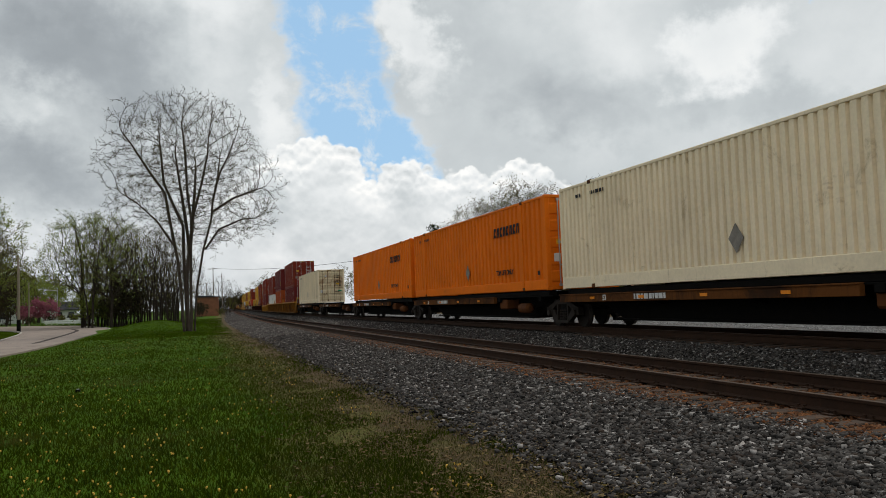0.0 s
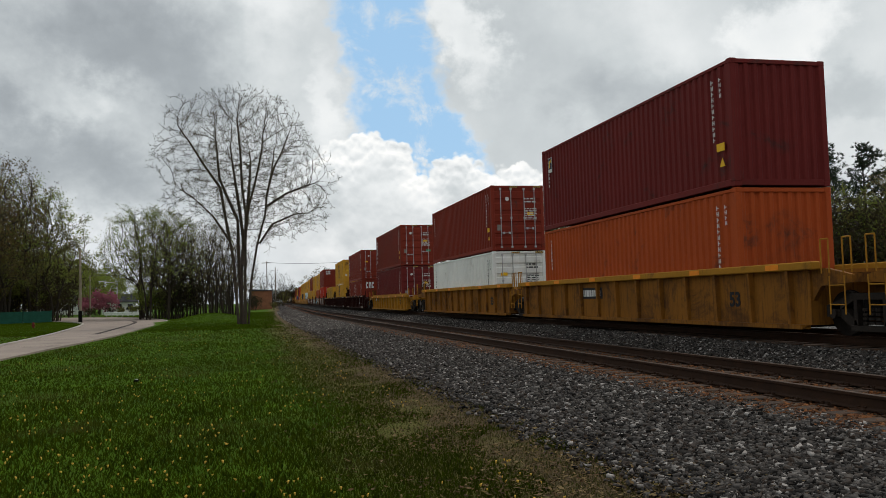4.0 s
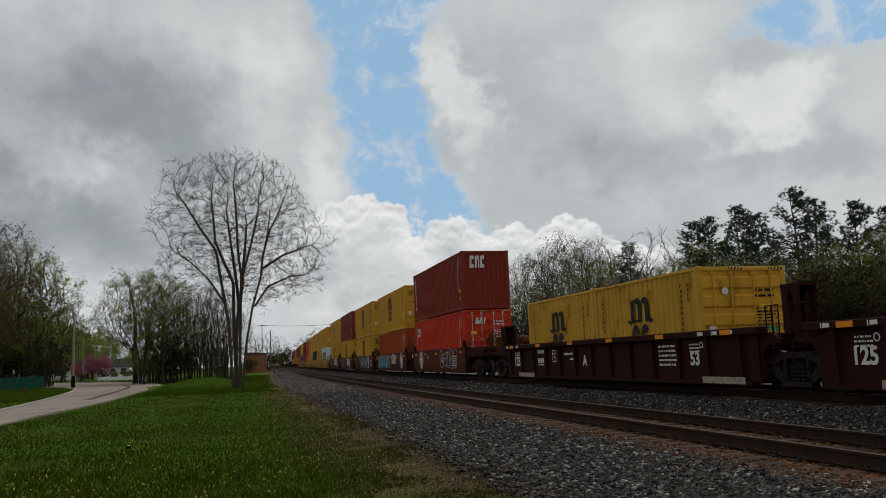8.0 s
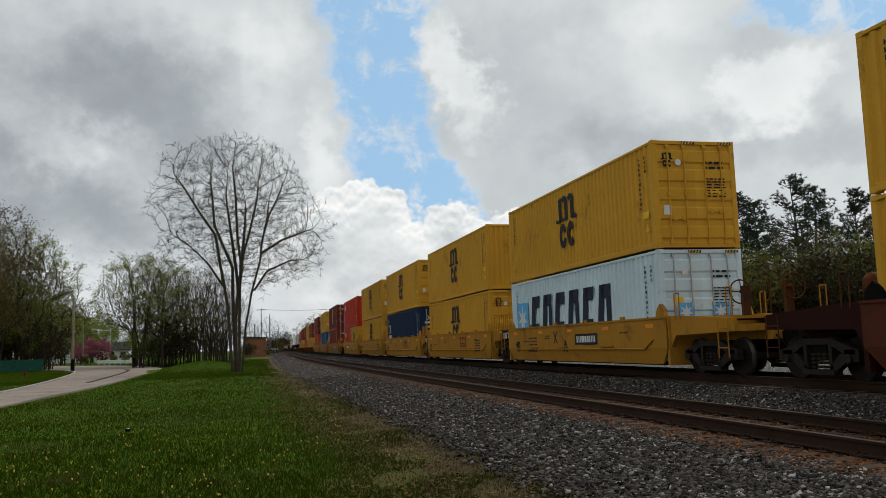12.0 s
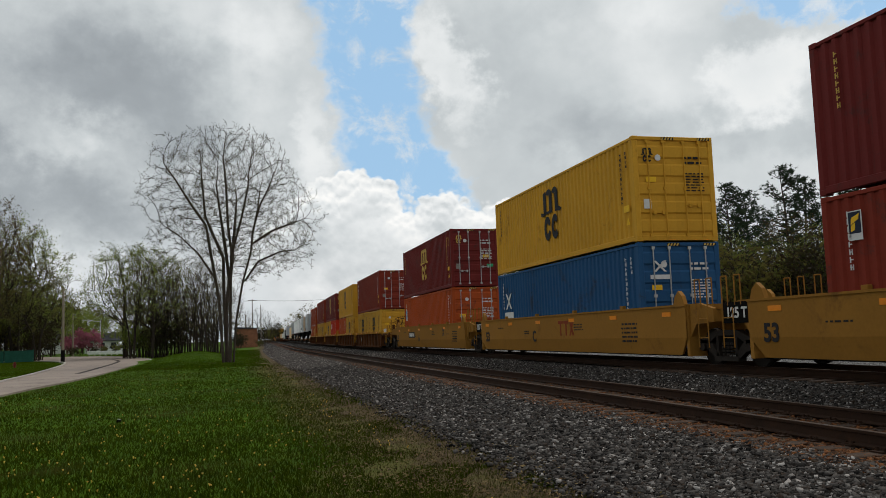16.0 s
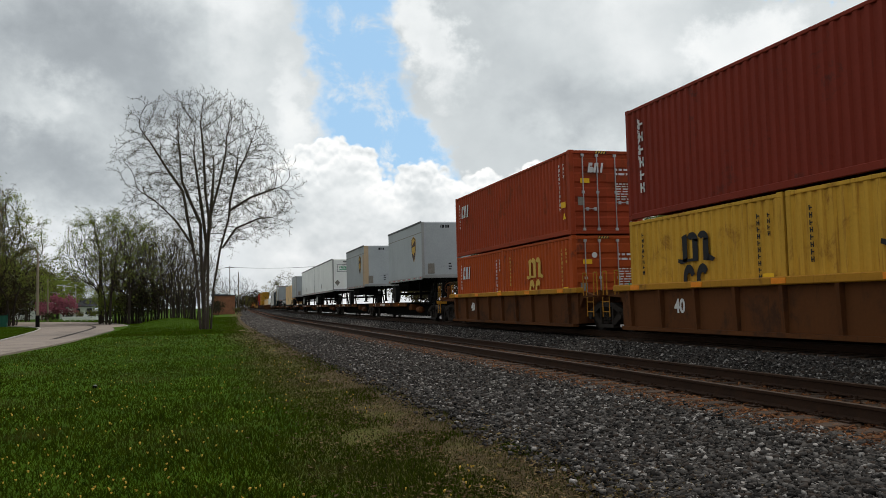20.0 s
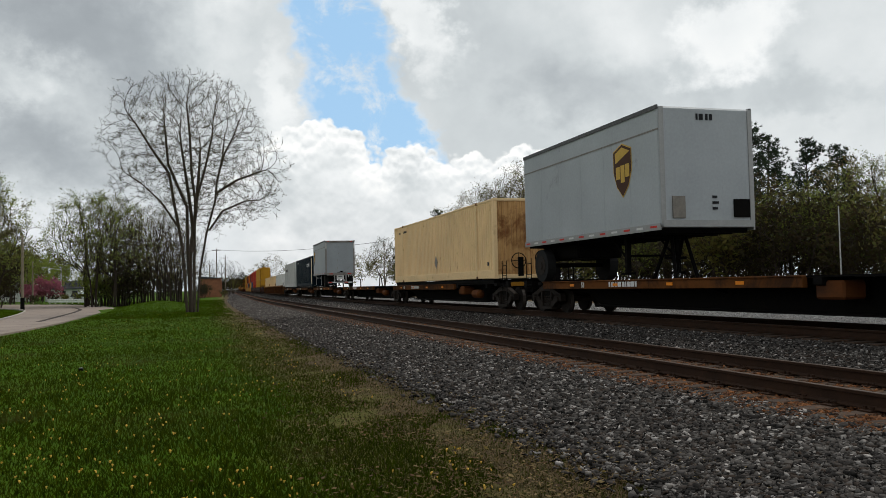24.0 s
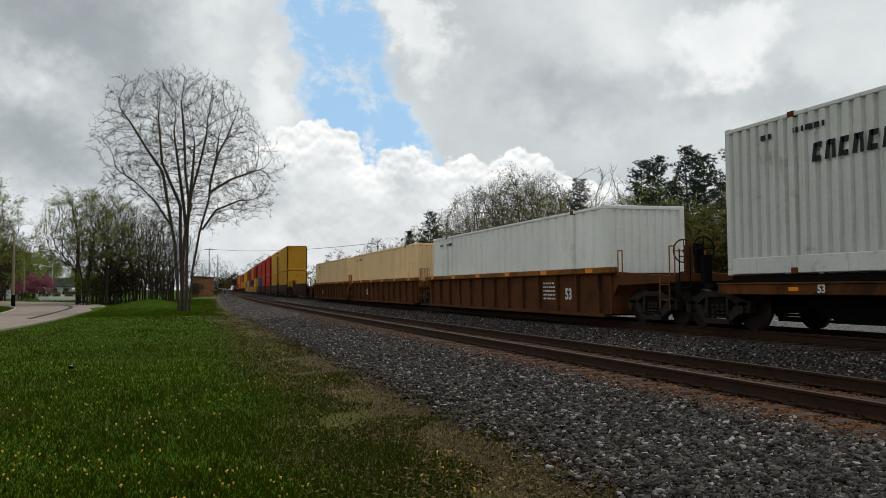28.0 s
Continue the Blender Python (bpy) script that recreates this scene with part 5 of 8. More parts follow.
def build_outrigger(bm):
    prism(bm, [(-1.26, 0.94), (1.26, 0.94), (1.26, 0.80), (0.36, 0.55), (-0.36, 0.55), (-1.26, 0.80)], "y", -0.11, 0.11)


def build_side_beam(bm, length):
    box(bm, -0.06, -length / 2, 0.74, 0.06, length / 2, 0.95)
    box(bm, -0.09, -length / 2, 0.935, 0.09, length / 2, 0.97)
    return 0.008


def build_runway(bm, length):
    box(bm, -0.34, -length / 2, 0.93, 0.34, length / 2, 0.965)


def build_hitch(bm):
    """A trailer stand: two slanted legs and a top plate."""
    for sx in (-0.32, 0.32):
        tube(bm, (sx, 0.0, 0.95), (sx * 0.6, 0.35, 2.10), 0.05, n=6)
        tube(bm, (sx, 1.05, 0.95), (sx * 0.6, 0.42, 2.10), 0.05, n=6)
    prism(bm, [(0.1, 2.08), (0.75, 2.08), (0.72, 2.2), (0.15, 2.2)], "x", -0.42, 0.42)
    tube(bm, (-0.3, 0.5, 1.5), (0.3, 0.5, 1.5), 0.035, n=6)


def build_tank(bm):
    tube(bm, (0, -0.34, 0.62), (0, 0.34, 0.62), 0.17, n=16)
    tube(bm, (0, -0.42, 0.62), (0, -0.34, 0.62), 0.09, 0.17, 16)
    tube(bm, (0, 0.34, 0.62), (0, 0.42, 0.62), 0.17, 0.09, 16)


def spine_unit(s_a, s_b, label, ends=(False, False), beams=(), plain=False, hitch=None, loaded=False):
    """One platform of a spine wagon from bogie to bogie."""
    thing = new("spine_wagon")
    centre, length = (s_a + s_b) / 2, round(s_b - s_a - 0.5, 1)
    piece("centre_sill", cached(("centre_sill", length), build_sill_beam, length), BLACK, thing)
    for i in range(5):
        piece("outrigger", cached(("outrigger",), build_outrigger), BLACK, thing, pose(0, -length / 2 + 1.0 + (length - 2.0) * i / 4, 0))
    for sx in (-1, 1):
        piece("runway", cached(("runway", length), build_runway, length), BLACK, thing, pose(sx * 0.88, 0, 0))
        for a, b in beams or ((-0.20, 0.49),):
            span = round((b - a) * length, 1)
            piece("side_beam", cached(("side_beam", span), build_side_beam, span), CAR["spine"], thing, pose(sx * 1.25, (a + b) / 2 * length, 0), "rusty orange side beam")
    if loaded:
        for sx in (-1, 1):
            slab("load_beam", BLACK, thing, (0.26, length - 0.9, 0.15), (sx * 1.02, 0, 1.04))
    if not plain:
        for i in range(4):
            slab("reflector", INK_ORANGE, thing, (0.012, 0.26, 0.07), (-1.317, -1.6 + 2.6 * i, 0.845), "orange reflector")
        decal("number_strip", "sp", mark_rows(1, 1.5, 0.13, 21), INK_WHITE, thing, (-1.317, 3.2, 0.79), mirror=True)
        word("53", 0.2, INK_WHITE, thing, -1.318, 5.5, 0.78)
        slab("control_box", CAR["rusty"], thing, (0.5, 0.7, 0.34), (-0.92, -3.9, 0.70), "rusty control box")
        piece("air_tank", cached(("air_tank",), build_tank), CAR["rusty"], thing, pose(-1.0, -5.6, -0.06), "rusty air tank")
    if hitch is not None:
        piece("trailer_hitch", cached(("trailer_hitch",), build_hitch), BLACK, thing, pose(0, hitch - centre, 0))
    for sign, is_end in ((-1, ends[0]), (1, ends[1])):
        if is_end:
            m = pose(0, sign * (length / 2 + 0.2), 0, 0, 0, 0 if sign > 0 else 180)
            deck = piece("end_deck", cached(("spine_end",), build_spine_end), BLACK, thing, m)
            for sx in (-1, 1):
                piece("handrail", cached(("spine_rail", sx), build_spine_rail, sx), BLACK, deck)
            for dx in (-0.95, 0.95):
                slab("end_reflector", CAR["gold"], deck, (0.5, 0.02, 0.14), (dx, 1.262, 0.92), "faded orange end plate")
            piece("coupler", cached(("coupler",), build_coupler), BLACK, deck, pose(0, 1.3, 0))
            piece("brake_wheel", cached(("brake_wheel",), build_brake_wheel), BLACK, deck, pose(-0.75 * sign, 0.9, 1.75))
    tagged(thing, label, "spine wagon", "wagons of the train")
    return ride(thing, centre)


def build_spine_end(bm):
    box(bm, -0.4, -0.3, 0.62, 0.4, 1.3, 0.94)
    box(bm, -1.3, 1.0, 0.80, 1.3, 1.25, 1.02)
    box(bm, -1.3, -0.2, 0.86, 1.3, 0.1, 0.96)
    box(bm, -0.85, 0.75, 0.95, -0.65, 0.9, 1.6)


def build_spine_rail(bm, sx):
    ladder(bm, sx * 1.28, 0.85, 0.35, 1.75, 0.42, 4)


def build_tyre(bm):
    tube(bm, (-0.14, 0, 0), (0.14, 0, 0), 0.51, n=22)


def build_rim(bm):
    tube(bm, (-0.155, 0, 0), (0.0, 0, 0), 0.30, 0.30, 18)
    tube(bm, (-0.18, 0, 0), (-0.12, 0, 0), 0.11, 0.11, 12)


TRAILER_SKIN = paint("trailer_grey_paint", (0.36, 0.38, 0.39), (0.16, 0.15, 0.14), 0.1, 0.25, 0.45)
TRAILER_WHITE = paint("trailer_white_paint", (0.84, 0.84, 0.81), (0.42, 0.39, 0.35), 0.05, 0.2, 0.4)
TRAILER_TRIM = material("dull_aluminium", (0.30, 0.30, 0.29), 0.5, 0.4, 0.15, 5.0, 50.0, 0.05)
ROOF_TRIM = material("grimy_roof_rail", (0.10, 0.10, 0.10), 0.6, 0.3, 0.3, 4.0, 40.0, 0.1, (0.05, 0.045, 0.04), 0.4)
FRAME_TRIM = paint("stained_frame_paint", (0.24, 0.22, 0.20), (0.09, 0.06, 0.04), 0.45, 0.7, 0.6)
TRAILER_DOOR = paint("trailer_door_grey", (0.30, 0.32, 0.33), (0.20, 0.20, 0.20), 0.05, 0.3, 0.5)
TAN_POST = paint("tan_corner_paint", (0.42, 0.31, 0.20))


def shield(scale):
    return [(-0.40 * scale, 0.42 * scale), (0.0, 0.56 * scale), (0.40 * scale, 0.42 * scale), (0.40 * scale, -0.05 * scale), (0.26 * scale, -0.38 * scale), (0.0, -0.62 * scale), (-0.26 * scale, -0.38 * scale), (-0.40 * scale, -0.05 * scale)]


def trailer(s_near, length, skin, label, mark="shield", rear=False, axles=1, corner=None, top=5.10, base=2.18):
    """A van trailer on its own wheels and landing legs; its nose, or its rear doors, lead."""
    thing = new("van_trailer")
    low, high = base, top
    half = 1.295
    # body of separate panels
    bm = bmesh.new()
    box(bm, -half, -length / 2, low, half, length / 2, high - 0.03)
    body = part("body", bm, skin, thing, bevel=0.05)
    bm = bmesh.new()
    for sx in (-1, 1):
        box(bm, sx * half - 0.025, -length / 2 + 0.03, high - 0.10, sx * half + 0.022, length / 2 - 0.03, high)
    part("roof_rail", bm, ROOF_TRIM, thing)
    bm = bmesh.new()
    for sx in (-1, 1):
        box(bm, sx * half - 0.025, -length / 2 + 0.03, low - 0.06, sx * half + 0.025, length / 2 - 0.03, low + 0.10)
    part("base_rail", bm, TRAILER_TRIM, thing)
    if mark == "shield":
        bm = bmesh.new()
        box(bm, -half - 0.008, -length / 2 + 0.02, high - 0.60, -half + 0.01, length / 2 - 0.02, high - 0.56)
        part("moulding", bm, INK_GREY, thing)
    bm = bmesh.new()
    n = int(length / 1.22)
    for i in range(1, n):
        y = -length / 2 + length * i / n
        box(bm, -half - 0.004, y - 0.012, low + 0.1, -half + 0.01, y + 0.012, high - 0.6)
    part("panel_seam", bm, skin, thing)
    bm = bmesh.new()
    bmr = bmesh.new()
    k = int(length / 0.62)
    for i in range(k):
        y = -length / 2 + 0.3 + (length - 0.6) * i / (k - 1)
        box(bm if i % 2 else bmr, -half - 0.032, y - 0.15, low + 0.0, -half - 0.02, y + 0.15, low + 0.05)
    part("white_reflective_tape", bm, INK_WHITE, thing)["kind"] = "stuff"
    part("red_reflective_tape", bmr, INK_RED, thing)["kind"] = "stuff"
    # running gear at the tail, legs near the nose
    tail = -1 if rear else 1
    for i in range(axles):
        y = tail * (length / 2 - 1.1 - 1.25 * i)
        for sx in (-1, 1):
            tyre = piece("tyre", cached(("tyre",), build_tyre), RUBBER, thing, pose(sx * 1.08, y, 0.97 + 0.51, 0, 0, 0 if sx < 0 else 180))
            piece("rim", cached(("rim",), build_rim), GALV if skin is TRAILER_WHITE else IRON, tyre, None, "dull steel rim")
        bm = bmesh.new()
        tube(bm, (-1.0, y, 1.48), (1.0, y, 1.48), 0.07)
        box(bm, -0.6, y - 0.6, 1.62, -0.45, y + 0.6, low - 0.05)
        box(bm, 0.45, y - 0.6, 1.62, 0.6, y + 0.6, low - 0.05)
        part("axle", bm, BLACK, thing)
    slab("wheel_frame", BLACK, thing, (1.5, 2.6 if axles == 1 else 4.2, 0.5), (0, tail * (length / 2 - (1.5 if axles == 1 else 2.4)), 1.9))
    bm = bmesh.new()
    y = -tail * (length / 2 - 2.6)
    for sx in (-0.75, 0.75):
        box(bm, sx - 0.06, y - 0.06, 1.15, sx + 0.06, y + 0.06, low)
        box(bm, sx - 0.14, y - 0.14, 1.10, sx + 0.14, y + 0.14, 1.16)
        tube(bm, (sx, y, 1.5), (sx, y + tail * 0.9, low - 0.05), 0.03, n=6)
    tube(bm, (-0.75, y, 1.6), (0.75, y, 1.6), 0.03, n=6)
    part("landing_gear", bm, BLACK, thing)
    bm = bmesh.new()
    for i in range(int(length / 0.6)):
        yy = -length / 2 + 0.3 + i * 0.6
        box(bm, -half + 0.03, yy - 0.03, low - 0.12, half - 0.03, yy + 0.03, low)
    part("underframe", bm, BLACK, thing)["kind"] = "stuff"
    y0 = -length / 2
    if rear:
        bm = bmesh.new()
        box(bm, -half + 0.02, y0 - 0.05, low - 0.08, -half + 0.14, y0 + 0.01, high - 0.02)
        box(bm, half - 0.14, y0 - 0.05, low - 0.08, half - 0.02, y0 + 0.01, high - 0.02)
        box(bm, -half + 0.14, y0 - 0.045, high - 0.18, half - 0.14, y0 + 0.01, high - 0.02)
        box(bm, -half + 0.14, y0 - 0.06, low - 0.16, half - 0.14, y0 + 0.01, low + 0.06)
        part("door_frame", bm, FRAME_TRIM, thing)
        bm = bmesh.new()
        box(bm, -half + 0.15, y0 - 0.02, low + 0.07, half - 0.15, y0 + 0.0, high - 0.2)
        door = part("roller_door", bm, TRAILER_DOOR, thing)
        for k, zz in enumerate((0.5, 1.15, 1.75, 2.3)):
            slab("door_stain", INK_GREY, door, (0.03, 0.006, 0.16), (-0.25 + 0.05 * k, y0 - 0.024, low + zz), "small dark scuff")
        slab("latch_bar", ROOF_TRIM, door, (0.8, 0.05, 0.05), (0.1, y0 - 0.05, low + 0.10), "dark latch bar")
        for sx in (-1, 1):
            slab("mud_flap", RUBBER, thing, (0.62, 0.02, 0.62), (sx * 0.92, y0 + 1.7, 1.55), "black rubber mud flap")
            slab("marker_light", INK_RED, thing, (0.14, 0.02, 0.05), (sx * 1.0, y0 - 0.055, high - 0.10), "small red marker light")
            slab("corner_scuff", INK_WHITE, thing, (0.09, 0.012, 0.5), (sx * (half - 0.08), y0 - 0.056, high - 0.45), "pale worn corner plate")
        slab("latch", BLACK, door, (0.3, 0.05, 0.12), (0.1, y0 - 0.045, low + 0.16), "dark latch")
        bm = bmesh.new()
        for sx in (-0.5, 0.5):
            box(bm, sx - 0.05, y0 - 0.02, 1.35, sx + 0.05, y0 + 0.08, low - 0.1)
        box(bm, -1.05, y0 - 0.03, 1.32, 1.05, y0 + 0.06, 1.44)
        part("rear_bumper", bm, TRAILER_TRIM, thing)
        for k, (ink_t, xa) in enumerate(((INK_RED, -0.85), (INK_WHITE, -0.5), (INK_RED, 0.5), (INK_WHITE, 0.85))):
            slab("bumper_tape", ink_t, thing, (0.3, 0.012, 0.07), (xa, y0 - 0.038, 1.38), "reflective bumper tape")
        slab("rear_plate", INK_WHITE, thing, (0.62, 0.03, 0.42), (0.0, y0 - 0.02, 1.84), "pale plate under the door")
        slab("plate_writing", INK_BLACK, thing, (0.34, 0.012, 0.06), (0.0, y0 - 0.045, 1.90))
        for sx in (-0.8, 0.8):
            slab("tail_light", INK_RED, thing, (0.3, 0.02, 0.07), (sx, y0 - 0.07, low - 0.03), "red tail light")
    else:
        for sx in (-1, 1):
            slab("nose_corner", corner or TRAILER_TRIM, thing, (0.32 if corner else 0.12, 0.02, high - low - 0.1), (sx * (half - (0.17 if corner else 0.07)), y0 - 0.012, (low + high) / 2), "rounded corner post")
        if corner:
            slab("nose_corner", corner, thing, (0.02, 0.45, high - low - 0.7), (-half - 0.012, y0 + 0.24, (low + high) / 2 - 0.3), "tan corner panel")
        slab("sill_band", TRAILER_TRIM, thing, (2 * half - 0.1, 0.03, 0.16), (0, y0 - 0.016, low + 0.09))
        decal("nose_number", "nn", mark_rows(1, 0.55, 0.15, 31), INK_BLACK, thing, (0.0, y0 - 0.012, high - 0.34), axis="y")
        if mark == "shield":
            slab("air_vent", INK_GREY, thing, (0.34, 0.04, 0.52), (-0.82, y0 - 0.025, low + 0.48), "small grey vent box")
            slab("connector_box", BLACK, thing, (0.44, 0.05, 0.44), (0.92, y0 - 0.02, low + 0.46), "dark recessed connector box")
            decal("small_writing", "sw2", mark_rows(3, 0.22, 0.06, 33), INK_BLACK, thing, (0.22, y0 - 0.012, low + 0.7), axis="y")
        else:
            decal("sign_frame", "pf", [rect(-0.62, 0.28, 0.62, 0.32), rect(-0.62, -0.32, 0.62, -0.28), rect(-0.62, -0.28, -0.58, 0.28), rect(0.58, -0.28, 0.62, 0.28)], INK_BLACK, thing, (-0.25, y0 - 0.014, high - 0.85), axis="y", label="framed sign on the nose")
            decal("sign_bars", "pb", [[(-0.42 + 0.13 * k, 0.0), (-0.34 + 0.13 * k, 0.0), (-0.30 + 0.13 * k, 0.15), (-0.38 + 0.13 * k, 0.15)] for k in range(6)] + [rect(-0.40, -0.16, 0.40, -0.11), rect(-0.2, -0.07, 0.42, -0.04)], INK_GREEN, thing, (-0.25, y0 - 0.014, high - 0.85), axis="y")
            decal("placard", "pp", [[(0, -0.28), (0.24, 0), (0, 0.28), (-0.24, 0)]], INK_GREY, thing, (-0.85, y0 - 0.014, low + 0.75), axis="y", label="grey diamond placard")
            slab("connector_box", BLACK, thing, (0.36, 0.05, 0.3), (0.72, y0 - 0.02, low + 0.28), "dark connector box")
    if mark == "shield":
        y = -length / 2 + 1.75 if not rear else length / 2 - 1.0
        decal("shield_edge", "s1", [shield(1.18)], INK_GOLD, thing, (-half - 0.010, y, (low + high) / 2 + 0.15), mirror=True, label="golden edge of a shield mark")
        decal("shield_mark", "s2", [shield(1.12)], INK_BROWN, thing, (-half - 0.015, y, (low + high) / 2 + 0.15), mirror=True, label="brown shield mark")
        decal("shield_band", "s3", [[(-0.34, 0.18), (0.40, 0.42), (0.0, 0.56), (-0.36, 0.44)]] + [rect(-0.32, -0.24, -0.12, 0.08), rect(-0.08, -0.34, 0.12, 0.10), rect(0.16, -0.22, 0.36, 0.11)], INK_GOLD, thing, (-half - 0.020, y, (low + high) / 2 + 0.15), mirror=True)
    else:
        decal("placard", "pq", [[(0, -0.28), (0.24, 0), (0, 0.28), (-0.24, 0)]], INK_GREY, thing, (-half - 0.012, 1.0, low + 0.6), mirror=True, label="grey diamond placard")
    tagged(thing, label, "trailer", "trailers on the train")
    return ride(thing, s_near + length / 2)


# ---- the make-up of the train, from the leading wagon backwards ----
HC, STD, L40, L20, L53, H53 = 2.896, 2.591, 12.192, 6.058, 16.154, 2.996
SPINE = "rusty low spine wagon with orange-brown side beams"


def spine_train(cuts, loads=None, boxes=()):
    for i, (a, b) in enumerate(zip(cuts, cuts[1:])):
        spine_unit(a, b, SPINE, (i == 0, i == len(cuts) - 2), hitch=(loads or {}).get(i), loaded=i in boxes)
    for s in cuts:
        bogie(s)


spine_train([5.9, 23.4, 40.6, 57.8, 75.4, 93.2], boxes=(0, 1, 2, 4))
container(6.75, 1.12, L53, H53, "cream", "cream corrugated long container with a grey diamond placard", pitch=0.25)
container(24.0, 1.12, L53, H53, "orange", "bright orange long container with black lettering bars", "long", pitch=0.40)
container(41.0, 1.12, L53, H53, "orange", "bright orange long container with black lettering bars", "long", pitch=0.40)
container(76.2, 1.12, L53, H53, "cream", "cream long container with rust-stained doors", pitch=0.25, end_colour="cream_rusty", rods=CAR["rusty"])


def wells(stops, centres, long_well, style, car, trim, label, marks=None, plain=False, bulkhead=False):
    for i, c in enumerate(centres):
        well_unit(stops[i], stops[i + 1], c, long_well, style, car, trim, label, (i == 0, i == len(centres) - 1), (marks or {}).get(i, ()), plain=plain, bulkhead=bulkhead)
    for s in stops:
        bogie(s)


def stack(s_near, top, bottom, floor=0.30):
    """Two boxes, one on the other, in a well; each is (height, colour, mark, doors, ink)."""
    names = {"maroon": "maroon", "darkred": "dark red", "brick": "brick red", "rustred": "rusty red", "red": "bright red", "yellow": "ochre yellow", "pale": "pale blue-grey", "blue": "blue", "navy": "navy blue", "white": "off-white", "cream": "cream", "tan": "tan"}
    z = floor
    if isinstance(bottom, list):
        for k, (h, colour, mark, doors, ink) in enumerate(bottom):
            container(s_near + k * (L20 + 0.076), z, L20, h, colour, names[colour] + " twenty-foot container low in a well wagon", mark, doors, ink)
        z += bottom[0][0]
    else:
        h, colour, mark, doors, ink = bottom
        container(s_near, z, L40, h, colour, names[colour] + " corrugated container low in a well wagon", mark, doors, ink)
        z += h
    if top:
        h, colour, mark, doors, ink = top
        container(s_near, z + 0.025, L40, h, colour, names[colour] + " corrugated container stacked on another", mark, doors, ink)


def arch(h, doors=True):
    return (h, "yellow", "arches", doors, None)


def small_arch(doors=True):
    return (STD, "yellow", "arches_low", doors, None)


RIB_Y = "ochre yellow ribbed well wagon, grimy and scuffed"
wells([95.6 + 1.2, 114.8, 134.0, 153.4], [104.9, 124.6, 143.5], True, "rib", "ochre", "gold", RIB_Y, {0: (("53", -6.7), ("table", -4.4)), 1: (("53", -6.6), ("plate", 2.0)), 2: (("53", -6.0),)})
stack(98.8, (HC, "darkred", "end_column", True, None), (HC, "maroon", "end_column", True, None))
stack(118.5, (HC, "maroon", "flag", False, None), (HC, "brick", "", False, None))
stack(137.4, (HC, "darkred", "", True, None), (STD, "white", "", True, None))
wells([157.4, 176.4], [166.7], True, "rib", "gold", "gold", "golden yellow ribbed well wagon with a black number panel", {0: (("plate", 5.4), ("53", 2.2), ("table", -5.5))})
stack(160.6, (HC, "darkred", "end_column", True, None), (HC, "maroon", "", True, None), 0.34)
wells([180.2, 199.7, 218.8, 238.4], [190.0, 209.3, 228.2], True, "rib", "umber", "umber", "dark maroon ribbed well wagon with white stencils", {k: (("pale_plate", 6.3), ("125", 7.1), ("stencil", 7.1), ("lines", 5.1), ("reporting", 4.0), ("frame", 3.0), ("limit", 2.0), ("gauge", 7.0), ("53", -6.6), ("stencil", -6.6), ("pale_plate", -6.9), ("gauge", -7.0), ("table", -4.6), ("A", 0.4)) for k in range(3)}, bulkhead=True)
stack(183.9, (HC, "darkred", "end_column", True, None), [(STD, "darkred", "end_column", False, None), (STD, "darkred", "end_column", True, None)])
stack(203.2, arch(HC), arch(STD))
stack(222.0, None, [small_arch(), small_arch()])
BROWN = "oxide brown smooth well wagon with painted scrawls"
wells([241.9, 257.6, 273.2, 288.9, 304.5, 320.1], [249.9, 265.4, 281.1, 296.7, 312.1], False, "smooth", "oxide", "oxide", BROWN, {0: (("emblem", 4.0), ("table", -4.2), ("scrawl_grey", -2.9)), 1: (("emblem", -4.6), ("scrawl_blue", 3.2), ("scrawl_white", -1.4)), 2: (("emblem", -3.5), ("table", -5.2), ("scrawl_teal", -0.6)), 3: (("emblem", -3.7), ("C", 2.9), ("scrawl_white", -2.0)), 4: (("emblem", -3.1), ("table", -4.6), ("C", 3.4), ("scrawl_white", -1.2))})
stack(243.8, (HC, "darkred", "end_column", False, None), (HC, "red", "blocks", True, None), 0.36)
stack(259.3, arch(HC), (STD + 0.1, "brick", "", False, None))
stack(275.0, arch(HC), arch(STD + 0.2))
stack(290.6, (HC, "darkred", "flag", True, None), arch(HC), 0.34)
stack(306.0, arch(HC), arch(HC), 0.34)
GOLD = "golden yellow smooth well wagon with a black number panel"
wells([323.9, 339.6, 354.8, 369.9, 385.3, 401.3], [331.9, 347.3, 362.4, 377.4, 393.3], False, "smooth", "gold", "gold", GOLD, {0: (("plate", -1.3), ("A", 0.4), ("cross", 1.3), ("40", 5.3), ("table", 3.6)), 1: (("40", 5.6), ("bars", -1.6), ("table", -4.2)), 2: (("40", 5.4), ("bars", -1.6)), 3: (("40", 5.4), ("table", -4.2)), 4: (("plate", 2.4), ("40", -5.2), ("table", 4.8))})
stack(325.8, arch(HC), (HC, "pale", "star", True, None))
stack(341.2, arch(HC, False), arch(HC))
stack(356.3, arch(HC), (HC, "navy", "cross", True, None))
stack(371.3, arch(HC), arch(HC))
stack(387.2, (HC, "red", "blocks", False, None), [small_arch(), (STD, "red", "blocks", False, None)])
TANW = "tan-yellow smooth well wagon with weathered paint"
wells([405.4, 424.8, 444.4, 463.9], [415.1, 434.5, 454.2], True, "smooth", "tanw", "tanw", TANW, {0: (("plate", -3.2), ("B", -0.9), ("53", 7.7), ("40", -5.6), ("table", 0.9)), 1: (("53", 7.5), ("C", 1.9), ("bars", -1.0), ("table", -5.5)), 2: (("plate", 3.7), ("A", 1.6), ("53", 8.0), ("cross", -4.3), ("table", -6.6))})
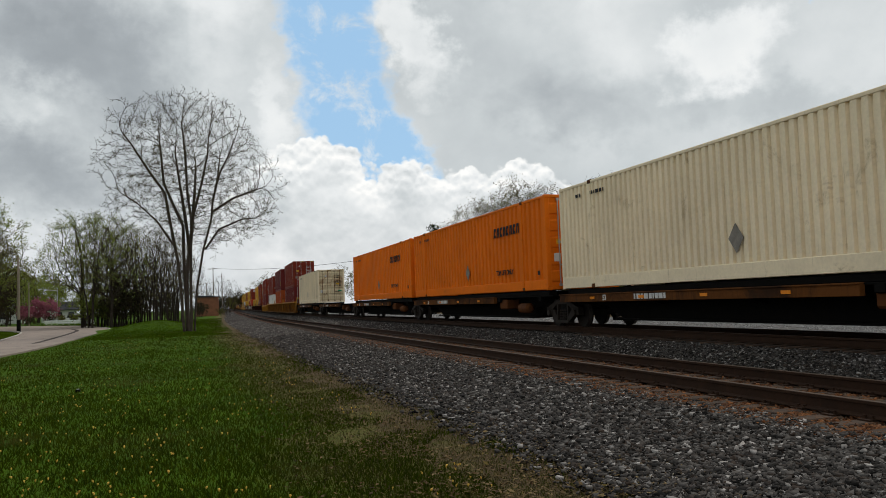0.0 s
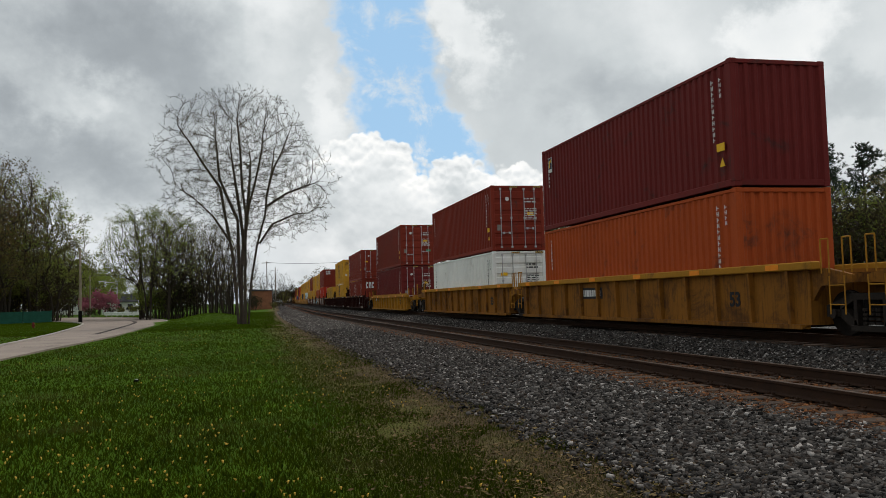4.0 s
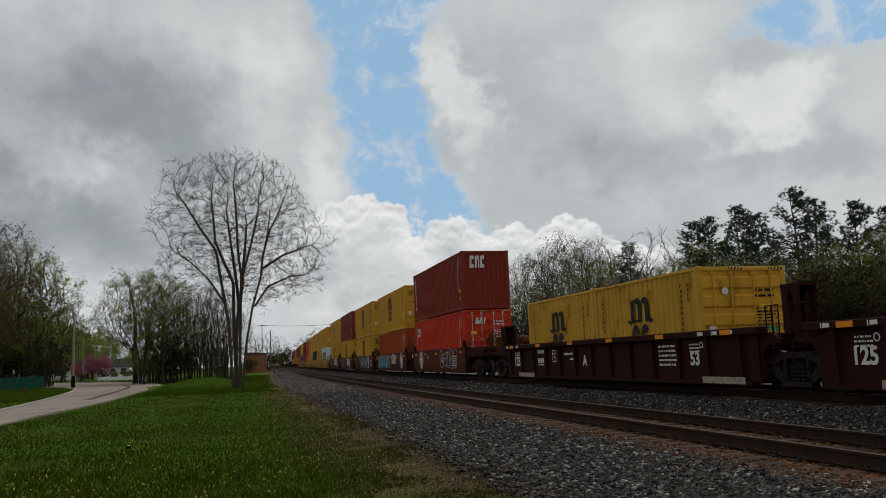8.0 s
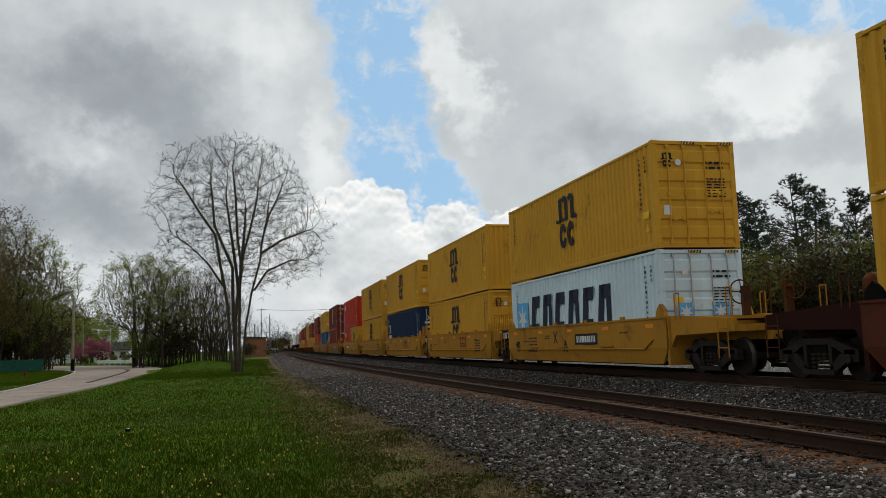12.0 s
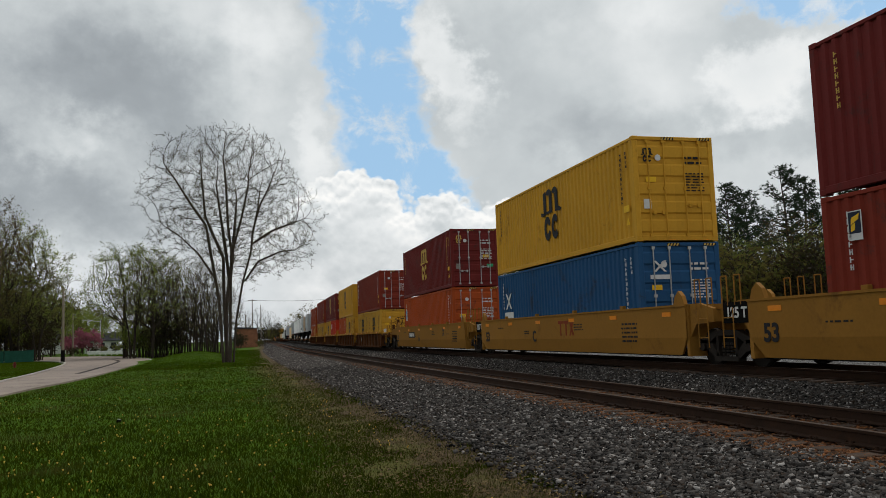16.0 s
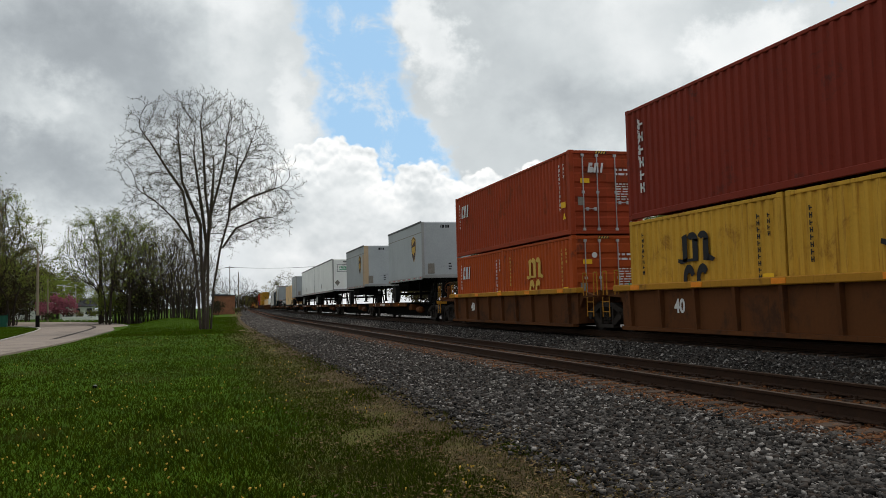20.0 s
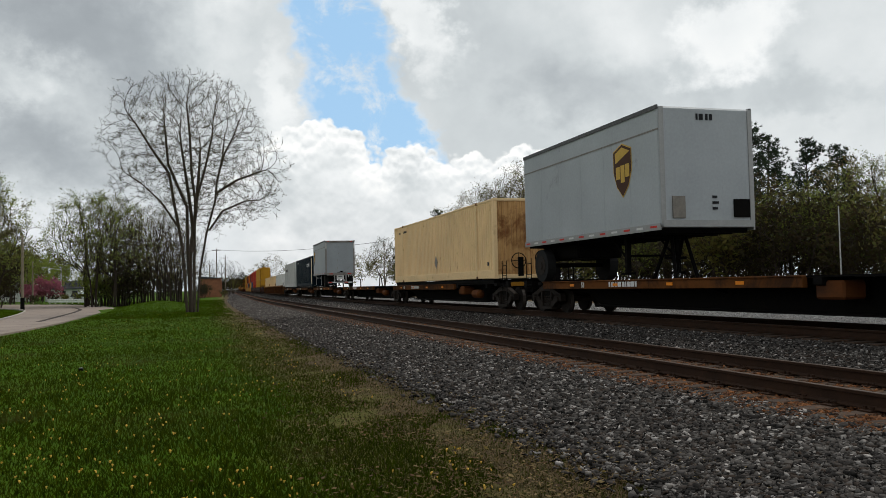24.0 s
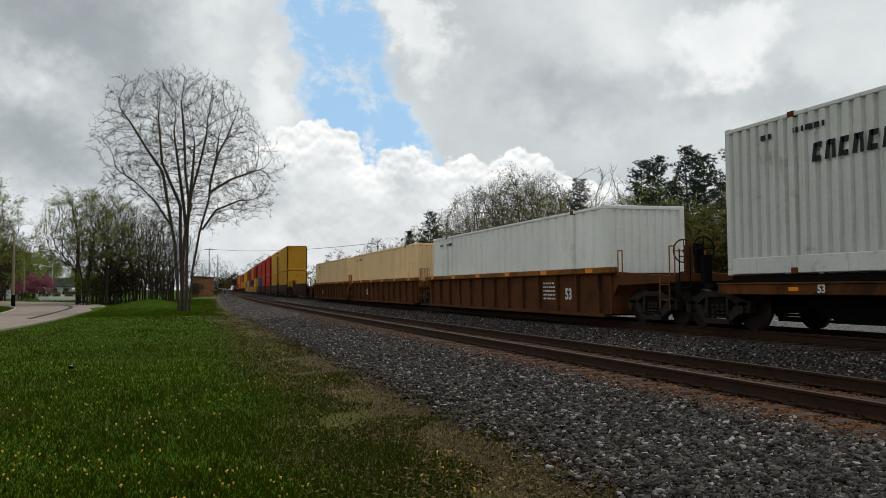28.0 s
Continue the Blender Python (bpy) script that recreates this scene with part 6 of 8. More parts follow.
gold_arch = (HC, "maroon", "arches", True, INK_GOLD)
stack(409.0, gold_arch, (HC, "darkred", "flag", True, None))
stack(428.4, arch(HC), (HC, "blue", "cross", True, None))
stack(448.1, gold_arch, (HC, "brick", "swoosh", True, None))
RUSTY = "rusty brown ribbed well wagon with an orange top chord"
wells([468.1, 484.0, 499.8, 515.7, 531.5, 547.3], [476.1, 491.8, 507.8, 523.6, 539.4], False, "rib", "rusty_dark", "gold", RUSTY, {0: (("40", 3.0),), 1: (("40", 3.0),), 2: (("125", 2.0),), 3: (("40", 3.0),), 4: (("40", 3.0),)})
stack(470.0, (HC, "darkred", "end_column", True, None), [small_arch(), small_arch()])
stack(485.7, arch(HC, False), [small_arch(False), (STD, "brick", "", False, None)])
stack(501.7, (HC, "maroon", "arches", True, INK_GOLD), [(STD, "red", "blocks", False, None), small_arch()])
stack(517.5, (HC, "darkred", "end_column", False, None), [small_arch(), small_arch()])
stack(533.3, (STD, "rustred", "blocks", True, None), [(STD, "brick", "arches_low", True, INK_GOLD), (STD, "brick", "blocks", True, None)], 0.26)
spine_train([550.4, 567.5, 584.7, 602.2, 619.4, 636.8], {0: 552.6, 1: 569.9, 2: 587.4, 3: 603.8, 4: 630.4})
trailer(551.6, 8.4, TRAILER_SKIN, "grey short van trailer with a brown shield mark")
trailer(568.9, 8.4, TRAILER_SKIN, "grey short van trailer with tan corners and a shield mark", corner=TAN_POST)
trailer(586.2, 15.9, TRAILER_WHITE, "long white van trailer with a framed sign on its nose", "plain", axles=2)
trailer(602.5, 15.9, TRAILER_WHITE, "long white van trailer close behind another", "plain", axles=2)
trailer(629.4, 8.4, TRAILER_SKIN, "grey short van trailer with a brown shield mark")
spine_train([640.7, 657.9, 675.0, 693.6, 711.6, 729.4], {2: 690.6}, (0, 3, 4))
container(641.1, 1.12, L53, H53, "tan", "tan long container streaked with rust", pitch=0.25, doors=False, end_colour="tan_rusty")
trailer(684.6, 8.4, TRAILER_SKIN, "grey short van trailer with its rear door leading", rear=True, top=5.02, base=2.15)
dark_box = container(695.0, 1.12, L53, H53, "slate", "dark slate-blue long container with white lettering bars", "long", ink=INK_WHITE, pitch=0.33)
slab("corner_band", PAINT["cream"], dark_box, (0.02, 0.42, 2.5), (-1.232, -7.82, 1.5), "cream painted corner band")
container(712.6, 1.12, L53, H53, "silver", "silver-grey long container with black lettering bars", "long", pitch=0.27, mark_y=4.3)
wells([732.0, 751.8, 770.9, 790.2], [742.1, 761.5, 780.4], True, "rib", "rusty_dark", "ochre", RUSTY, {0: (("53", -6.6), ("table", -4.2)), 1: (("53", 3.0),), 2: (("53", 3.0),)})
container(734.0, 0.2, L53, HC, "white", "white long container low in a well wagon", pitch=0.6, doors=False)
container(753.4, 0.2, L53, HC, "tan", "tan long container low in a well wagon", pitch=0.27, doors=False)
container(772.3, 0.2, L53, HC, "tan", "tan long container low in a well wagon", pitch=0.27, doors=False)
# the tail of the train, seen from far off only
wells([793.6, 810.2], [801.9], False, "smooth", "umber", "umber", "dark well wagon near the tail", plain=True)
tail_rng = random.Random(5)
s = 816.0
for block in range(5):
    car, trim, style = [("umber", "umber", "smooth"), ("gold", "gold", "smooth"), ("oxide", "oxide", "rib"), ("rusty", "gold", "rib"), ("oxide", "oxide", "smooth")][block]
    stops = [s - 1.9 + 15.7 * i for i in range(6)]
    wells(stops, [a + 7.85 for a in stops[:-1]], False, style, car, trim, "well wagon far back in the train", plain=True)
    for a in stops[:-1]:
        low_c = "yellow" if block == 0 and a == stops[0] else tail_rng.choice(["brick", "yellow", "red", "maroon", "yellow", "blue"])
        top_c = "yellow" if block == 0 and a < stops[2] else tail_rng.choice(["darkred", "orange", "brick", "yellow", "maroon", "red"])
        for z, c in ((0.3, low_c), (0.303 + HC, top_c)):
            container(a + 1.9, z, L40, HC, c, "container on a wagon far back in the train", plain=True, doors=False, pitch=0.55)
    s = stops[-1] + 6.0

# ---- trees ----
def leaf_material(name, tones, rough=0.7, thin=True, mottle=0.0, dry=None, upright=False):
    mat = bpy.data.materials.new(name)
    mat.use_nodes = True
    n = Nodes(mat.node_tree)
    pick = n.node("ShaderNodeNewGeometry").outputs["Random Per Island"]
    colour = n.ramp(pick, [(i / (len(tones) - 1), t) for i, t in enumerate(tones)])
    hue = n.node("ShaderNodeHueSaturation", {4: colour})
    n.put(hue.inputs[2], n.math("ADD", 0.75, n.math("MULTIPLY", n.node("ShaderNodeObjectInfo").outputs["Random"], 0.5)))
    if mottle:
        at = n.node("ShaderNodeTexCoord").outputs["Object"]
        big, mid = n.noise(at, 0.11, 4.0, 0.6), n.noise(at, 0.8, 5.0, 0.62)
        n.put(hue.inputs[2], n.math("ADD", 1.0, n.math("MULTIPLY", n.math("ADD", n.math("SUBTRACT", mid, 0.5), n.math("MULTIPLY", n.math("SUBTRACT", big, 0.5), 0.6)), 2.6 * mottle)))
        if dry:
            n.put(hue.inputs[4], n.mix(n.smooth(n.noise(at, 0.33, 5.0, 0.65), 0.52, 0.72), colour, (*dry, 1)))
    shader = n.node("ShaderNodeBsdfPrincipled", {"Base Color": hue.outputs[0], "Roughness": rough, "Specular IOR Level": 0.0 if upright else 0.1})
    if upright:
        up = n.node("ShaderNodeVectorMath", {0: n.node("ShaderNodeNewGeometry").outputs["Normal"], 1: (0, 0, 1.6)})
        n.put(shader.inputs["Normal"], n.node("ShaderNodeVectorMath", {0: up.outputs[0]}).outputs[0])
        up.outputs[0].node.operation = "ADD"
    if thin:
        glow = n.node("ShaderNodeBsdfTranslucent", {0: hue.outputs[0]})
        blend = n.node("ShaderNodeMixShader", {0: 0.4, 1: shader.outputs[0], 2: glow.outputs[0]})
        shader = blend
    n.tree.links.new(shader.outputs[0], n.node("ShaderNodeOutputMaterial").inputs[0])
    return mat


BARK = material("grey_brown_bark", (0.034, 0.026, 0.020), 0.9, 0.0, 0.35, 2.0, 30.0, 0.6, (0.035, 0.03, 0.02), 0.4)
BARK_DARK = material("dark_bark", (0.040, 0.031, 0.024), 0.9, 0.0, 0.35, 2.0, 30.0, 0.6)
BARK_LONE = material("grey_tree_bark", (0.060, 0.046, 0.035), 0.9, 0.0, 0.35, 2.0, 30.0, 0.6, (0.03, 0.025, 0.02), 0.4)
BUDS = leaf_material("olive_spring_buds", [(0.050, 0.042, 0.020), (0.070, 0.072, 0.026), (0.045, 0.052, 0.018)])
SPRING = leaf_material("yellow_green_spring_leaves", [(0.102, 0.1437, 0.02), (0.198, 0.2472, 0.036), (0.138, 0.1725, 0.028), (0.222, 0.23, 0.046)])
OLIVE = leaf_material("olive_brown_spring_leaves", [(0.0988, 0.0858, 0.024), (0.1365, 0.1274, 0.0336), (0.0806, 0.0598, 0.024), (0.1144, 0.1326, 0.0288)])
RUSTLEAF = leaf_material("reddish_spring_leaves", [(0.1063, 0.0625, 0.023), (0.1375, 0.095, 0.0322), (0.0825, 0.0625, 0.023), (0.1025, 0.12, 0.0276)])
NEEDLES = leaf_material("dark_pine_needles", [(0.010, 0.020, 0.009), (0.018, 0.034, 0.014), (0.026, 0.044, 0.018), (0.014, 0.027, 0.013)])
SCRUBLEAF = leaf_material("brown_green_scrub_leaves", [(0.036, 0.025, 0.013), (0.044, 0.040, 0.015), (0.028, 0.019, 0.012), (0.040, 0.048, 0.013)])
BLOSSOM = leaf_material("magenta_blossom", [(0.26, 0.070, 0.105), (0.32, 0.12, 0.155), (0.20, 0.055, 0.08)])


class Wood:
    """Collects tapered branches and leaves as plain vertex and face lists."""

    def __init__(self):
        self.v, self.f, self.tips = [], [], []

    def limb(self, pts, radii, sides):
        start = len(self.v)
        radii = [max(r, 0.009) for r in radii]
        for i, (p, r) in enumerate(zip(pts, radii)):
            d = (pts[min(i + 1, len(pts) - 1)] - pts[max(i - 1, 0)]).normalized()
            a = d.orthogonal().normalized()
            b = d.cross(a)
            for k in range(sides):
                t = 2 * math.pi * k / sides
                self.v.append(p + a * (r * math.cos(t)) + b * (r * math.sin(t)))
        for i in range(len(pts) - 1):
            for k in range(sides):
                j = (k + 1) % sides
                o = start + i * sides
                self.f.append((o + k, o + j, o + sides + j, o + sides + k))

    def mesh(self, name):
        me = bpy.data.meshes.new(name)
        me.from_pydata([tuple(p) for p in self.v], [], self.f)
        me.polygons.foreach_set("use_smooth", [True] * len(self.f))
        me.materials.append(None)
        return me


def branch(wood, rng, start, way, length, radius, level, spec):
    """Grows one limb and what springs from it. spec: per level (children, length ratio, angle, sides, droop)."""
    n = 5 if level < 2 else 3
    pts, radii, p, d = [start], [radius], start.copy(), way.normalized()
    for i in range(n):
        d = (d + Vector((rng.uniform(-1, 1), rng.uniform(-1, 1), rng.uniform(-0.6, 1.0))) * spec[level][4]).normalized()
        p = p + d * (length / n)
        pts.append(p.copy())
        radii.append(radius * (1 - 0.72 * (i + 1) / n))
    wood.limb(pts, radii, spec[level][3])
    if level + 1 >= len(spec):
        wood.tips.append((pts[-1], d))
        wood.tips.append((pts[-2], d))
        return
    count, ratio, angle = spec[level][0], spec[level][1], spec[level][2]
    for i in range(count):
        t = 0.28 + 0.72 * (i + rng.random()) / count
        j = min(int(t * n), n - 1)
        f = t * n - j
        at = pts[j].lerp(pts[j + 1], f)
        axis = (pts[j + 1] - pts[j]).normalized()
        out = axis.orthogonal().normalized()
        out.rotate(Matrix.Rotation(rng.uniform(0, 2 * math.pi), 3, axis))
        a = radians(angle * rng.uniform(0.7, 1.3))
        way2 = axis * math.cos(a) + out * math.sin(a)
        branch(wood, rng, at, way2, length * ratio * rng.uniform(0.75, 1.2) * (1.15 - 0.5 * t), radii[j] * 0.52, level + 1, spec)


def leaves(rng, tips, per_tip, size, spread):
    """Small bent leaf blades round the twig ends."""
    v, f = [], []
    for p, d in tips:
        for _ in range(per_tip):
            c = p + Vector((rng.gauss(0, spread), rng.gauss(0, spread), rng.gauss(0, spread)))
            a = Vector((rng.uniform(-1, 1), rng.uniform(-1, 1), rng.uniform(-1, 1))).normalized()
            b = a.orthogonal().normalized()
            s = size * rng.uniform(0.6, 1.4)
            o = len(v)
            v += [c - a * s, c + b * s * 0.5, c + a * s, c - b * s * 0.5]
            f.append((o, o + 1, o + 2, o + 3))
    me = bpy.data.meshes.new("leaves")
    me.from_pydata([tuple(p) for p in v], [], f)
    me.materials.append(None)
    return me


CROWN_SHAPE = [(0.0, 0.05), (0.20, 0.18), (0.30, 0.55), (0.42, 0.92), (0.58, 1.0), (0.75, 0.88), (0.88, 0.64), (0.96, 0.36), (1.0, 0.08)]


def spread(stems, targets, step, reach, kill, lift, seed):
    """Grows wood from the stems towards the targets: each target draws the nearest bud, and is spent when a bud comes close."""
    gen = np.random.default_rng(seed)
    place, parent, way, buds = [], [], [], []
    for line in stems:
        last = -1
        for a, b in zip(line, line[1:]):
            n = max(1, int((b - a).length / step))
            for i in range(n):
                place.append(np.array(a.lerp(b, i / n)))
                parent.append(last)
                way.append(np.array((b - a).normalized()))
                buds.append(0)
                last = len(place) - 1
    alive = np.ones(len(targets), bool)
    gap = np.full(len(targets), 1e9)
    near = np.zeros(len(targets), int)

    def update(first):
        fresh = np.array(place[first:])
        for k in range(0, len(fresh), 400):
            d = np.linalg.norm(targets[:, None] - fresh[None, k:k + 400], axis=2)
            j = d.argmin(1)
            m = d[np.arange(len(targets)), j]
            closer = m < gap
            gap[closer], near[closer] = m[closer], j[closer] + first + k

    update(0)
    for _ in range(140):
        on = alive & (gap < reach)
        if not on.any():
            break
        pull = targets[on] - np.array(place)[near[on]]
        pull /= np.linalg.norm(pull, axis=1)[:, None]
        total = {}
        for i, p in zip(near[on], pull):
            total[i] = total.get(i, 0) + p
        first = len(place)
        for i, p in total.items():
            if buds[i] >= 3:
                continue
            p = p / (np.linalg.norm(p) + 1e-6)
            if p @ way[i] < -0.2:
                continue
            d = p + 1.1 * way[i] + np.array((0, 0, lift)) + gen.normal(0, 0.12, 3)
            d /= np.linalg.norm(d)
            place.append(place[i] + d * step)
            parent.append(i)
            way.append(d)
            buds.append(0)
            buds[i] += 1
        if len(place) == first:
            break
        update(first)
        alive &= gap > kill
    return place, parent, way


def grown_tree(seed, height, wide, stems, count, step, kill, leaf_mat, per_tip, leaf_size, loose, label, bark, radius, name="tree", lift=0.12, shape=None, heavy=None, twig=(3, 0.3, 0.7), tip_radius=0.014, sides=3, draw=3.4, along=0.45, bent=False, hollow=0.65, wild=0.62):
    """A tree grown into its crown: stems, limbs that fork towards open air, thin twigs and small spring leaves."""
    rng = random.Random(seed)
    shape = shape or CROWN_SHAPE
    targets = []
    while len(targets) < count:
        p = Vector((rng.uniform(-1.1, 1.1) * wide, rng.uniform(-1.1, 1.1) * wide, rng.uniform(0.12, 1.0) * height))
        a, out = math.atan2(p.y, p.x), math.hypot(p.x, p.y)
        full = lerp_table(shape, p.z / height)
        if heavy:
            full += (lerp_table(heavy, p.z / height) - full) * (0.5 + 0.5 * math.cos(a))
        full *= wide * (1.0 + 0.07 * math.sin(3 * a + seed) + 0.09 * math.sin(5 * a + p.z * 1.3) + 0.06 * math.sin(9 * a - p.z * 2.1))
        if out < full and rng.random() < 1 - hollow + hollow * (out / full) ** 2:
            targets.append(tuple(p))
    place, parent, way = spread(stems, np.array(targets), step, draw, kill, lift, seed)
    kids = [[] for _ in place]
    for i, p in enumerate(parent):
        if p >= 0:
            kids[p].append(i)
    thick = [0.0] * len(place)
    for i in range(len(place) - 1, -1, -1):
        thick[i] = sum(thick[k] ** 2.3 for k in kids[i]) ** (1 / 2.3) if kids[i] else 1.0
    roots = [i for i, p in enumerate(parent) if p < 0]
    power = math.log(radius / tip_radius) / math.log(max(thick[i] for i in roots))
    thick = [tip_radius * t ** power for t in thick]
    trunk, crown = Wood(), Wood()
    tips = []
    stack = [(i, None) for i in roots]
    while stack:
        i, before = stack.pop()
        pts, radii = ([Vector(place[before])], [thick[i]]) if before is not None else ([], [])
        while True:
            pts.append(Vector(place[i]))
            radii.append(thick[i])
            if not kids[i]:
                break
            order = sorted(kids[i], key=lambda k: -thick[k])
            stack += [(k, i) for k in order[1:]]
            i = order[0]
        if len(pts) > 1:
            (trunk if before is None else crown).limb(pts, radii, 10 if radii[0] > 0.1 else 6 if radii[0] > 0.05 else 4 if radii[0] > 0.025 else 3)
    for i in range(len(place)):
        if kids[i] and not (thick[i] < 0.035 and rng.random() < along):
            continue
        for _ in range(twig[0] if not kids[i] else 1):
            d = Vector(way[i]) + Vector((rng.gauss(0, wild), rng.gauss(0, wild), rng.gauss(0.15, wild * 0.9)))
            d.normalize()
            length = rng.uniform(twig[1], twig[2])
            a = Vector(place[i])
            mid = a + d * length * 0.5 + Vector((rng.gauss(0, 0.04), rng.gauss(0, 0.04), 0))
            end = a + d * length + Vector((0, 0, 0.12 * length))
            if bent:
                crown.limb([a, mid, end], [tip_radius * 0.9, tip_radius * 0.7, tip_radius * 0.45], sides)
            else:
                crown.limb([a, end], [tip_radius * 0.9, tip_radius * 0.45], sides)
            tips += [(end, d), (mid, d)]
    thing = new(name)
    piece("trunk", trunk.mesh("trunk"), bark, thing)
    piece("branch_work", crown.mesh("branch_work"), bark, thing)["kind"] = "stuff"
    if per_tip:
        piece("crown", leaves(rng, tips, per_tip, leaf_size, loose), leaf_mat, thing, None, "sparse spring leaves")
    return tagged(thing, label, "tree")


def fan(seed, count, height, lean, foot=0.25):
    """Stems from one foot that lean apart as they rise."""
    rng = random.Random(seed)
    out = []
    for k in range(count):
        turn = 2 * math.pi * (k + rng.uniform(-0.25, 0.25)) / count
        far = math.tan(radians(lean * rng.uniform(0.6, 1.3))) * height if count > 1 else 0.15
        c, q = math.cos(turn), math.sin(turn)
        base = foot if count > 1 else 0.0
        out.append([Vector((base * c, base * q, -0.2)), Vector(((base + far * 0.2) * c, (base + far * 0.2) * q, height * 0.4)), Vector(((base + far) * c, (base + far) * q, height * rng.uniform(0.9, 1.1)))])
    return out


# the lone tree beside the track: several stems from one foot, a broad round crown, nearly bare
WEST_SIDE = [(0.0, 0.05), (0.32, 0.08), (0.40, 0.42), (0.47, 0.74), (0.55, 0.90), (0.66, 0.90), (0.84, 0.90), (0.91, 0.76), (0.96, 0.50), (1.0, 0.2)]
EAST_SIDE = [(0.0, 0.05), (0.30, 0.08), (0.35, 0.55), (0.41, 0.95), (0.48, 1.06), (0.56, 1.04), (0.68, 0.92), (0.80, 0.80), (0.90, 0.64), (0.96, 0.42), (1.0, 0.15)]
lone_stems = [[Vector(p) for p in line] for line in (
    [(0.32, 0.0, -0.2), (0.55, 0.05, 3.1), (1.05, 0.1, 6.0), (1.70, 0.0, 8.4), (1.85, -0.1, 10.0), (2.45, -0.2, 12.1), (3.1, -0.3, 13.4), (3.6, -0.4, 14.8)],
    [(1.85, -0.1, 9.8), (2.3, 0.5, 12.0), (2.5, 0.9, 13.7)],
    [(0.10, -0.20, -0.2), (0.15, -0.3, 5.1), (0.25, -0.4, 8.4), (0.0, -0.5, 10.4), (-0.1, -0.5, 13.3), (-0.3, -0.6, 15.6)],
    [(0.22, -0.38, 8.0), (1.0, -0.8, 10.9), (1.5, -1.2, 13.2), (1.6, -1.3, 14.6)],
    [(-0.15, 0.15, -0.2), (-0.35, 0.4, 6.0), (-0.35, 0.5, 8.0), (-1.1, 0.6, 9.8), (-1.7, 0.7, 11.3), (-1.85, 0.8, 13.3), (-2.0, 0.8, 15.0)],
    [(-0.38, -0.1, -0.2), (-0.72, -0.2, 5.0), (-1.3, -0.4, 8.4), (-1.6, -0.5, 10.4), (-2.7, -0.7, 12.0), (-3.9, -0.8, 14.0), (-4.7, -0.9, 15.1)],
    [(-0.98, -0.25, 6.4), (-2.2, -0.4, 8.3), (-3.6, -0.2, 9.7), (-4.9, 0.0, 10.6)],
    [(1.25, 0.1, 6.2), (2.25, 0.3, 7.7), (4.0, 0.5, 8.5), (5.3, 0.6, 8.6)],
    [(1.75, 0.0, 9.0), (3.3, -0.4, 10.0), (4.9, -0.6, 10.6), (5.8, -0.7, 10.9)],
    [(-0.12, 0.3, -0.2), (-0.18, 0.8, 4.0), (0.3, 2.0, 8.0), (0.6, 3.2, 11.5), (0.7, 3.9, 13.2)],
    [(0.16, -0.32, 5.6), (-0.2, -1.6, 8.5), (-0.6, -2.9, 11.4), (-0.8, -3.5, 13.0)])]
lone = grown_tree(16, 18.1, 6.45, lone_stems, 5000, 0.28, 0.43, BUDS, 3, 0.040, 0.05, "tall many-stemmed tree with bare spring twigs", BARK_LONE, 0.15, "lone_tree", lift=0.18, shape=WEST_SIDE, heavy=EAST_SIDE, twig=(2, 0.25, 0.6), tip_radius=0.009, draw=2.4, along=0.6, bent=True, hollow=0.25, wild=0.45)
lone.matrix_basis = pose(0.05, 66, ground_height(0, 66) - 0.05, 0, 0, 0)


def make_pine(seed, height, first, reach, label):
    """A pine: straight mast, tiers of level boughs that end in tufts of needles."""
    rng = random.Random(seed)
    thing = new("pine_tree")
    mast, boughs = Wood(), Wood()
    pts = [Vector((0.15 * math.sin(i * 0.9 + seed), 0.12 * math.cos(i * 0.7), -0.2 + height * i / 8)) for i in range(9)]
    mast.limb(pts, [0.24 * (1 - 0.9 * i / 8) for i in range(9)], 8)
    v, f = [], []
    z = height * first
    while z < height - 0.25:
        t = (z - height * first) / (height * (1 - first))
        for k in range(rng.randint(4, 6)):
            a = rng.uniform(0, 2 * math.pi)
            length = reach * min(1.0, 0.55 + 1.6 * t) * (1.0 - t) ** 0.75 * rng.uniform(0.5, 1.15) + 0.35
            c = Vector((0.15 * math.sin(z / height * 7.2 + seed), 0.0, z))
            d = Vector((math.cos(a), math.sin(a), rng.uniform(0.05, 0.40) + 0.35 * t))
            ps = [c, c + d * length * 0.5 - Vector((0, 0, 0.05 * length)), c + d * length + Vector((0, 0, 0.10 * length))]
            boughs.limb(ps, [0.045, 0.03, 0.01], 4)
            for i in range(int(5 + length * 7)):
                u = rng.uniform(0.35, 1.05)
                p = ps[0].lerp(ps[2], u) + Vector((rng.gauss(0, 0.20), rng.gauss(0, 0.20), rng.gauss(0.06, 0.10)))
                for _ in range(9):
                    w1 = (d * 0.4 + Vector((rng.uniform(-1, 1), rng.uniform(-1, 1), rng.uniform(-0.3, 0.9)))).normalized()
                    w2 = w1.orthogonal().normalized()
                    ln = rng.uniform(0.16, 0.34)
                    o = len(v)
                    v += [p - w2 * 0.035, p + w1 * ln, p + w2 * 0.035]
                    f.append((o, o + 1, o + 2))
        z += rng.uniform(0.38, 0.72)
    piece("trunk", mast.mesh("trunk"), BARK_DARK, thing)
    piece("bough_work", boughs.mesh("bough_work"), BARK_DARK, thing)["kind"] = "stuff"
    me = bpy.data.meshes.new("needles")
    me.from_pydata([tuple(p) for p in v], [], f)
    me.materials.append(None)
    piece("crown", me, NEEDLES, thing, None, "dark green needle tufts")
    return tagged(thing, label, "pine tree", "pines beyond the train")


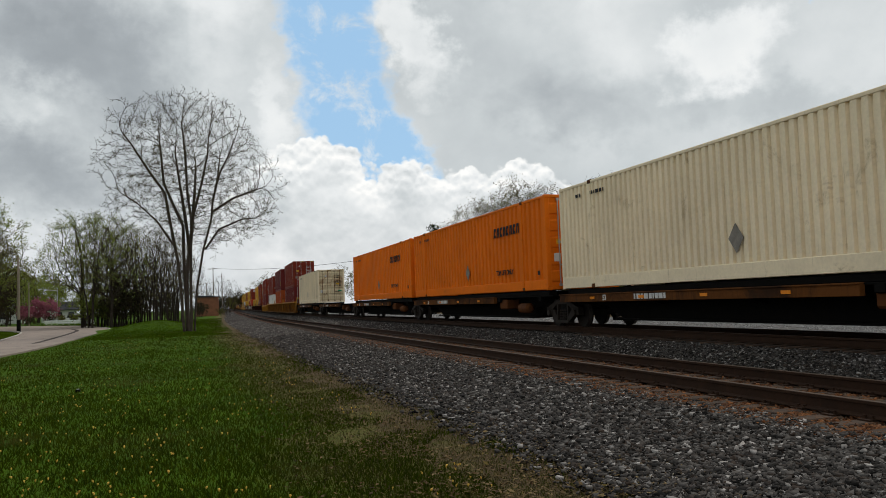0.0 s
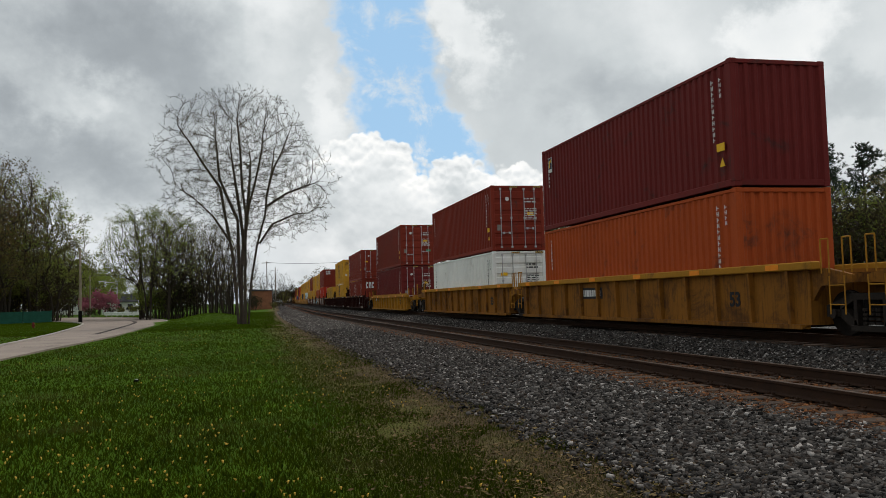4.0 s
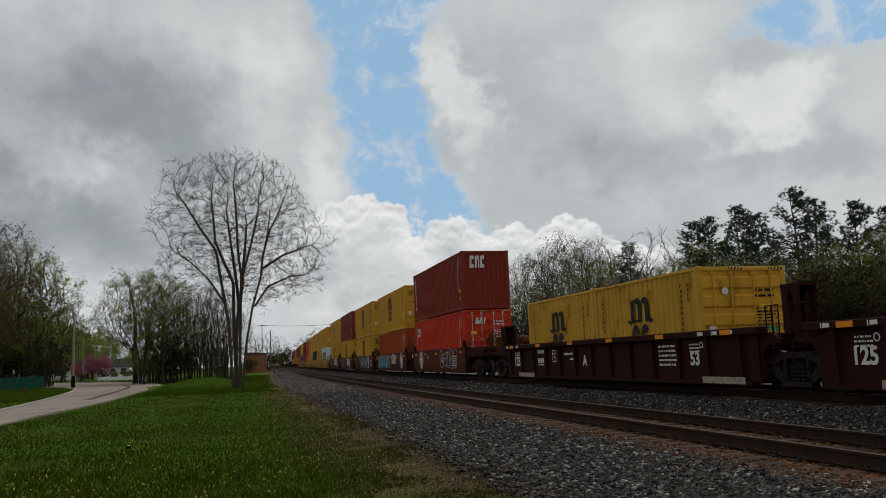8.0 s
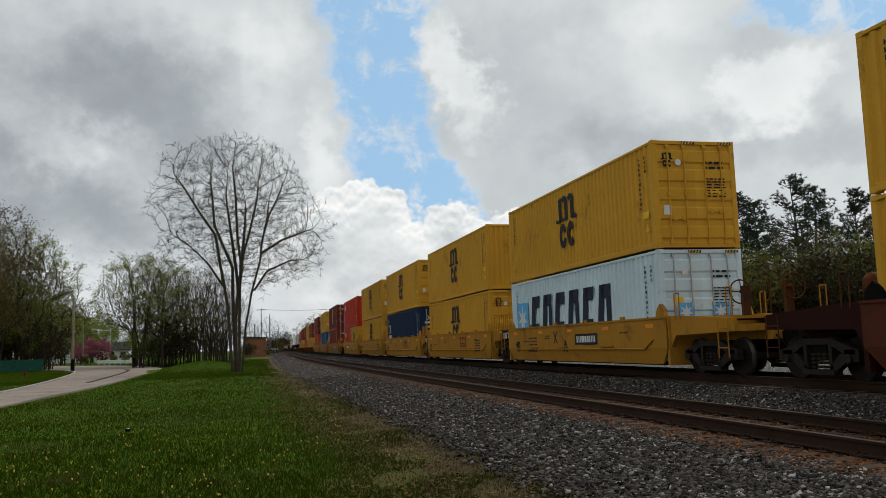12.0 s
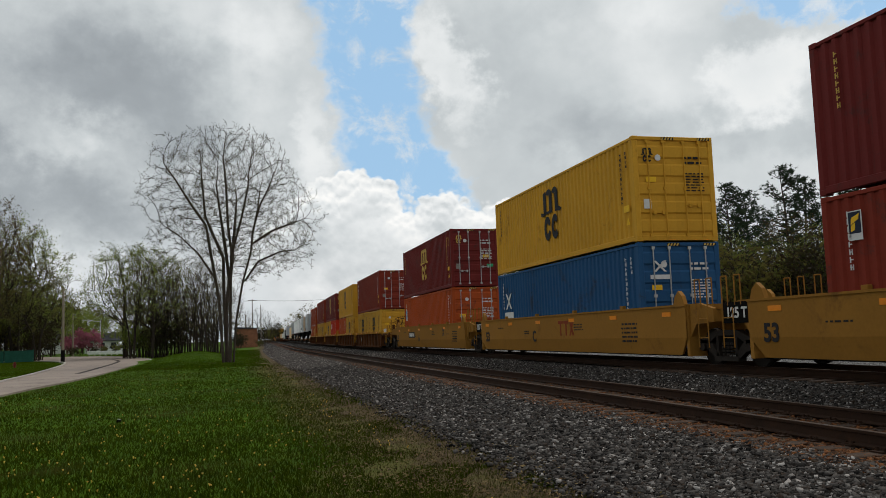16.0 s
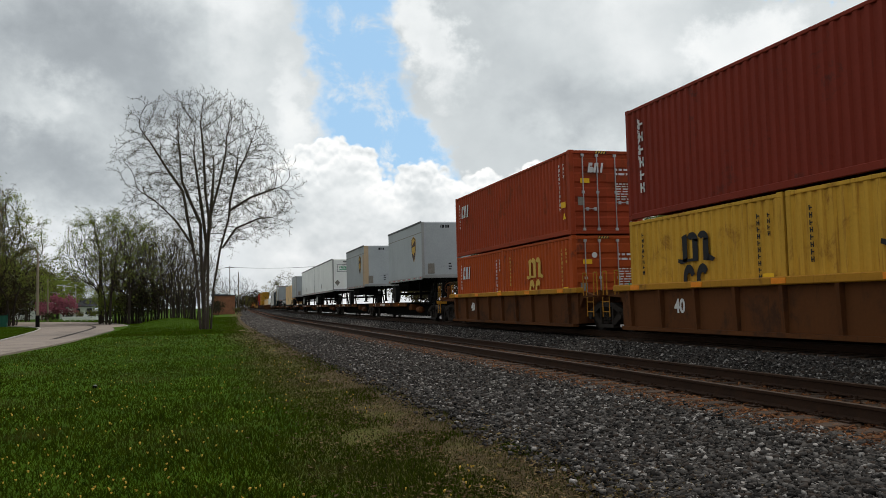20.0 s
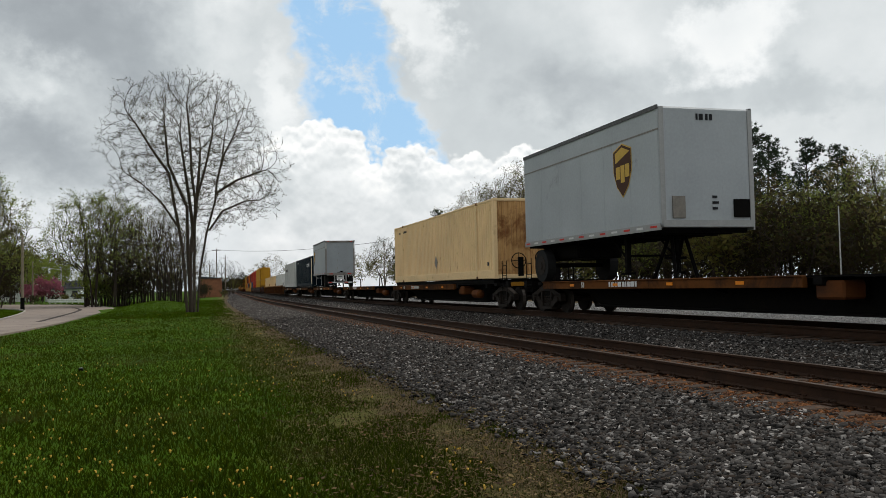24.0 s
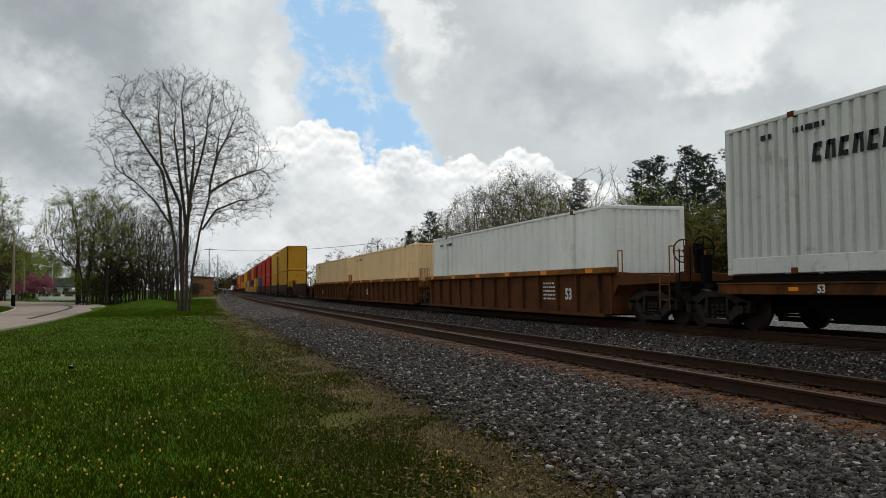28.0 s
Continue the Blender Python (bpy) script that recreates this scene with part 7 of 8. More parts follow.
def make_shrub(seed, height, wide, mat, count, size, label, name="shrub"):
    rng = random.Random(seed)
    thing = new(name)
    wood = Wood()
    for k in range(9):
        a = rng.uniform(0, 2 * math.pi)
        r = rng.uniform(0.2, 1.0) * wide * 0.5
        top = Vector((math.cos(a) * r, math.sin(a) * r, height * rng.uniform(0.6, 1.0)))
        base = Vector((math.cos(a) * r * 0.25, math.sin(a) * r * 0.25, -0.1))
        branch(wood, rng, base, top - base, (top - base).length, 0.035, 0, [(5, 0.5, 40, 4, 0.14), (4, 0.6, 45, 3, 0.18), (0, 0, 0, 3, 0.2)])
    piece("stem_work", wood.mesh("stem_work"), BARK_DARK, thing)["kind"] = "stuff"
    piece("foliage", leaves(rng, wood.tips, count, size, 0.22), mat, thing, None, "loose spring foliage")
    return tagged(thing, label, "shrub")


def set_at(thing, az_deg, dist, z=None, turn=0.0, scale=1.0):
    x, y = dist * math.sin(radians(az_deg)), dist * math.cos(radians(az_deg))
    z = z if z is not None else (-0.3 if x > 24 else GRASS)
    thing.matrix_basis = pose(x, y, z - 0.05, 0, 0, turn) @ Matrix.Diagonal((scale, scale, scale, 1))
    return thing


PROTO = {}


def tree_kind(kind):
    """The first tree of a kind is built; the others are copies of it."""
    if kind not in PROTO:
        if kind == "spring":
            made = grown_tree(21, 14.0, 4.9, fan(21, 1, 4.0, 0), 520, 0.48, 0.95, SPRING, 6, 0.086, 0.21, "leafing broad-leaved tree in yellow-green spring foliage", BARK, 0.17, lift=0.10, twig=(3, 0.5, 1.1), tip_radius=0.018)
        elif kind == "leafy":
            made = grown_tree(27, 14.0, 6.0, fan(27, 1, 3.0, 0), 300, 0.6, 1.1, SPRING, 8, 0.16, 0.35, "broad garden tree in full yellow-green spring leaf", BARK, 0.2, lift=0.25)
        elif kind == "olive":
            made = grown_tree(22, 14.0, 4.3, fan(22, 2, 5.0, 8), 520, 0.48, 0.95, OLIVE, 7, 0.086, 0.22, "broad-leaved tree with olive-brown spring buds", BARK, 0.14, lift=0.10, twig=(3, 0.5, 1.1), tip_radius=0.018)
        elif kind == "rust":
            made = grown_tree(23, 14.0, 4.8, fan(23, 2, 4.5, 11), 520, 0.48, 0.95, RUSTLEAF, 7, 0.086, 0.22, "broad-leaved tree with reddish young leaves", BARK, 0.14, lift=0.10, twig=(3, 0.5, 1.1), tip_radius=0.018)
        elif kind == "bare":
            made = grown_tree(24, 14.0, 4.8, fan(24, 2, 5.0, 8), 520, 0.48, 0.95, BUDS, 1, 0.06, 0.10, "almost bare broad-leaved tree in early spring", BARK, 0.14, lift=0.10, twig=(3, 0.5, 1.1), tip_radius=0.018)
        elif kind == "slim":
            made = grown_tree(25, 14.0, 2.9, fan(25, 3, 8.5, 6), 300, 0.5, 1.0, OLIVE, 3, 0.08, 0.16, "slim bare trees of a small wood", BARK, 0.10, lift=0.28, twig=(3, 0.4, 0.9))
        elif kind == "far":
            made = grown_tree(26, 14.0, 5.2, fan(26, 1, 3.0, 0), 260, 0.7, 1.2, OLIVE, 4, 0.20, 0.35, "far broad-leaved tree in olive spring leaf", BARK, 0.2, lift=0.3)
        elif kind == "pine":
            made = make_pine(3, 14.0, 0.30, 3.7, "tall dark green pine with open tiers of boughs")
        elif kind == "pine2":
            made = make_pine(8, 14.0, 0.25, 3.2, "dark green pine with a ragged crown")
        elif kind == "spruce":
            made = make_pine(14, 14.0, 0.12, 2.4, "dense dark conifer with boughs to the ground")
        elif kind == "bush":
            made = make_shrub(31, 3.0, 3.2, OLIVE, 5, 0.11, "leafy green shrub at the edge of the wood")
        elif kind == "olive_bush":
            made = make_shrub(34, 3.0, 4.2, SPRING, 4, 0.11, "yellow-green shrub at the edge of the wood")
        elif kind == "scrub":
            made = make_shrub(32, 3.0, 3.4, SCRUBLEAF, 4, 0.10, "brownish scrub at the edge of the wood")
        else:
            made = make_shrub(33, 3.4, 5.6, BLOSSOM, 8, 0.17, "redbud tree in magenta blossom", "blossom_tree")
        PROTO[kind] = made
        return made
    return copy_thing(PROTO[kind], Matrix())


plant_rng = random.Random(77)


def plant(kind, az_deg, dist, top, z=None):
    """A tree whose top shows at that elevation from the eye."""
    ground_z = z if z is not None else (-0.3 if az_deg > 5 else GRASS)
    height = dist * math.tan(radians(top)) + EYE_Z - ground_z
    made = tree_kind(kind)
    full = {"olive_bush": 3.0, "bush": 3.0, "scrub": 3.0, "blossom": 3.4}.get(kind, 14.0)
    set_at(made, az_deg, dist, ground_z, plant_rng.uniform(0, 360), height / full)
    return made


# beyond the train
def beyond(az_deg, off=46.0):
    return off / math.sin(radians(az_deg))


for kind, az_deg, top, off in (
        ("olive", 12.6, 3.4, 44), ("bare", 13.8, 3.7, 46), ("spruce", 14.9, 3.9, 50), ("pine2", 16.3, 5.1, 46), ("olive", 17.4, 5.0, 52), ("olive", 18.5, 6.2, 44), ("rust", 19.6, 6.7, 50), ("olive", 20.6, 7.2, 45), ("olive", 21.8, 8.2, 47), ("rust", 23.0, 7.7, 52),
        ("olive", 24.2, 7.6, 46), ("spring", 25.2, 6.2, 50), ("spruce", 26.4, 7.3, 43), ("bare", 27.6, 8.4, 50), ("bare", 28.6, 7.6, 54), ("spring", 29.4, 6.0, 47), ("pine2", 30.6, 8.2, 49), ("spring", 31.8, 7.2, 44), ("pine", 33.4, 9.0, 46), ("pine2", 34.6, 8.3, 52),
        ("pine", 36.8, 9.8, 45), ("pine2", 38.0, 8.9, 50), ("rust", 37.2, 6.8, 40), ("pine", 40.3, 8.6, 46), ("spring", 39.2, 6.4, 42), ("olive", 41.6, 7.0, 44), ("rust", 42.8, 7.4, 48), ("spring", 44.4, 7.7, 44), ("rust", 46.0, 7.6, 47), ("olive", 48.0, 7.5, 45), ("spring", 50.0, 7.4, 46),
        ("spring", 35.6, 5.6, 40), ("olive", 32.6, 5.4, 40), ("pine2", 42.0, 8.0, 55), ("olive", 15.4, 4.2, 55), ("pine", 31.6, 8.4, 56)):
    plant(kind, az_deg, beyond(az_deg, off), top)
for i in range(34):
    az_deg = 14.0 + i * 1.08
    plant("bush" if plant_rng.random() < 0.2 else "scrub", az_deg, beyond(az_deg, plant_rng.uniform(36, 46)), plant_rng.uniform(1.2, 2.8) * (1.0 if az_deg < 27 else 1.5))


def skyline(az_deg):
    return lerp_table([(12, 3.0), (16, 4.6), (20, 7.2), (22, 8.2), (26, 7.6), (28, 7.6), (31, 7.4), (36, 8.0), (41, 7.4), (52, 7.6)], az_deg)


for i in range(28):
    az_deg = 14.0 + i * 1.36
    plant(plant_rng.choice(["olive", "rust", "olive", "spring", "spring"]), az_deg, beyond(az_deg, plant_rng.uniform(48, 66)), skyline(az_deg) * plant_rng.uniform(0.66, 0.92))

for i in range(15):
    az_deg = 22.0 + i * 1.9
    plant(plant_rng.choice(["rust", "olive", "rust", "slim", "spring"]), az_deg, beyond(az_deg, plant_rng.uniform(39, 44)), plant_rng.uniform(3.8, 6.0))

# the small wood and the gardens beside the street
for az_deg, dist, top, kind in (
        (-6.4, 104, 6.4, "spring"), (-6.3, 110, 6.6, "spring"), (-5.4, 106, 6.4, "slim"), (-4.7, 100, 6.3, "spring"), (-4.1, 112, 5.9, "slim"), (-3.4, 104, 5.8, "slim"), (-2.8, 114, 5.5, "bare"), (-2.2, 100, 5.4, "slim"), (-1.6, 110, 5.4, "slim"), (-0.9, 104, 4.8, "bare"), (-0.2, 112, 4.0, "slim"), (0.3, 120, 3.4, "slim"),
        (-6.1, 118, 6.2, "bare"), (-5.9, 100, 6.0, "slim"), (-5.0, 112, 6.4, "olive"), (-4.4, 104, 6.0, "slim"), (-3.7, 118, 5.7, "bare"), (-2.5, 106, 5.6, "bare"), (-1.9, 118, 5.4, "bare"), (-1.2, 98, 5.2, "bare"), (-0.6, 116, 4.6, "slim"), (-3.0, 124, 5.4, "slim"), (-5.0, 124, 5.6, "slim"), (-1.2, 126, 4.6, "slim"),
        (-14.2, 122, 8.2, "olive"), (-12.6, 116, 7.4, "olive"), (-17.6, 112, 10.0, "olive"), (-14.6, 112, 9.4, "rust"), (-13.1, 118, 8.2, "spring"), (-11.9, 124, 6.8, "spring"), (-16.5, 110, 10.0, "rust"), (-11.4, 108, 5.2, "olive"), (-15.5, 124, 8.0, "olive"), (-16.0, 116, 6.4, "olive"), (-14.0, 108, 6.2, "olive"), (-17.2, 118, 7.2, "rust"), (-15.0, 106, 5.0, "rust"), (-12.4, 110, 4.6, "spring"), (-13.4, 126, 6.6, "olive"), (-18.4, 114, 8.6, "olive"), (-19.4, 118, 9.0, "rust"), (-10.4, 165, 2.7, "leafy"), (-9.5, 178, 2.5, "leafy"), (-8.5, 190, 2.3, "leafy"), (-11.6, 170, 3.4, "leafy"), (-7.4, 200, 2.0, "leafy"), (-13.0, 160, 3.6, "leafy"), (-15.2, 150, 4.2, "leafy"), (-17.4, 150, 4.6, "leafy"), (-18.2, 92, 11.2, "olive"), (-17.0, 96, 9.2, "rust"), (-19.6, 94, 11.6, "bare"), (-10.6, 150, 3.3, "spring"), (-9.9, 190, 2.8, "olive"), (-8.9, 210, 2.6, "spring"), (-13.6, 120, 5.0, "rust"),
        (2.6, 300, 2.0, "bare"), (1.0, 260, 2.1, "bare"), (1.9, 280, 2.3, "bare"), (2.9, 420, 1.0, "olive"), (3.4, 460, 0.9, "spring"), (2.4, 480, 1.0, "olive"), (2.0, 440, 0.9, "spring"), (3.1, 380, 0.9, "scrub"), (2.6, 360, 0.5, "bush"), (2.2, 350, 0.6, "scrub"), (2.8, 400, 0.6, "bush"), (1.2, 330, 1.2, "olive")):
    plant(kind, az_deg, dist, top, GRASS)
for i in range(5):
    plant("scrub", -5.0 + i * 1.0, plant_rng.uniform(114, 126), plant_rng.uniform(0.3, 1.1), GRASS)
for az_deg, top in ((-6.0, 0.9), (-5.5, 0.8), (-4.2, 1.6), (-4.6, 1.2)):
    plant("olive_bush" if az_deg < -5 else "scrub", az_deg, 103, top, GRASS)
for i in range(5):
    plant("slim", -5.2 + i * 1.1, plant_rng.uniform(98, 122), plant_rng.uniform(4.6, 5.6), GRASS)
for i in range(14):
    plant("far" if i % 3 else "spring", -20.0 + i * 0.86, plant_rng.uniform(150, 215), plant_rng.uniform(2.2, 4.2), GRASS)
for i in range(9):
    plant("bush" if i % 3 == 1 else "scrub", -18.0 + i * 0.9, plant_rng.uniform(165, 190), plant_rng.uniform(0.2, 0.9), GRASS)
for i in range(16):
    plant("scrub" if i % 4 else "bush", -20.5 + i * 0.62, plant_rng.uniform(112, 135), plant_rng.uniform(0.9, 2.2), GRASS)
for az_deg, dist, top, kind in ((-7.6, 156, -0.1, "bush"), (-6.9, 154, -0.05, "bush"), (-8.2, 158, -0.12, "scrub"), (0.35, 150, 0.35, "scrub"), (0.7, 180, 0.3, "scrub"), (2.0, 190, -0.05, "bush"), (2.25, 210, 0.1, "scrub"), (-9.55, 152, -0.12, "scrub"), (-9.2, 150, -0.15, "scrub"), (-8.75, 162, 0.72, "blossom")):
    plant(kind, az_deg, dist, top, GRASS)
# distant belt of woods
for i in range(28):
    az_deg = -24 + i * 1.4 + plant_rng.uniform(-0.3, 0.3)
    if 0.6 < az_deg < 3.0:
        continue
    plant("far", az_deg, plant_rng.uniform(230, 330), plant_rng.uniform(1.5, 2.6), GRASS)

# ---- street furniture, sheds and houses ----
WOODPOLE = material("weathered_pole_timber", (0.14, 0.115, 0.09), 0.9, 0.0, 0.25, 3.0, 30.0, 0.4)
PALEPOLE = material("pale_pole_timber", (0.22, 0.18, 0.13), 0.9, 0.0, 0.25, 3.0, 30.0, 0.4)
BRICKWALL = material("rust_red_brick", (0.24, 0.105, 0.058), 0.9, 0.0, 0.3, 1.2, 20.0, 0.4, (0.10, 0.06, 0.045), 0.35)
SIDING = material("white_house_siding", (0.66, 0.66, 0.64), 0.7, 0.0, 0.1, 2.0, 20.0, 0.1, (0.45, 0.43, 0.40), 0.15)
ROOFING = material("dark_roof_shingles", (0.055, 0.055, 0.062), 0.9, 0.0, 0.3, 2.0, 25.0, 0.4)
GLASS = material("dark_window_glass", (0.02, 0.024, 0.028), 0.1, 0.0, 0.2, 2.0, 10.0, 0.0, spec=0.6)
GREENMESH = material("green_fence_fabric", (0.020, 0.085, 0.060), 0.8, 0.0, 0.25, 2.0, 40.0, 0.3)
WHITERAIL = material("white_guard_rail_paint", (0.78, 0.78, 0.75), 0.6, 0.0, 0.15, 2.0, 20.0, 0.1, (0.3, 0.27, 0.22), 0.2)
HYDRANT = material("red_hydrant_paint", (0.12, 0.018, 0.012), 0.5, 0.0, 0.2, 5.0, 30.0, 0.1)


def pole(x, y, height, arms=0, mat=WOODPOLE, label="weathered wooden utility pole", radius=0.15, name="utility_pole"):
    thing = new(name)
    bm = bmesh.new()
    tube(bm, (0, 0, -0.3), (0, 0, height), radius, radius * 0.65, 10)
    part("shaft", bm, mat, thing)
    for i in range(arms):
        bm = bmesh.new()
        box(bm, -1.15, -0.05, height - 0.5 - 0.9 * i, 1.15, 0.05, height - 0.36 - 0.9 * i)
        arm = part("cross_arm", bm, mat, thing)
        for dx in (-1.05, -0.5, 0.5, 1.05):
            bm = bmesh.new()
            tube(bm, (dx, 0, height - 0.36 - 0.9 * i), (dx, 0, height - 0.2 - 0.9 * i), 0.045, 0.03, 6)
            part("insulator", bm, GALV, arm)
    thing.matrix_basis = pose(x, y, GRASS)
    return tagged(thing, label, "pole")


pole(6.3, 230, 12.6, 1)
pole(8.6, 232, 11.0, 0)
pole(4.6, 235, 8.6, 0)
street_pole = pole(-16.4, 93.5, 7.6, 0, PALEPOLE, "slim street pole with a dark foot", radius=0.16, name="street_pole")
bm = bmesh.new()
tube(bm, (0, 0, -0.1), (0, 0, 1.25), 0.20, 0.19, 10)
part("dark_foot", bm, BLACK, street_pole, "dark wrapped foot")
pole(-24.8, 150, 7.0, 0, PALEPOLE, radius=0.15)
pole(-29.5, 172, 6.6, 0, PALEPOLE, radius=0.15)
pole(31.0, 138, 9.3, 0, label="slim wooden pole beyond the train", radius=0.11)
pole(33.5, 37.2, 5.4, 0, GALV, "slim pale steel pole beyond the train", 0.05)
lamp = pole(-22.6, 165, 6.2, 0, GALV, "grey street lamp with a long arm", 0.09, "street_lamp")
bm = bmesh.new()
tube(bm, (0, 0, 5.9), (-2.6, 0, 6.3), 0.04, 0.03, 6)
part("lamp_arm", bm, GALV, lamp)
bm = bmesh.new()
box(bm, -3.2, -0.12, 6.22, -2.5, 0.12, 6.36)
part("lamp_head", bm, GALV, lamp, bevel=0.03)


def wire(p, q, sag, radius=0.02):
    bm = bmesh.new()
    p, q = Vector(p), Vector(q)
    pts = [p.lerp(q, i / 12) - Vector((0, 0, sag * 4 * (i / 12) * (1 - i / 12))) for i in range(13)]
    for a, b in zip(pts, pts[1:]):
        tube(bm, a, b, radius, n=5)
    return tagged(part("overhead_wire", bm, BLACK), "thin dark wire slung between two poles", "wire", kind="structure")


wire((6.3, 230, 11.9), (31.0, 138, 8.8), 0.9, 0.035)
wire((6.3, 230, 11.8), (-24.8, 150, 6.5), 0.9)


def shed():
    thing = new("brick_shed")
    x0, x1, y0, y1, top = 1.6, 6.6, 200.0, 214.0, 4.3
    for name, a in (("front_wall", (x0, y0, 0, x1, y0 + 0.25, top)), ("back_wall", (x0, y1 - 0.25, 0, x1, y1, top)), ("side_wall", (x0, y0 + 0.25, 0, x0 + 0.25, y1 - 0.25, top)), ("side_wall", (x1 - 0.25, y0 + 0.25, 0, x1, y1 - 0.25, top))):
        bm = bmesh.new()
        box(bm, *a)
        part(name, bm, BRICKWALL, thing)
    bm = bmesh.new()
    prism(bm, [(x0 - 0.3, top), (x1 + 0.3, top), (x1 + 0.3, top + 0.15), (x0 - 0.3, top + 0.45)], "y", y0 - 0.3, y1 + 0.3)
    part("roof", bm, ROOFING, thing)
    thing.matrix_basis = pose(0, 0, GRASS)
    return tagged(thing, "rust-red brick shed beside the line", "shed")


shed()


def house(x, y, wide, deep, wall, ridge, turn, label, windows=3):
    thing = new("house")
    for name, a in (("wall", (-wide / 2, 0, -0.2, wide / 2, 0.2, wall)), ("wall", (-wide / 2, deep - 0.2, -0.2, wide / 2, deep, wall)), ("wall", (-wide / 2, 0.2, -0.2, -wide / 2 + 0.2, deep - 0.2, wall)), ("wall", (wide / 2 - 0.2, 0.2, -0.2, wide / 2, deep - 0.2, wall))):
        bm = bmesh.new()
        box(bm, *a)
        part(name, bm, SIDING, thing)
    bm = bmesh.new()
    prism(bm, [(-0.5, wall), (deep / 2, ridge), (deep + 0.5, wall), (deep + 0.5, wall + 0.15), (deep / 2, ridge + 0.18), (-0.5, wall + 0.15)], "x", -wide / 2 - 0.4, wide / 2 + 0.4)
    part("roof", bm, ROOFING, thing)
    for i in range(windows):
        cx = -wide / 2 + wide * (i + 0.5) / windows
        window = slab("window", SIDING, thing, (1.3, 0.06, 1.3), (cx, -0.035, 1.6))
        slab("pane", GLASS, window, (1.1, 0.03, 1.1), (0, -0.03, 0), "dark glass pane")
    thing.matrix_basis = pose(x, y, GRASS, 0, 0, turn)
    return tagged(thing, label, "house")


house(-26.5, 196, 7.0, 8, 2.5, 4.2, 6, "low white house with a dark shingled roof")
house(-41.0, 206, 13.0, 9, 2.7, 4.8, 10, "white house behind garden trees", 4)
house(-57.0, 190, 12.0, 9, 2.7, 4.8, 16, "white house behind garden trees", 4)
house(-62.0, 150, 12.0, 9, 2.7, 4.8, 26, "white house behind the fence", 4)


def guard_rail(p, q):
    thing = new("guard_rail")
    p, q = Vector(p), Vector(q)
    span = (q - p).length
    bm = bmesh.new()
    prism(bm, [(-0.06, 0.14), (0.04, 0.14), (0.04, 0.70), (-0.06, 0.70), (-0.10, 0.62), (-0.10, 0.52), (-0.05, 0.42), (-0.10, 0.32), (-0.10, 0.22)], "x", 0, span)
    part("beam", bm, WHITERAIL, thing)
    for i in range(9):
        slab("post", WHITERAIL, thing, (0.14, 0.14, 0.9), (0.2 + (span - 0.4) * i / 8, 0.12, 0.25))
    thing.matrix_basis = pose(p.x, p.y, GRASS, 0, 0, math.degrees(math.atan2(q.y - p.y, q.x - p.x)))
    return tagged(thing, "white steel guard rail on posts at the street bend", "guard rail")


guard_rail((-22.6, 151), (-13.9, 138))


def fence():
    thing = new("fence")
    for i in range(9):
        bm = bmesh.new()
        box(bm, -3.0 * i - 2.94, -0.02, 0.05, -3.0 * i - 0.06, 0.02, 1.32)
        part("fence_panel", bm, GREENMESH, thing)
    for i in range(10):
        bm = bmesh.new()
        tube(bm, (-3.0 * i, 0, -0.2), (-3.0 * i, 0, 1.42), 0.04, n=8)
        part("fence_post", bm, GREENMESH, thing)
    thing.matrix_basis = pose(-21.3, 104.0, GRASS, 0, 0, 24)
    return tagged(thing, "green fabric-covered garden fence", "fence")


fence()


def hydrant():
    thing = new("fire_hydrant")
    bm = bmesh.new()
    tube(bm, (0, 0, -0.1), (0, 0, 0.5), 0.1, n=12)
    tube(bm, (0, 0, 0.02), (0, 0, 0.08), 0.17, n=12)
    part("barrel", bm, HYDRANT, thing)
    bm = bmesh.new()
    tube(bm, (0, 0, 0.5), (0, 0, 0.55), 0.14, n=12)
    tube(bm, (0, 0, 0.55), (0, 0, 0.7), 0.12, 0.05, 12)
    part("bonnet", bm, HYDRANT, thing)
    for sx in (-1, 1):
        bm = bmesh.new()
        tube(bm, (sx * 0.08, 0, 0.38), (sx * 0.19, 0, 0.38), 0.06, n=8)
        part("nozzle_cap", bm, HYDRANT, thing)
    thing.matrix_basis = pose(-17.2, 77.0, GRASS - 0.05) @ Matrix.Diagonal((0.85, 0.85, 0.75, 1))
    return tagged(thing, "small red fire hydrant on the verge", "hydrant")


hydrant()


def pipe_cap():
    """A capped pipe end that stands a little out of the lawn."""
    thing = new("pipe_cap")
    bm = bmesh.new()
    tube(bm, (0, 0, -0.1), (0, 0, 0.05), 0.05, n=14)
    part("pipe", bm, BLACK, thing)
    bm = bmesh.new()
    tube(bm, (0, 0, 0.05), (0, 0, 0.06), 0.032, 0.025, 14)
    part("cap", bm, GALV, thing, "pale worn cap")
    thing.matrix_basis = pose(-2.25, 19.2, ground_height(-2.25, 19.2) - 0.02)
    return tagged(thing, "small black capped pipe standing in the lawn", "pipe")


pipe_cap()


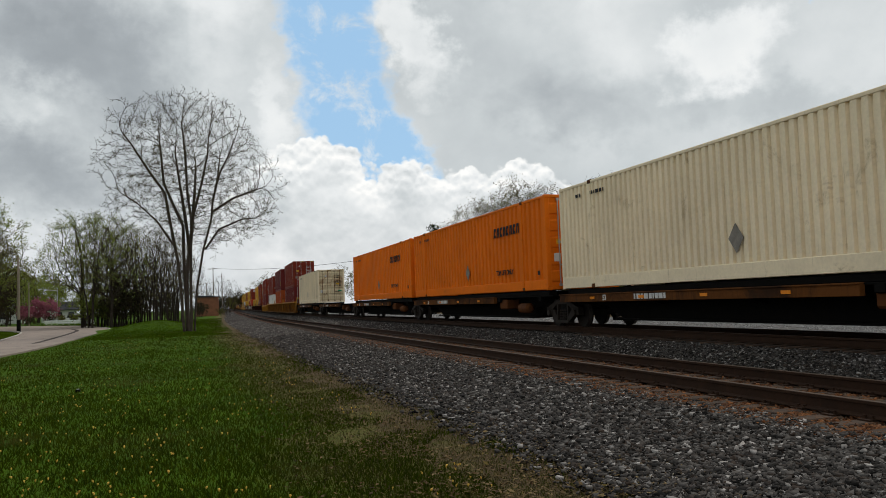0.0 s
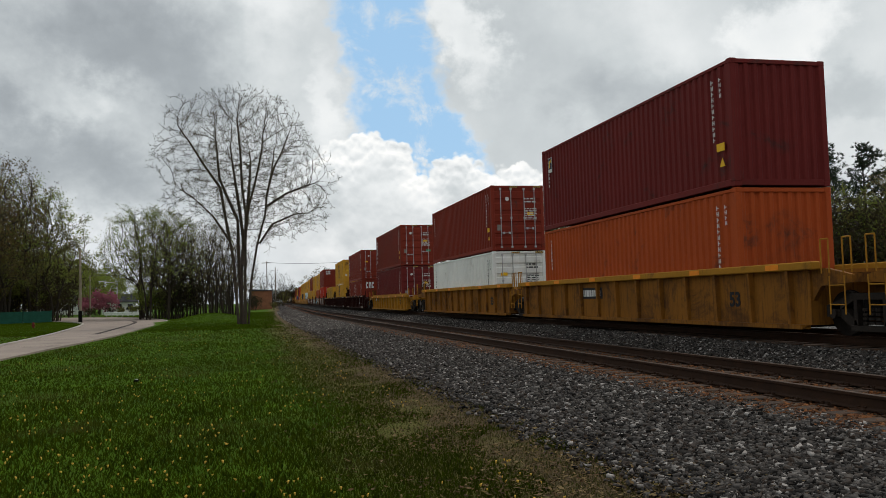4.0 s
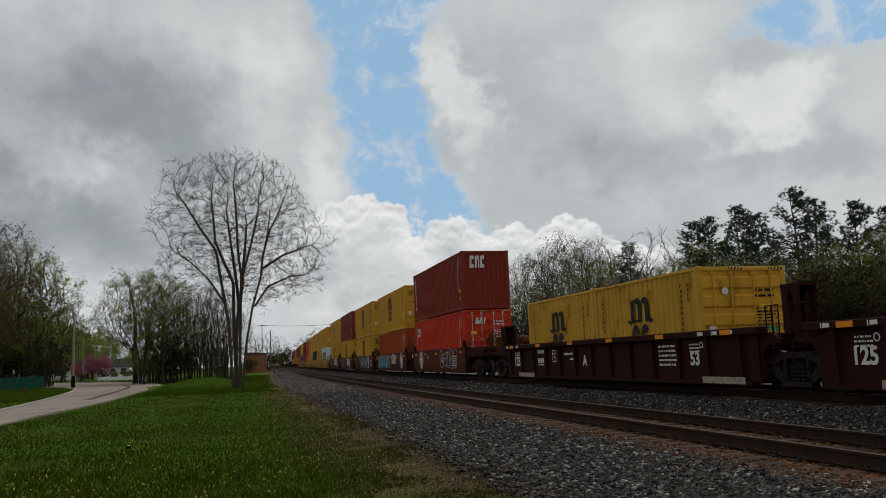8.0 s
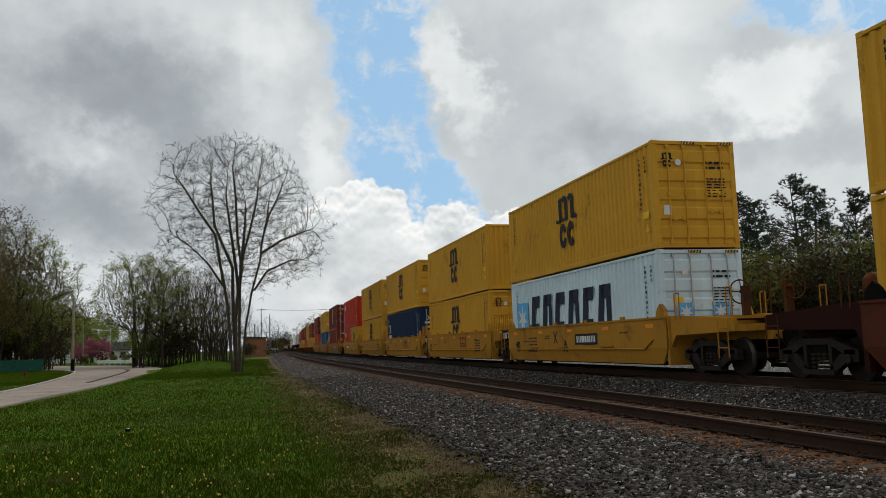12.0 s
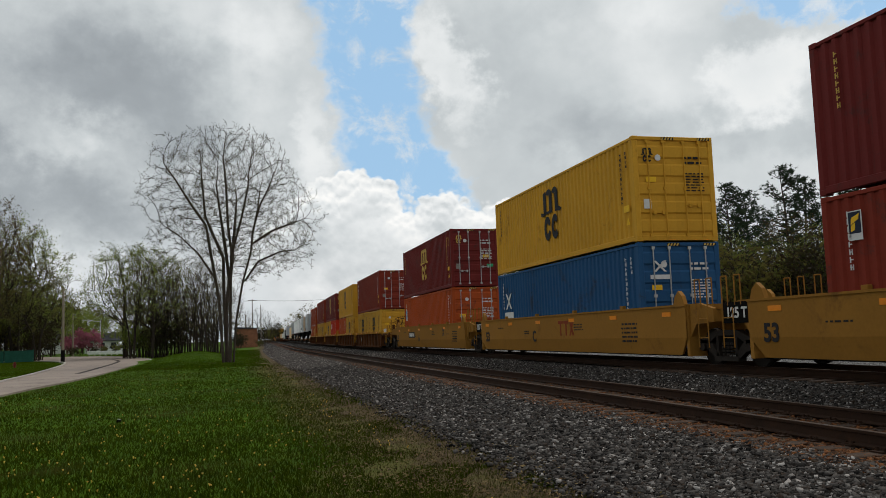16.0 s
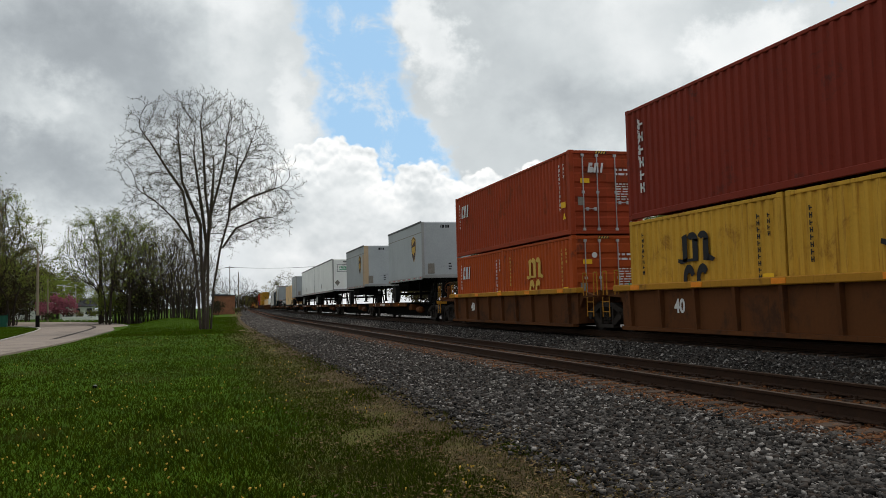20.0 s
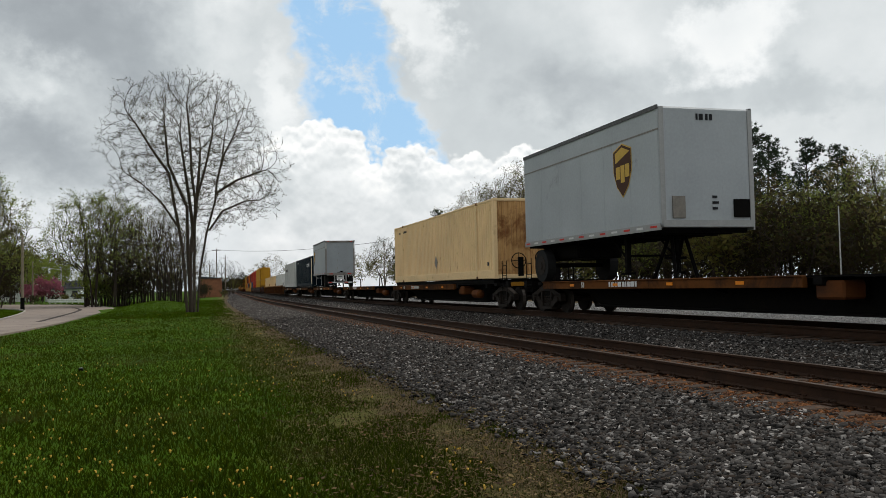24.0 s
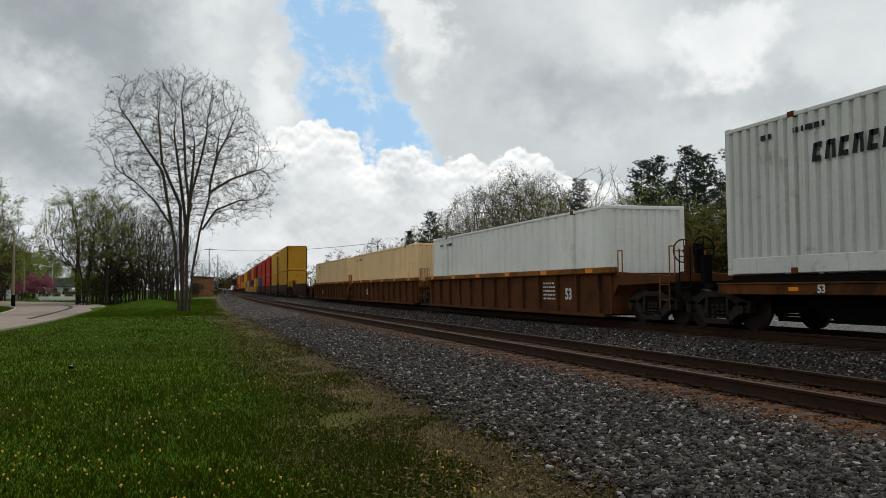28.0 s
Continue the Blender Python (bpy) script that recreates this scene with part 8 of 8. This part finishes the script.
def parked_car(x, y, turn, mat, label):
    thing = new("parked_car")
    bm = bmesh.new()
    prism(bm, [(-2.2, 0.35), (2.2, 0.35), (2.25, 0.75), (1.3, 0.92), (-2.2, 0.95)], "y", -0.85, 0.85)
    part("body", bm, mat, thing, bevel=0.05)
    bm = bmesh.new()
    prism(bm, [(-2.0, 0.94), (0.9, 0.94), (0.35, 1.42), (-1.7, 1.45)], "y", -0.75, 0.75)
    part("cabin", bm, GLASS, thing, bevel=0.04)
    for sx in (-1.35, 1.35):
        for sy in (-0.8, 0.8):
            bm = bmesh.new()
            tube(bm, (sx, sy - 0.1, 0.32), (sx, sy + 0.1, 0.32), 0.32, n=14)
            part("wheel", bm, RUBBER, thing)
    thing.matrix_basis = pose(x, y, GRASS, 0, 0, turn)
    return tagged(thing, label, "car")


parked_car(-20.5, 176, 12, SIDING, "white parked car beside a white house")

# ---- sleepers, plates ----
def build_tie(bm):
    box(bm, -1.3, -0.115, -0.18, 1.3, 0.115, 0)
    return 0.012


def build_plate(bm):
    box(bm, -0.17, -0.09, 0, 0.17, 0.09, 0.016)
    for sx in (-1, 1):
        for sy in (-0.05, 0.05):
            box(bm, sx * 0.10 - 0.014, sy - 0.014, 0.016, sx * 0.10 + 0.014, sy + 0.014, 0.05)


bed = bpy.data.objects["track_bed"]
tie_rng = random.Random(2)
for i in range(116):
    y = 5.5 + 0.52 * i
    tie = piece("sleeper", cached(("sleeper",), build_tie), TIE, bed, on_track(NEAR_TRACK + tie_rng.uniform(-0.05, 0.05), y, -0.185 + tie_rng.uniform(-0.012, 0.0), tie_rng.uniform(-0.8, 0.8)))
    if i < 22:
        for sx in (-0.7525, 0.7525):
            piece("tie_plate", cached(("tie_plate",), build_plate), RAIL_SIDE, tie, pose(sx, 0, 0.002))
bed2 = bpy.data.objects["middle_ballast"]
for i in range(28):
    piece("sleeper", cached(("sleeper",), build_tie), TIE, bed2, on_track(TRAIN_TRACK, 8 + 0.52 * i, TRAIN_RAIL - 0.176))

# ---- loose stones, grass and dandelions ----
LOOSE = leaf_material("loose_ballast_stones", [(0.005, 0.0045, 0.004), (0.015, 0.0135, 0.0125), (0.029, 0.026, 0.024), (0.050, 0.045, 0.042), (0.040, 0.028, 0.021), (0.048, 0.043, 0.040), (0.090, 0.082, 0.076), (0.062, 0.054, 0.048), (0.10, 0.092, 0.085), (0.33, 0.305, 0.285)], 0.9, False, 0.10)
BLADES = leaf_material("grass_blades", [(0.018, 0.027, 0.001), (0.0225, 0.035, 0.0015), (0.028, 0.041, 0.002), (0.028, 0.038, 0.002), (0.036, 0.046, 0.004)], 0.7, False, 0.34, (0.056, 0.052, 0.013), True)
# same lawn as BLADES; the brighter light further off is put into the colour
FAR_BLADES = leaf_material("painted_sunlit_blades", [(0.034, 0.060, 0.002), (0.040, 0.070, 0.003), (0.046, 0.078, 0.004)], 0.7, False, 0.2, (0.056, 0.064, 0.010), True)
FLOWER = material("dandelion_yellow", (0.50, 0.31, 0.05), 0.7, 0.0, 0.2, 20.0, 60.0, 0.0)
rng = np.random.default_rng(4)


def mesh_arrays(name, verts, loops, sides):
    me = bpy.data.meshes.new(name)
    k = len(loops) // sides
    me.vertices.add(len(verts))
    me.vertices.foreach_set("co", verts.astype(np.float32).ravel())
    me.loops.add(len(loops))
    me.loops.foreach_set("vertex_index", loops.astype(np.int32))
    me.polygons.add(k)
    me.polygons.foreach_set("loop_start", (np.arange(k) * sides).astype(np.int32))
    me.update(calc_edges=True)
    me.materials.append(None)
    return me


CORNERS = np.array([(-1, -1, -1), (1, -1, -1), (1, 1, -1), (-1, 1, -1), (-1, -1, 1), (1, -1, 1), (1, 1, 1), (-1, 1, 1)], float)
QUADS = np.array([(0, 3, 2, 1), (4, 5, 6, 7), (0, 1, 5, 4), (1, 2, 6, 5), (2, 3, 7, 6), (3, 0, 4, 7)])


def stones(name, count, off0, off1, y0, y1, small, large, thin_left, label, mat=None):
    """Broken stones, denser near the eye."""
    u = rng.random(count)
    y = y0 * (y1 / y0) ** u
    off = off0 + (off1 - off0) * rng.random(count)
    if thin_left:
        keep = rng.random(count) < np.clip((off - off0) / thin_left, 0.03, 1.0) ** 1.3
        y, off = y[keep], off[keep]
    k = len(y)
    z = np.array([ground_height(o, v) for o, v in zip(off, y)])
    x = off + np.array([bend_shift(v)[0] for v in y])
    size = small + (large - small) * rng.random(k) ** 2.2
    shape = CORNERS[None] * (0.55 + 0.45 * rng.random((k, 8, 1))) + 0.28 * rng.standard_normal((k, 8, 3))
    shape *= (size[:, None] * np.stack([0.7 + 0.6 * rng.random(k), 0.7 + 0.6 * rng.random(k), 0.45 + 0.4 * rng.random(k)], -1))[:, None, :]
    a = rng.random(k) * 2 * np.pi
    b = rng.normal(0, 0.5, k)
    ca, sa, cb, sb = np.cos(a), np.sin(a), np.cos(b), np.sin(b)
    turn = np.stack([np.stack([ca, -sa * cb, sa * sb], -1), np.stack([sa, ca * cb, -ca * sb], -1), np.stack([0 * a, sb, cb], -1)], -2)
    verts = np.einsum("kij,kvj->kvi", turn, shape) + np.stack([x, y, z + size * 0.25], -1)[:, None, :]
    loops = (QUADS[None] + (np.arange(k) * 8)[:, None, None]).ravel()
    ob = piece(name, mesh_arrays(name, verts.reshape(-1, 3), loops, 4), mat or LOOSE)
    return tagged(ob, label, "ballast stones", kind="stuff")


stones("ballast_stones", 72000, 2.85, 6.2, 4.0, 46.0, 0.011, 0.031, 0.9, "loose grey broken stones of the ballast shoulder")


def far_stones(count, off0, off1, y0, y1, size):
    """Stones too far off to show more than a facet or two: low four-sided caps."""
    y = y0 * (y1 / y0) ** rng.random(count)
    off = off0 + (off1 - off0) * rng.random(count)
    keep = rng.random(count) < np.clip((off - off0) / 0.7, 0.1, 1.0)
    y, off = y[keep], off[keep]
    k = len(y)
    z = np.array([ground_height(o, v) for o, v in zip(off, y)])
    x = off + np.array([bend_shift(v)[0] for v in y])
    big = size * (0.6 + 0.8 * rng.random(k)) * (y / y0) ** 0.5
    a = rng.random(k)[:, None] * 2 * np.pi + np.arange(4)[None] * np.pi / 2 + rng.normal(0, 0.25, (k, 4))
    foot = np.stack([np.cos(a), np.sin(a), 0 * a - 0.2], -1) * big[:, None, None]
    cap = np.stack([rng.normal(0, 0.25, k), rng.normal(0, 0.25, k), 0.7 + 0.5 * rng.random(k)], -1)[:, None, :] * big[:, None, None]
    verts = np.concatenate([foot, cap], 1) + np.stack([x, y, z], -1)[:, None, :]
    loops = (np.array([(0, 1, 4), (1, 2, 4), (2, 3, 4), (3, 0, 4)])[None] + (np.arange(k) * 5)[:, None, None]).ravel()
    ob = piece("ballast_stones", mesh_arrays("ballast_stones", verts.reshape(-1, 3), loops, 3), LOOSE)
    return tagged(ob, "loose grey stones of the ballast further off", "ballast stones", kind="stuff")


far_stones(52000, 3.0, 6.1, 44.0, 150.0, 0.034)
far_stones(12000, 8.8, 10.8, 48.0, 110.0, 0.036)
stones("ballast_stones", 27000, 8.75, 11.0, 8.0, 50.0, 0.012, 0.028, 0.0, "loose grey stones between the two tracks")
RUSTY_STONES = leaf_material("rust_stained_loose_stones", [(0.022, 0.010, 0.0055), (0.070, 0.027, 0.011), (0.12, 0.046, 0.017), (0.16, 0.065, 0.024), (0.060, 0.043, 0.031), (0.10, 0.066, 0.042)], 0.9, False)
stones("rusty_stones", 26000, 5.9, 9.0, 6.0, 46.0, 0.012, 0.032, 0.0, "rust-stained stones round the sleepers of the empty track", RUSTY_STONES)
stones("rusty_stones", 9000, 5.7, 6.8, 6.0, 40.0, 0.010, 0.026, 0.0, "orange-brown rusty chips beside the rail", RUSTY_STONES)


def grass(name, count, off0, off1, y0, y1, tall, label, bias=0.0, mat=None):
    u = rng.random(count)
    y = 1.0 / (1 / y0 + (1 / y1 - 1 / y0) * u)
    off = off0 + (off1 - off0) * rng.random(count)
    patch_noise = np.array([noise.noise((o * 0.9, v * 0.9, 7.0)) + 0.6 * noise.noise((o * 0.28, v * 0.28, 2.0)) for o, v in zip(off, y)])
    bare = np.clip((off - 0.6) / 2.2, 0, 1)
    if mat is not DRY:
        keep = patch_noise > -1.3 + bare * 1.42 + bias
    else:
        keep = rng.random(count) < bare * np.clip(0.75 - 0.5 * patch_noise, 0.05, 1.0)
    keep &= ~np.array([o < -6.0 and on_street(o, v) for o, v in zip(off, y)])
    y, off, patch_noise = y[keep], off[keep], patch_noise[keep]
    k = len(y)
    z = np.array([ground_height(o, v) for o, v in zip(off, y)]) - 0.03
    h = tall * (0.55 + 0.6 * rng.random(k) + 0.35 * np.clip(patch_noise, -0.5, 1.0))
    wide = 0.0035 + 0.00032 * y
    a = rng.random(k) * 2 * np.pi
    lean = 1.1 * h * rng.random(k)
    b = rng.random(k) * 2 * np.pi
    base = np.stack([off + np.array([bend_shift(v)[0] for v in y]), y, z], -1)
    side = np.stack([np.cos(a) * wide, np.sin(a) * wide, 0 * a], -1)
    tip = base + np.stack([np.cos(b) * lean, np.sin(b) * lean, h], -1)
    verts = np.stack([base - side, base + side, tip], 1).reshape(-1, 3)
    ob = piece(name, mesh_arrays(name, verts, np.arange(len(verts)), 3), mat or BLADES)
    return tagged(ob, label, "grass", kind="stuff")


DRY = leaf_material("dry_thatch_blades", [(0.080, 0.062, 0.022), (0.115, 0.092, 0.034), (0.055, 0.070, 0.012), (0.042, 0.032, 0.013), (0.066, 0.090, 0.014)], 0.8)
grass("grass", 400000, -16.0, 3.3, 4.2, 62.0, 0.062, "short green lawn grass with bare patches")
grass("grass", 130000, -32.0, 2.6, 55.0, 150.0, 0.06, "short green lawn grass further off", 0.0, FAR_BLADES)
grass("dry_grass", 70000, -0.6, 3.3, 4.2, 60.0, 0.045, "dry trampled grass along the ballast", -1.2, DRY)


def litter(count):
    """Dead leaves, straw and bits of twig where the lawn meets the stones."""
    y = 1.0 / (1 / 4.5 + (1 / 70.0 - 1 / 4.5) * rng.random(count))
    off = 2.5 + 0.75 * rng.standard_normal(count)
    clump = np.array([noise.noise((o * 1.1, v * 0.7, 21.0)) for o, v in zip(off, y)])
    keep = (clump > -0.15) & (off < 4.2)
    y, off = y[keep], off[keep]
    k = len(y)
    z = np.array([ground_height(o, v) for o, v in zip(off, y)]) + 0.005 + 0.02 * rng.random(k)
    long = (0.007 + 0.024 * rng.random(k) ** 2) * (1 + y / 40)
    thin = long * (0.12 + 0.5 * rng.random(k))
    a = rng.random(k) * 2 * np.pi
    u = np.stack([np.cos(a), np.sin(a), rng.normal(0, 0.25, k)], -1) * long[:, None]
    v = np.stack([-np.sin(a), np.cos(a), rng.normal(0, 0.3, k)], -1) * thin[:, None]
    c = np.stack([off + np.array([bend_shift(q)[0] for q in y]), y, z], -1)
    verts = np.stack([c - u, c + v * 0.8, c + u, c - v], 1).reshape(-1, 3)
    ob = piece("leaf_litter", mesh_arrays("leaf_litter", verts, np.arange(len(verts)), 4), LITTER)
    return tagged(ob, "dead leaves and straw along the ballast edge", "leaf litter", kind="stuff")


LITTER = leaf_material("dead_leaf_litter", [(0.07, 0.038, 0.016), (0.12, 0.08, 0.035), (0.18, 0.13, 0.06), (0.04, 0.024, 0.013), (0.11, 0.08, 0.02)], 0.85, False)
litter(17000)


def dandelions(count):
    y = 1.0 / (1 / 5.0 + (1 / 60.0 - 1 / 5.0) * rng.random(count) ** 0.85)
    off = 2.4 - 15 * rng.random(count) ** 1.2
    cluster = np.array([noise.noise((o * 0.35, v * 0.35, 11.0)) for o, v in zip(off, y)])
    keep = (cluster > -0.12) & ~np.array([o < -6.0 and on_street(o, v) for o, v in zip(off, y)])
    y, off = y[keep], off[keep]
    k = len(y)
    z = np.array([ground_height(o, v) for o, v in zip(off, y)]) + 0.03 + 0.05 * rng.random(k)
    r = 0.007 + 0.007 * rng.random(k)
    hexagon = np.stack([np.cos(np.arange(6) * np.pi / 3), np.sin(np.arange(6) * np.pi / 3)], -1)
    tilt = rng.normal(0, 0.35, (k, 2))
    xy = hexagon[None] * r[:, None, None]
    zz = (xy * tilt[:, None, :]).sum(-1)
    top = np.concatenate([xy + np.stack([off, y], -1)[:, None, :], (z[:, None] + zz + 0.008)[..., None]], -1)
    low = np.concatenate([xy * 0.5 + np.stack([off, y], -1)[:, None, :], (z[:, None] + zz - 0.008)[..., None]], -1)
    verts = np.concatenate([top, low], 1).reshape(-1, 3)
    loops = []
    cap = np.array([0, 1, 2, 3, 0, 3, 4, 5])
    ring_quads = np.array([[i, 6 + i, 6 + (i + 1) % 6, (i + 1) % 6] for i in range(6)]).ravel()
    loops = (np.concatenate([cap, ring_quads])[None] + (np.arange(k) * 12)[:, None]).ravel()
    ob = piece("dandelions", mesh_arrays("dandelions", verts, loops, 4), FLOWER)
    return tagged(ob, "scattered yellow dandelion flowers in the lawn", "dandelions", kind="stuff")


dandelions(1900)

motions()
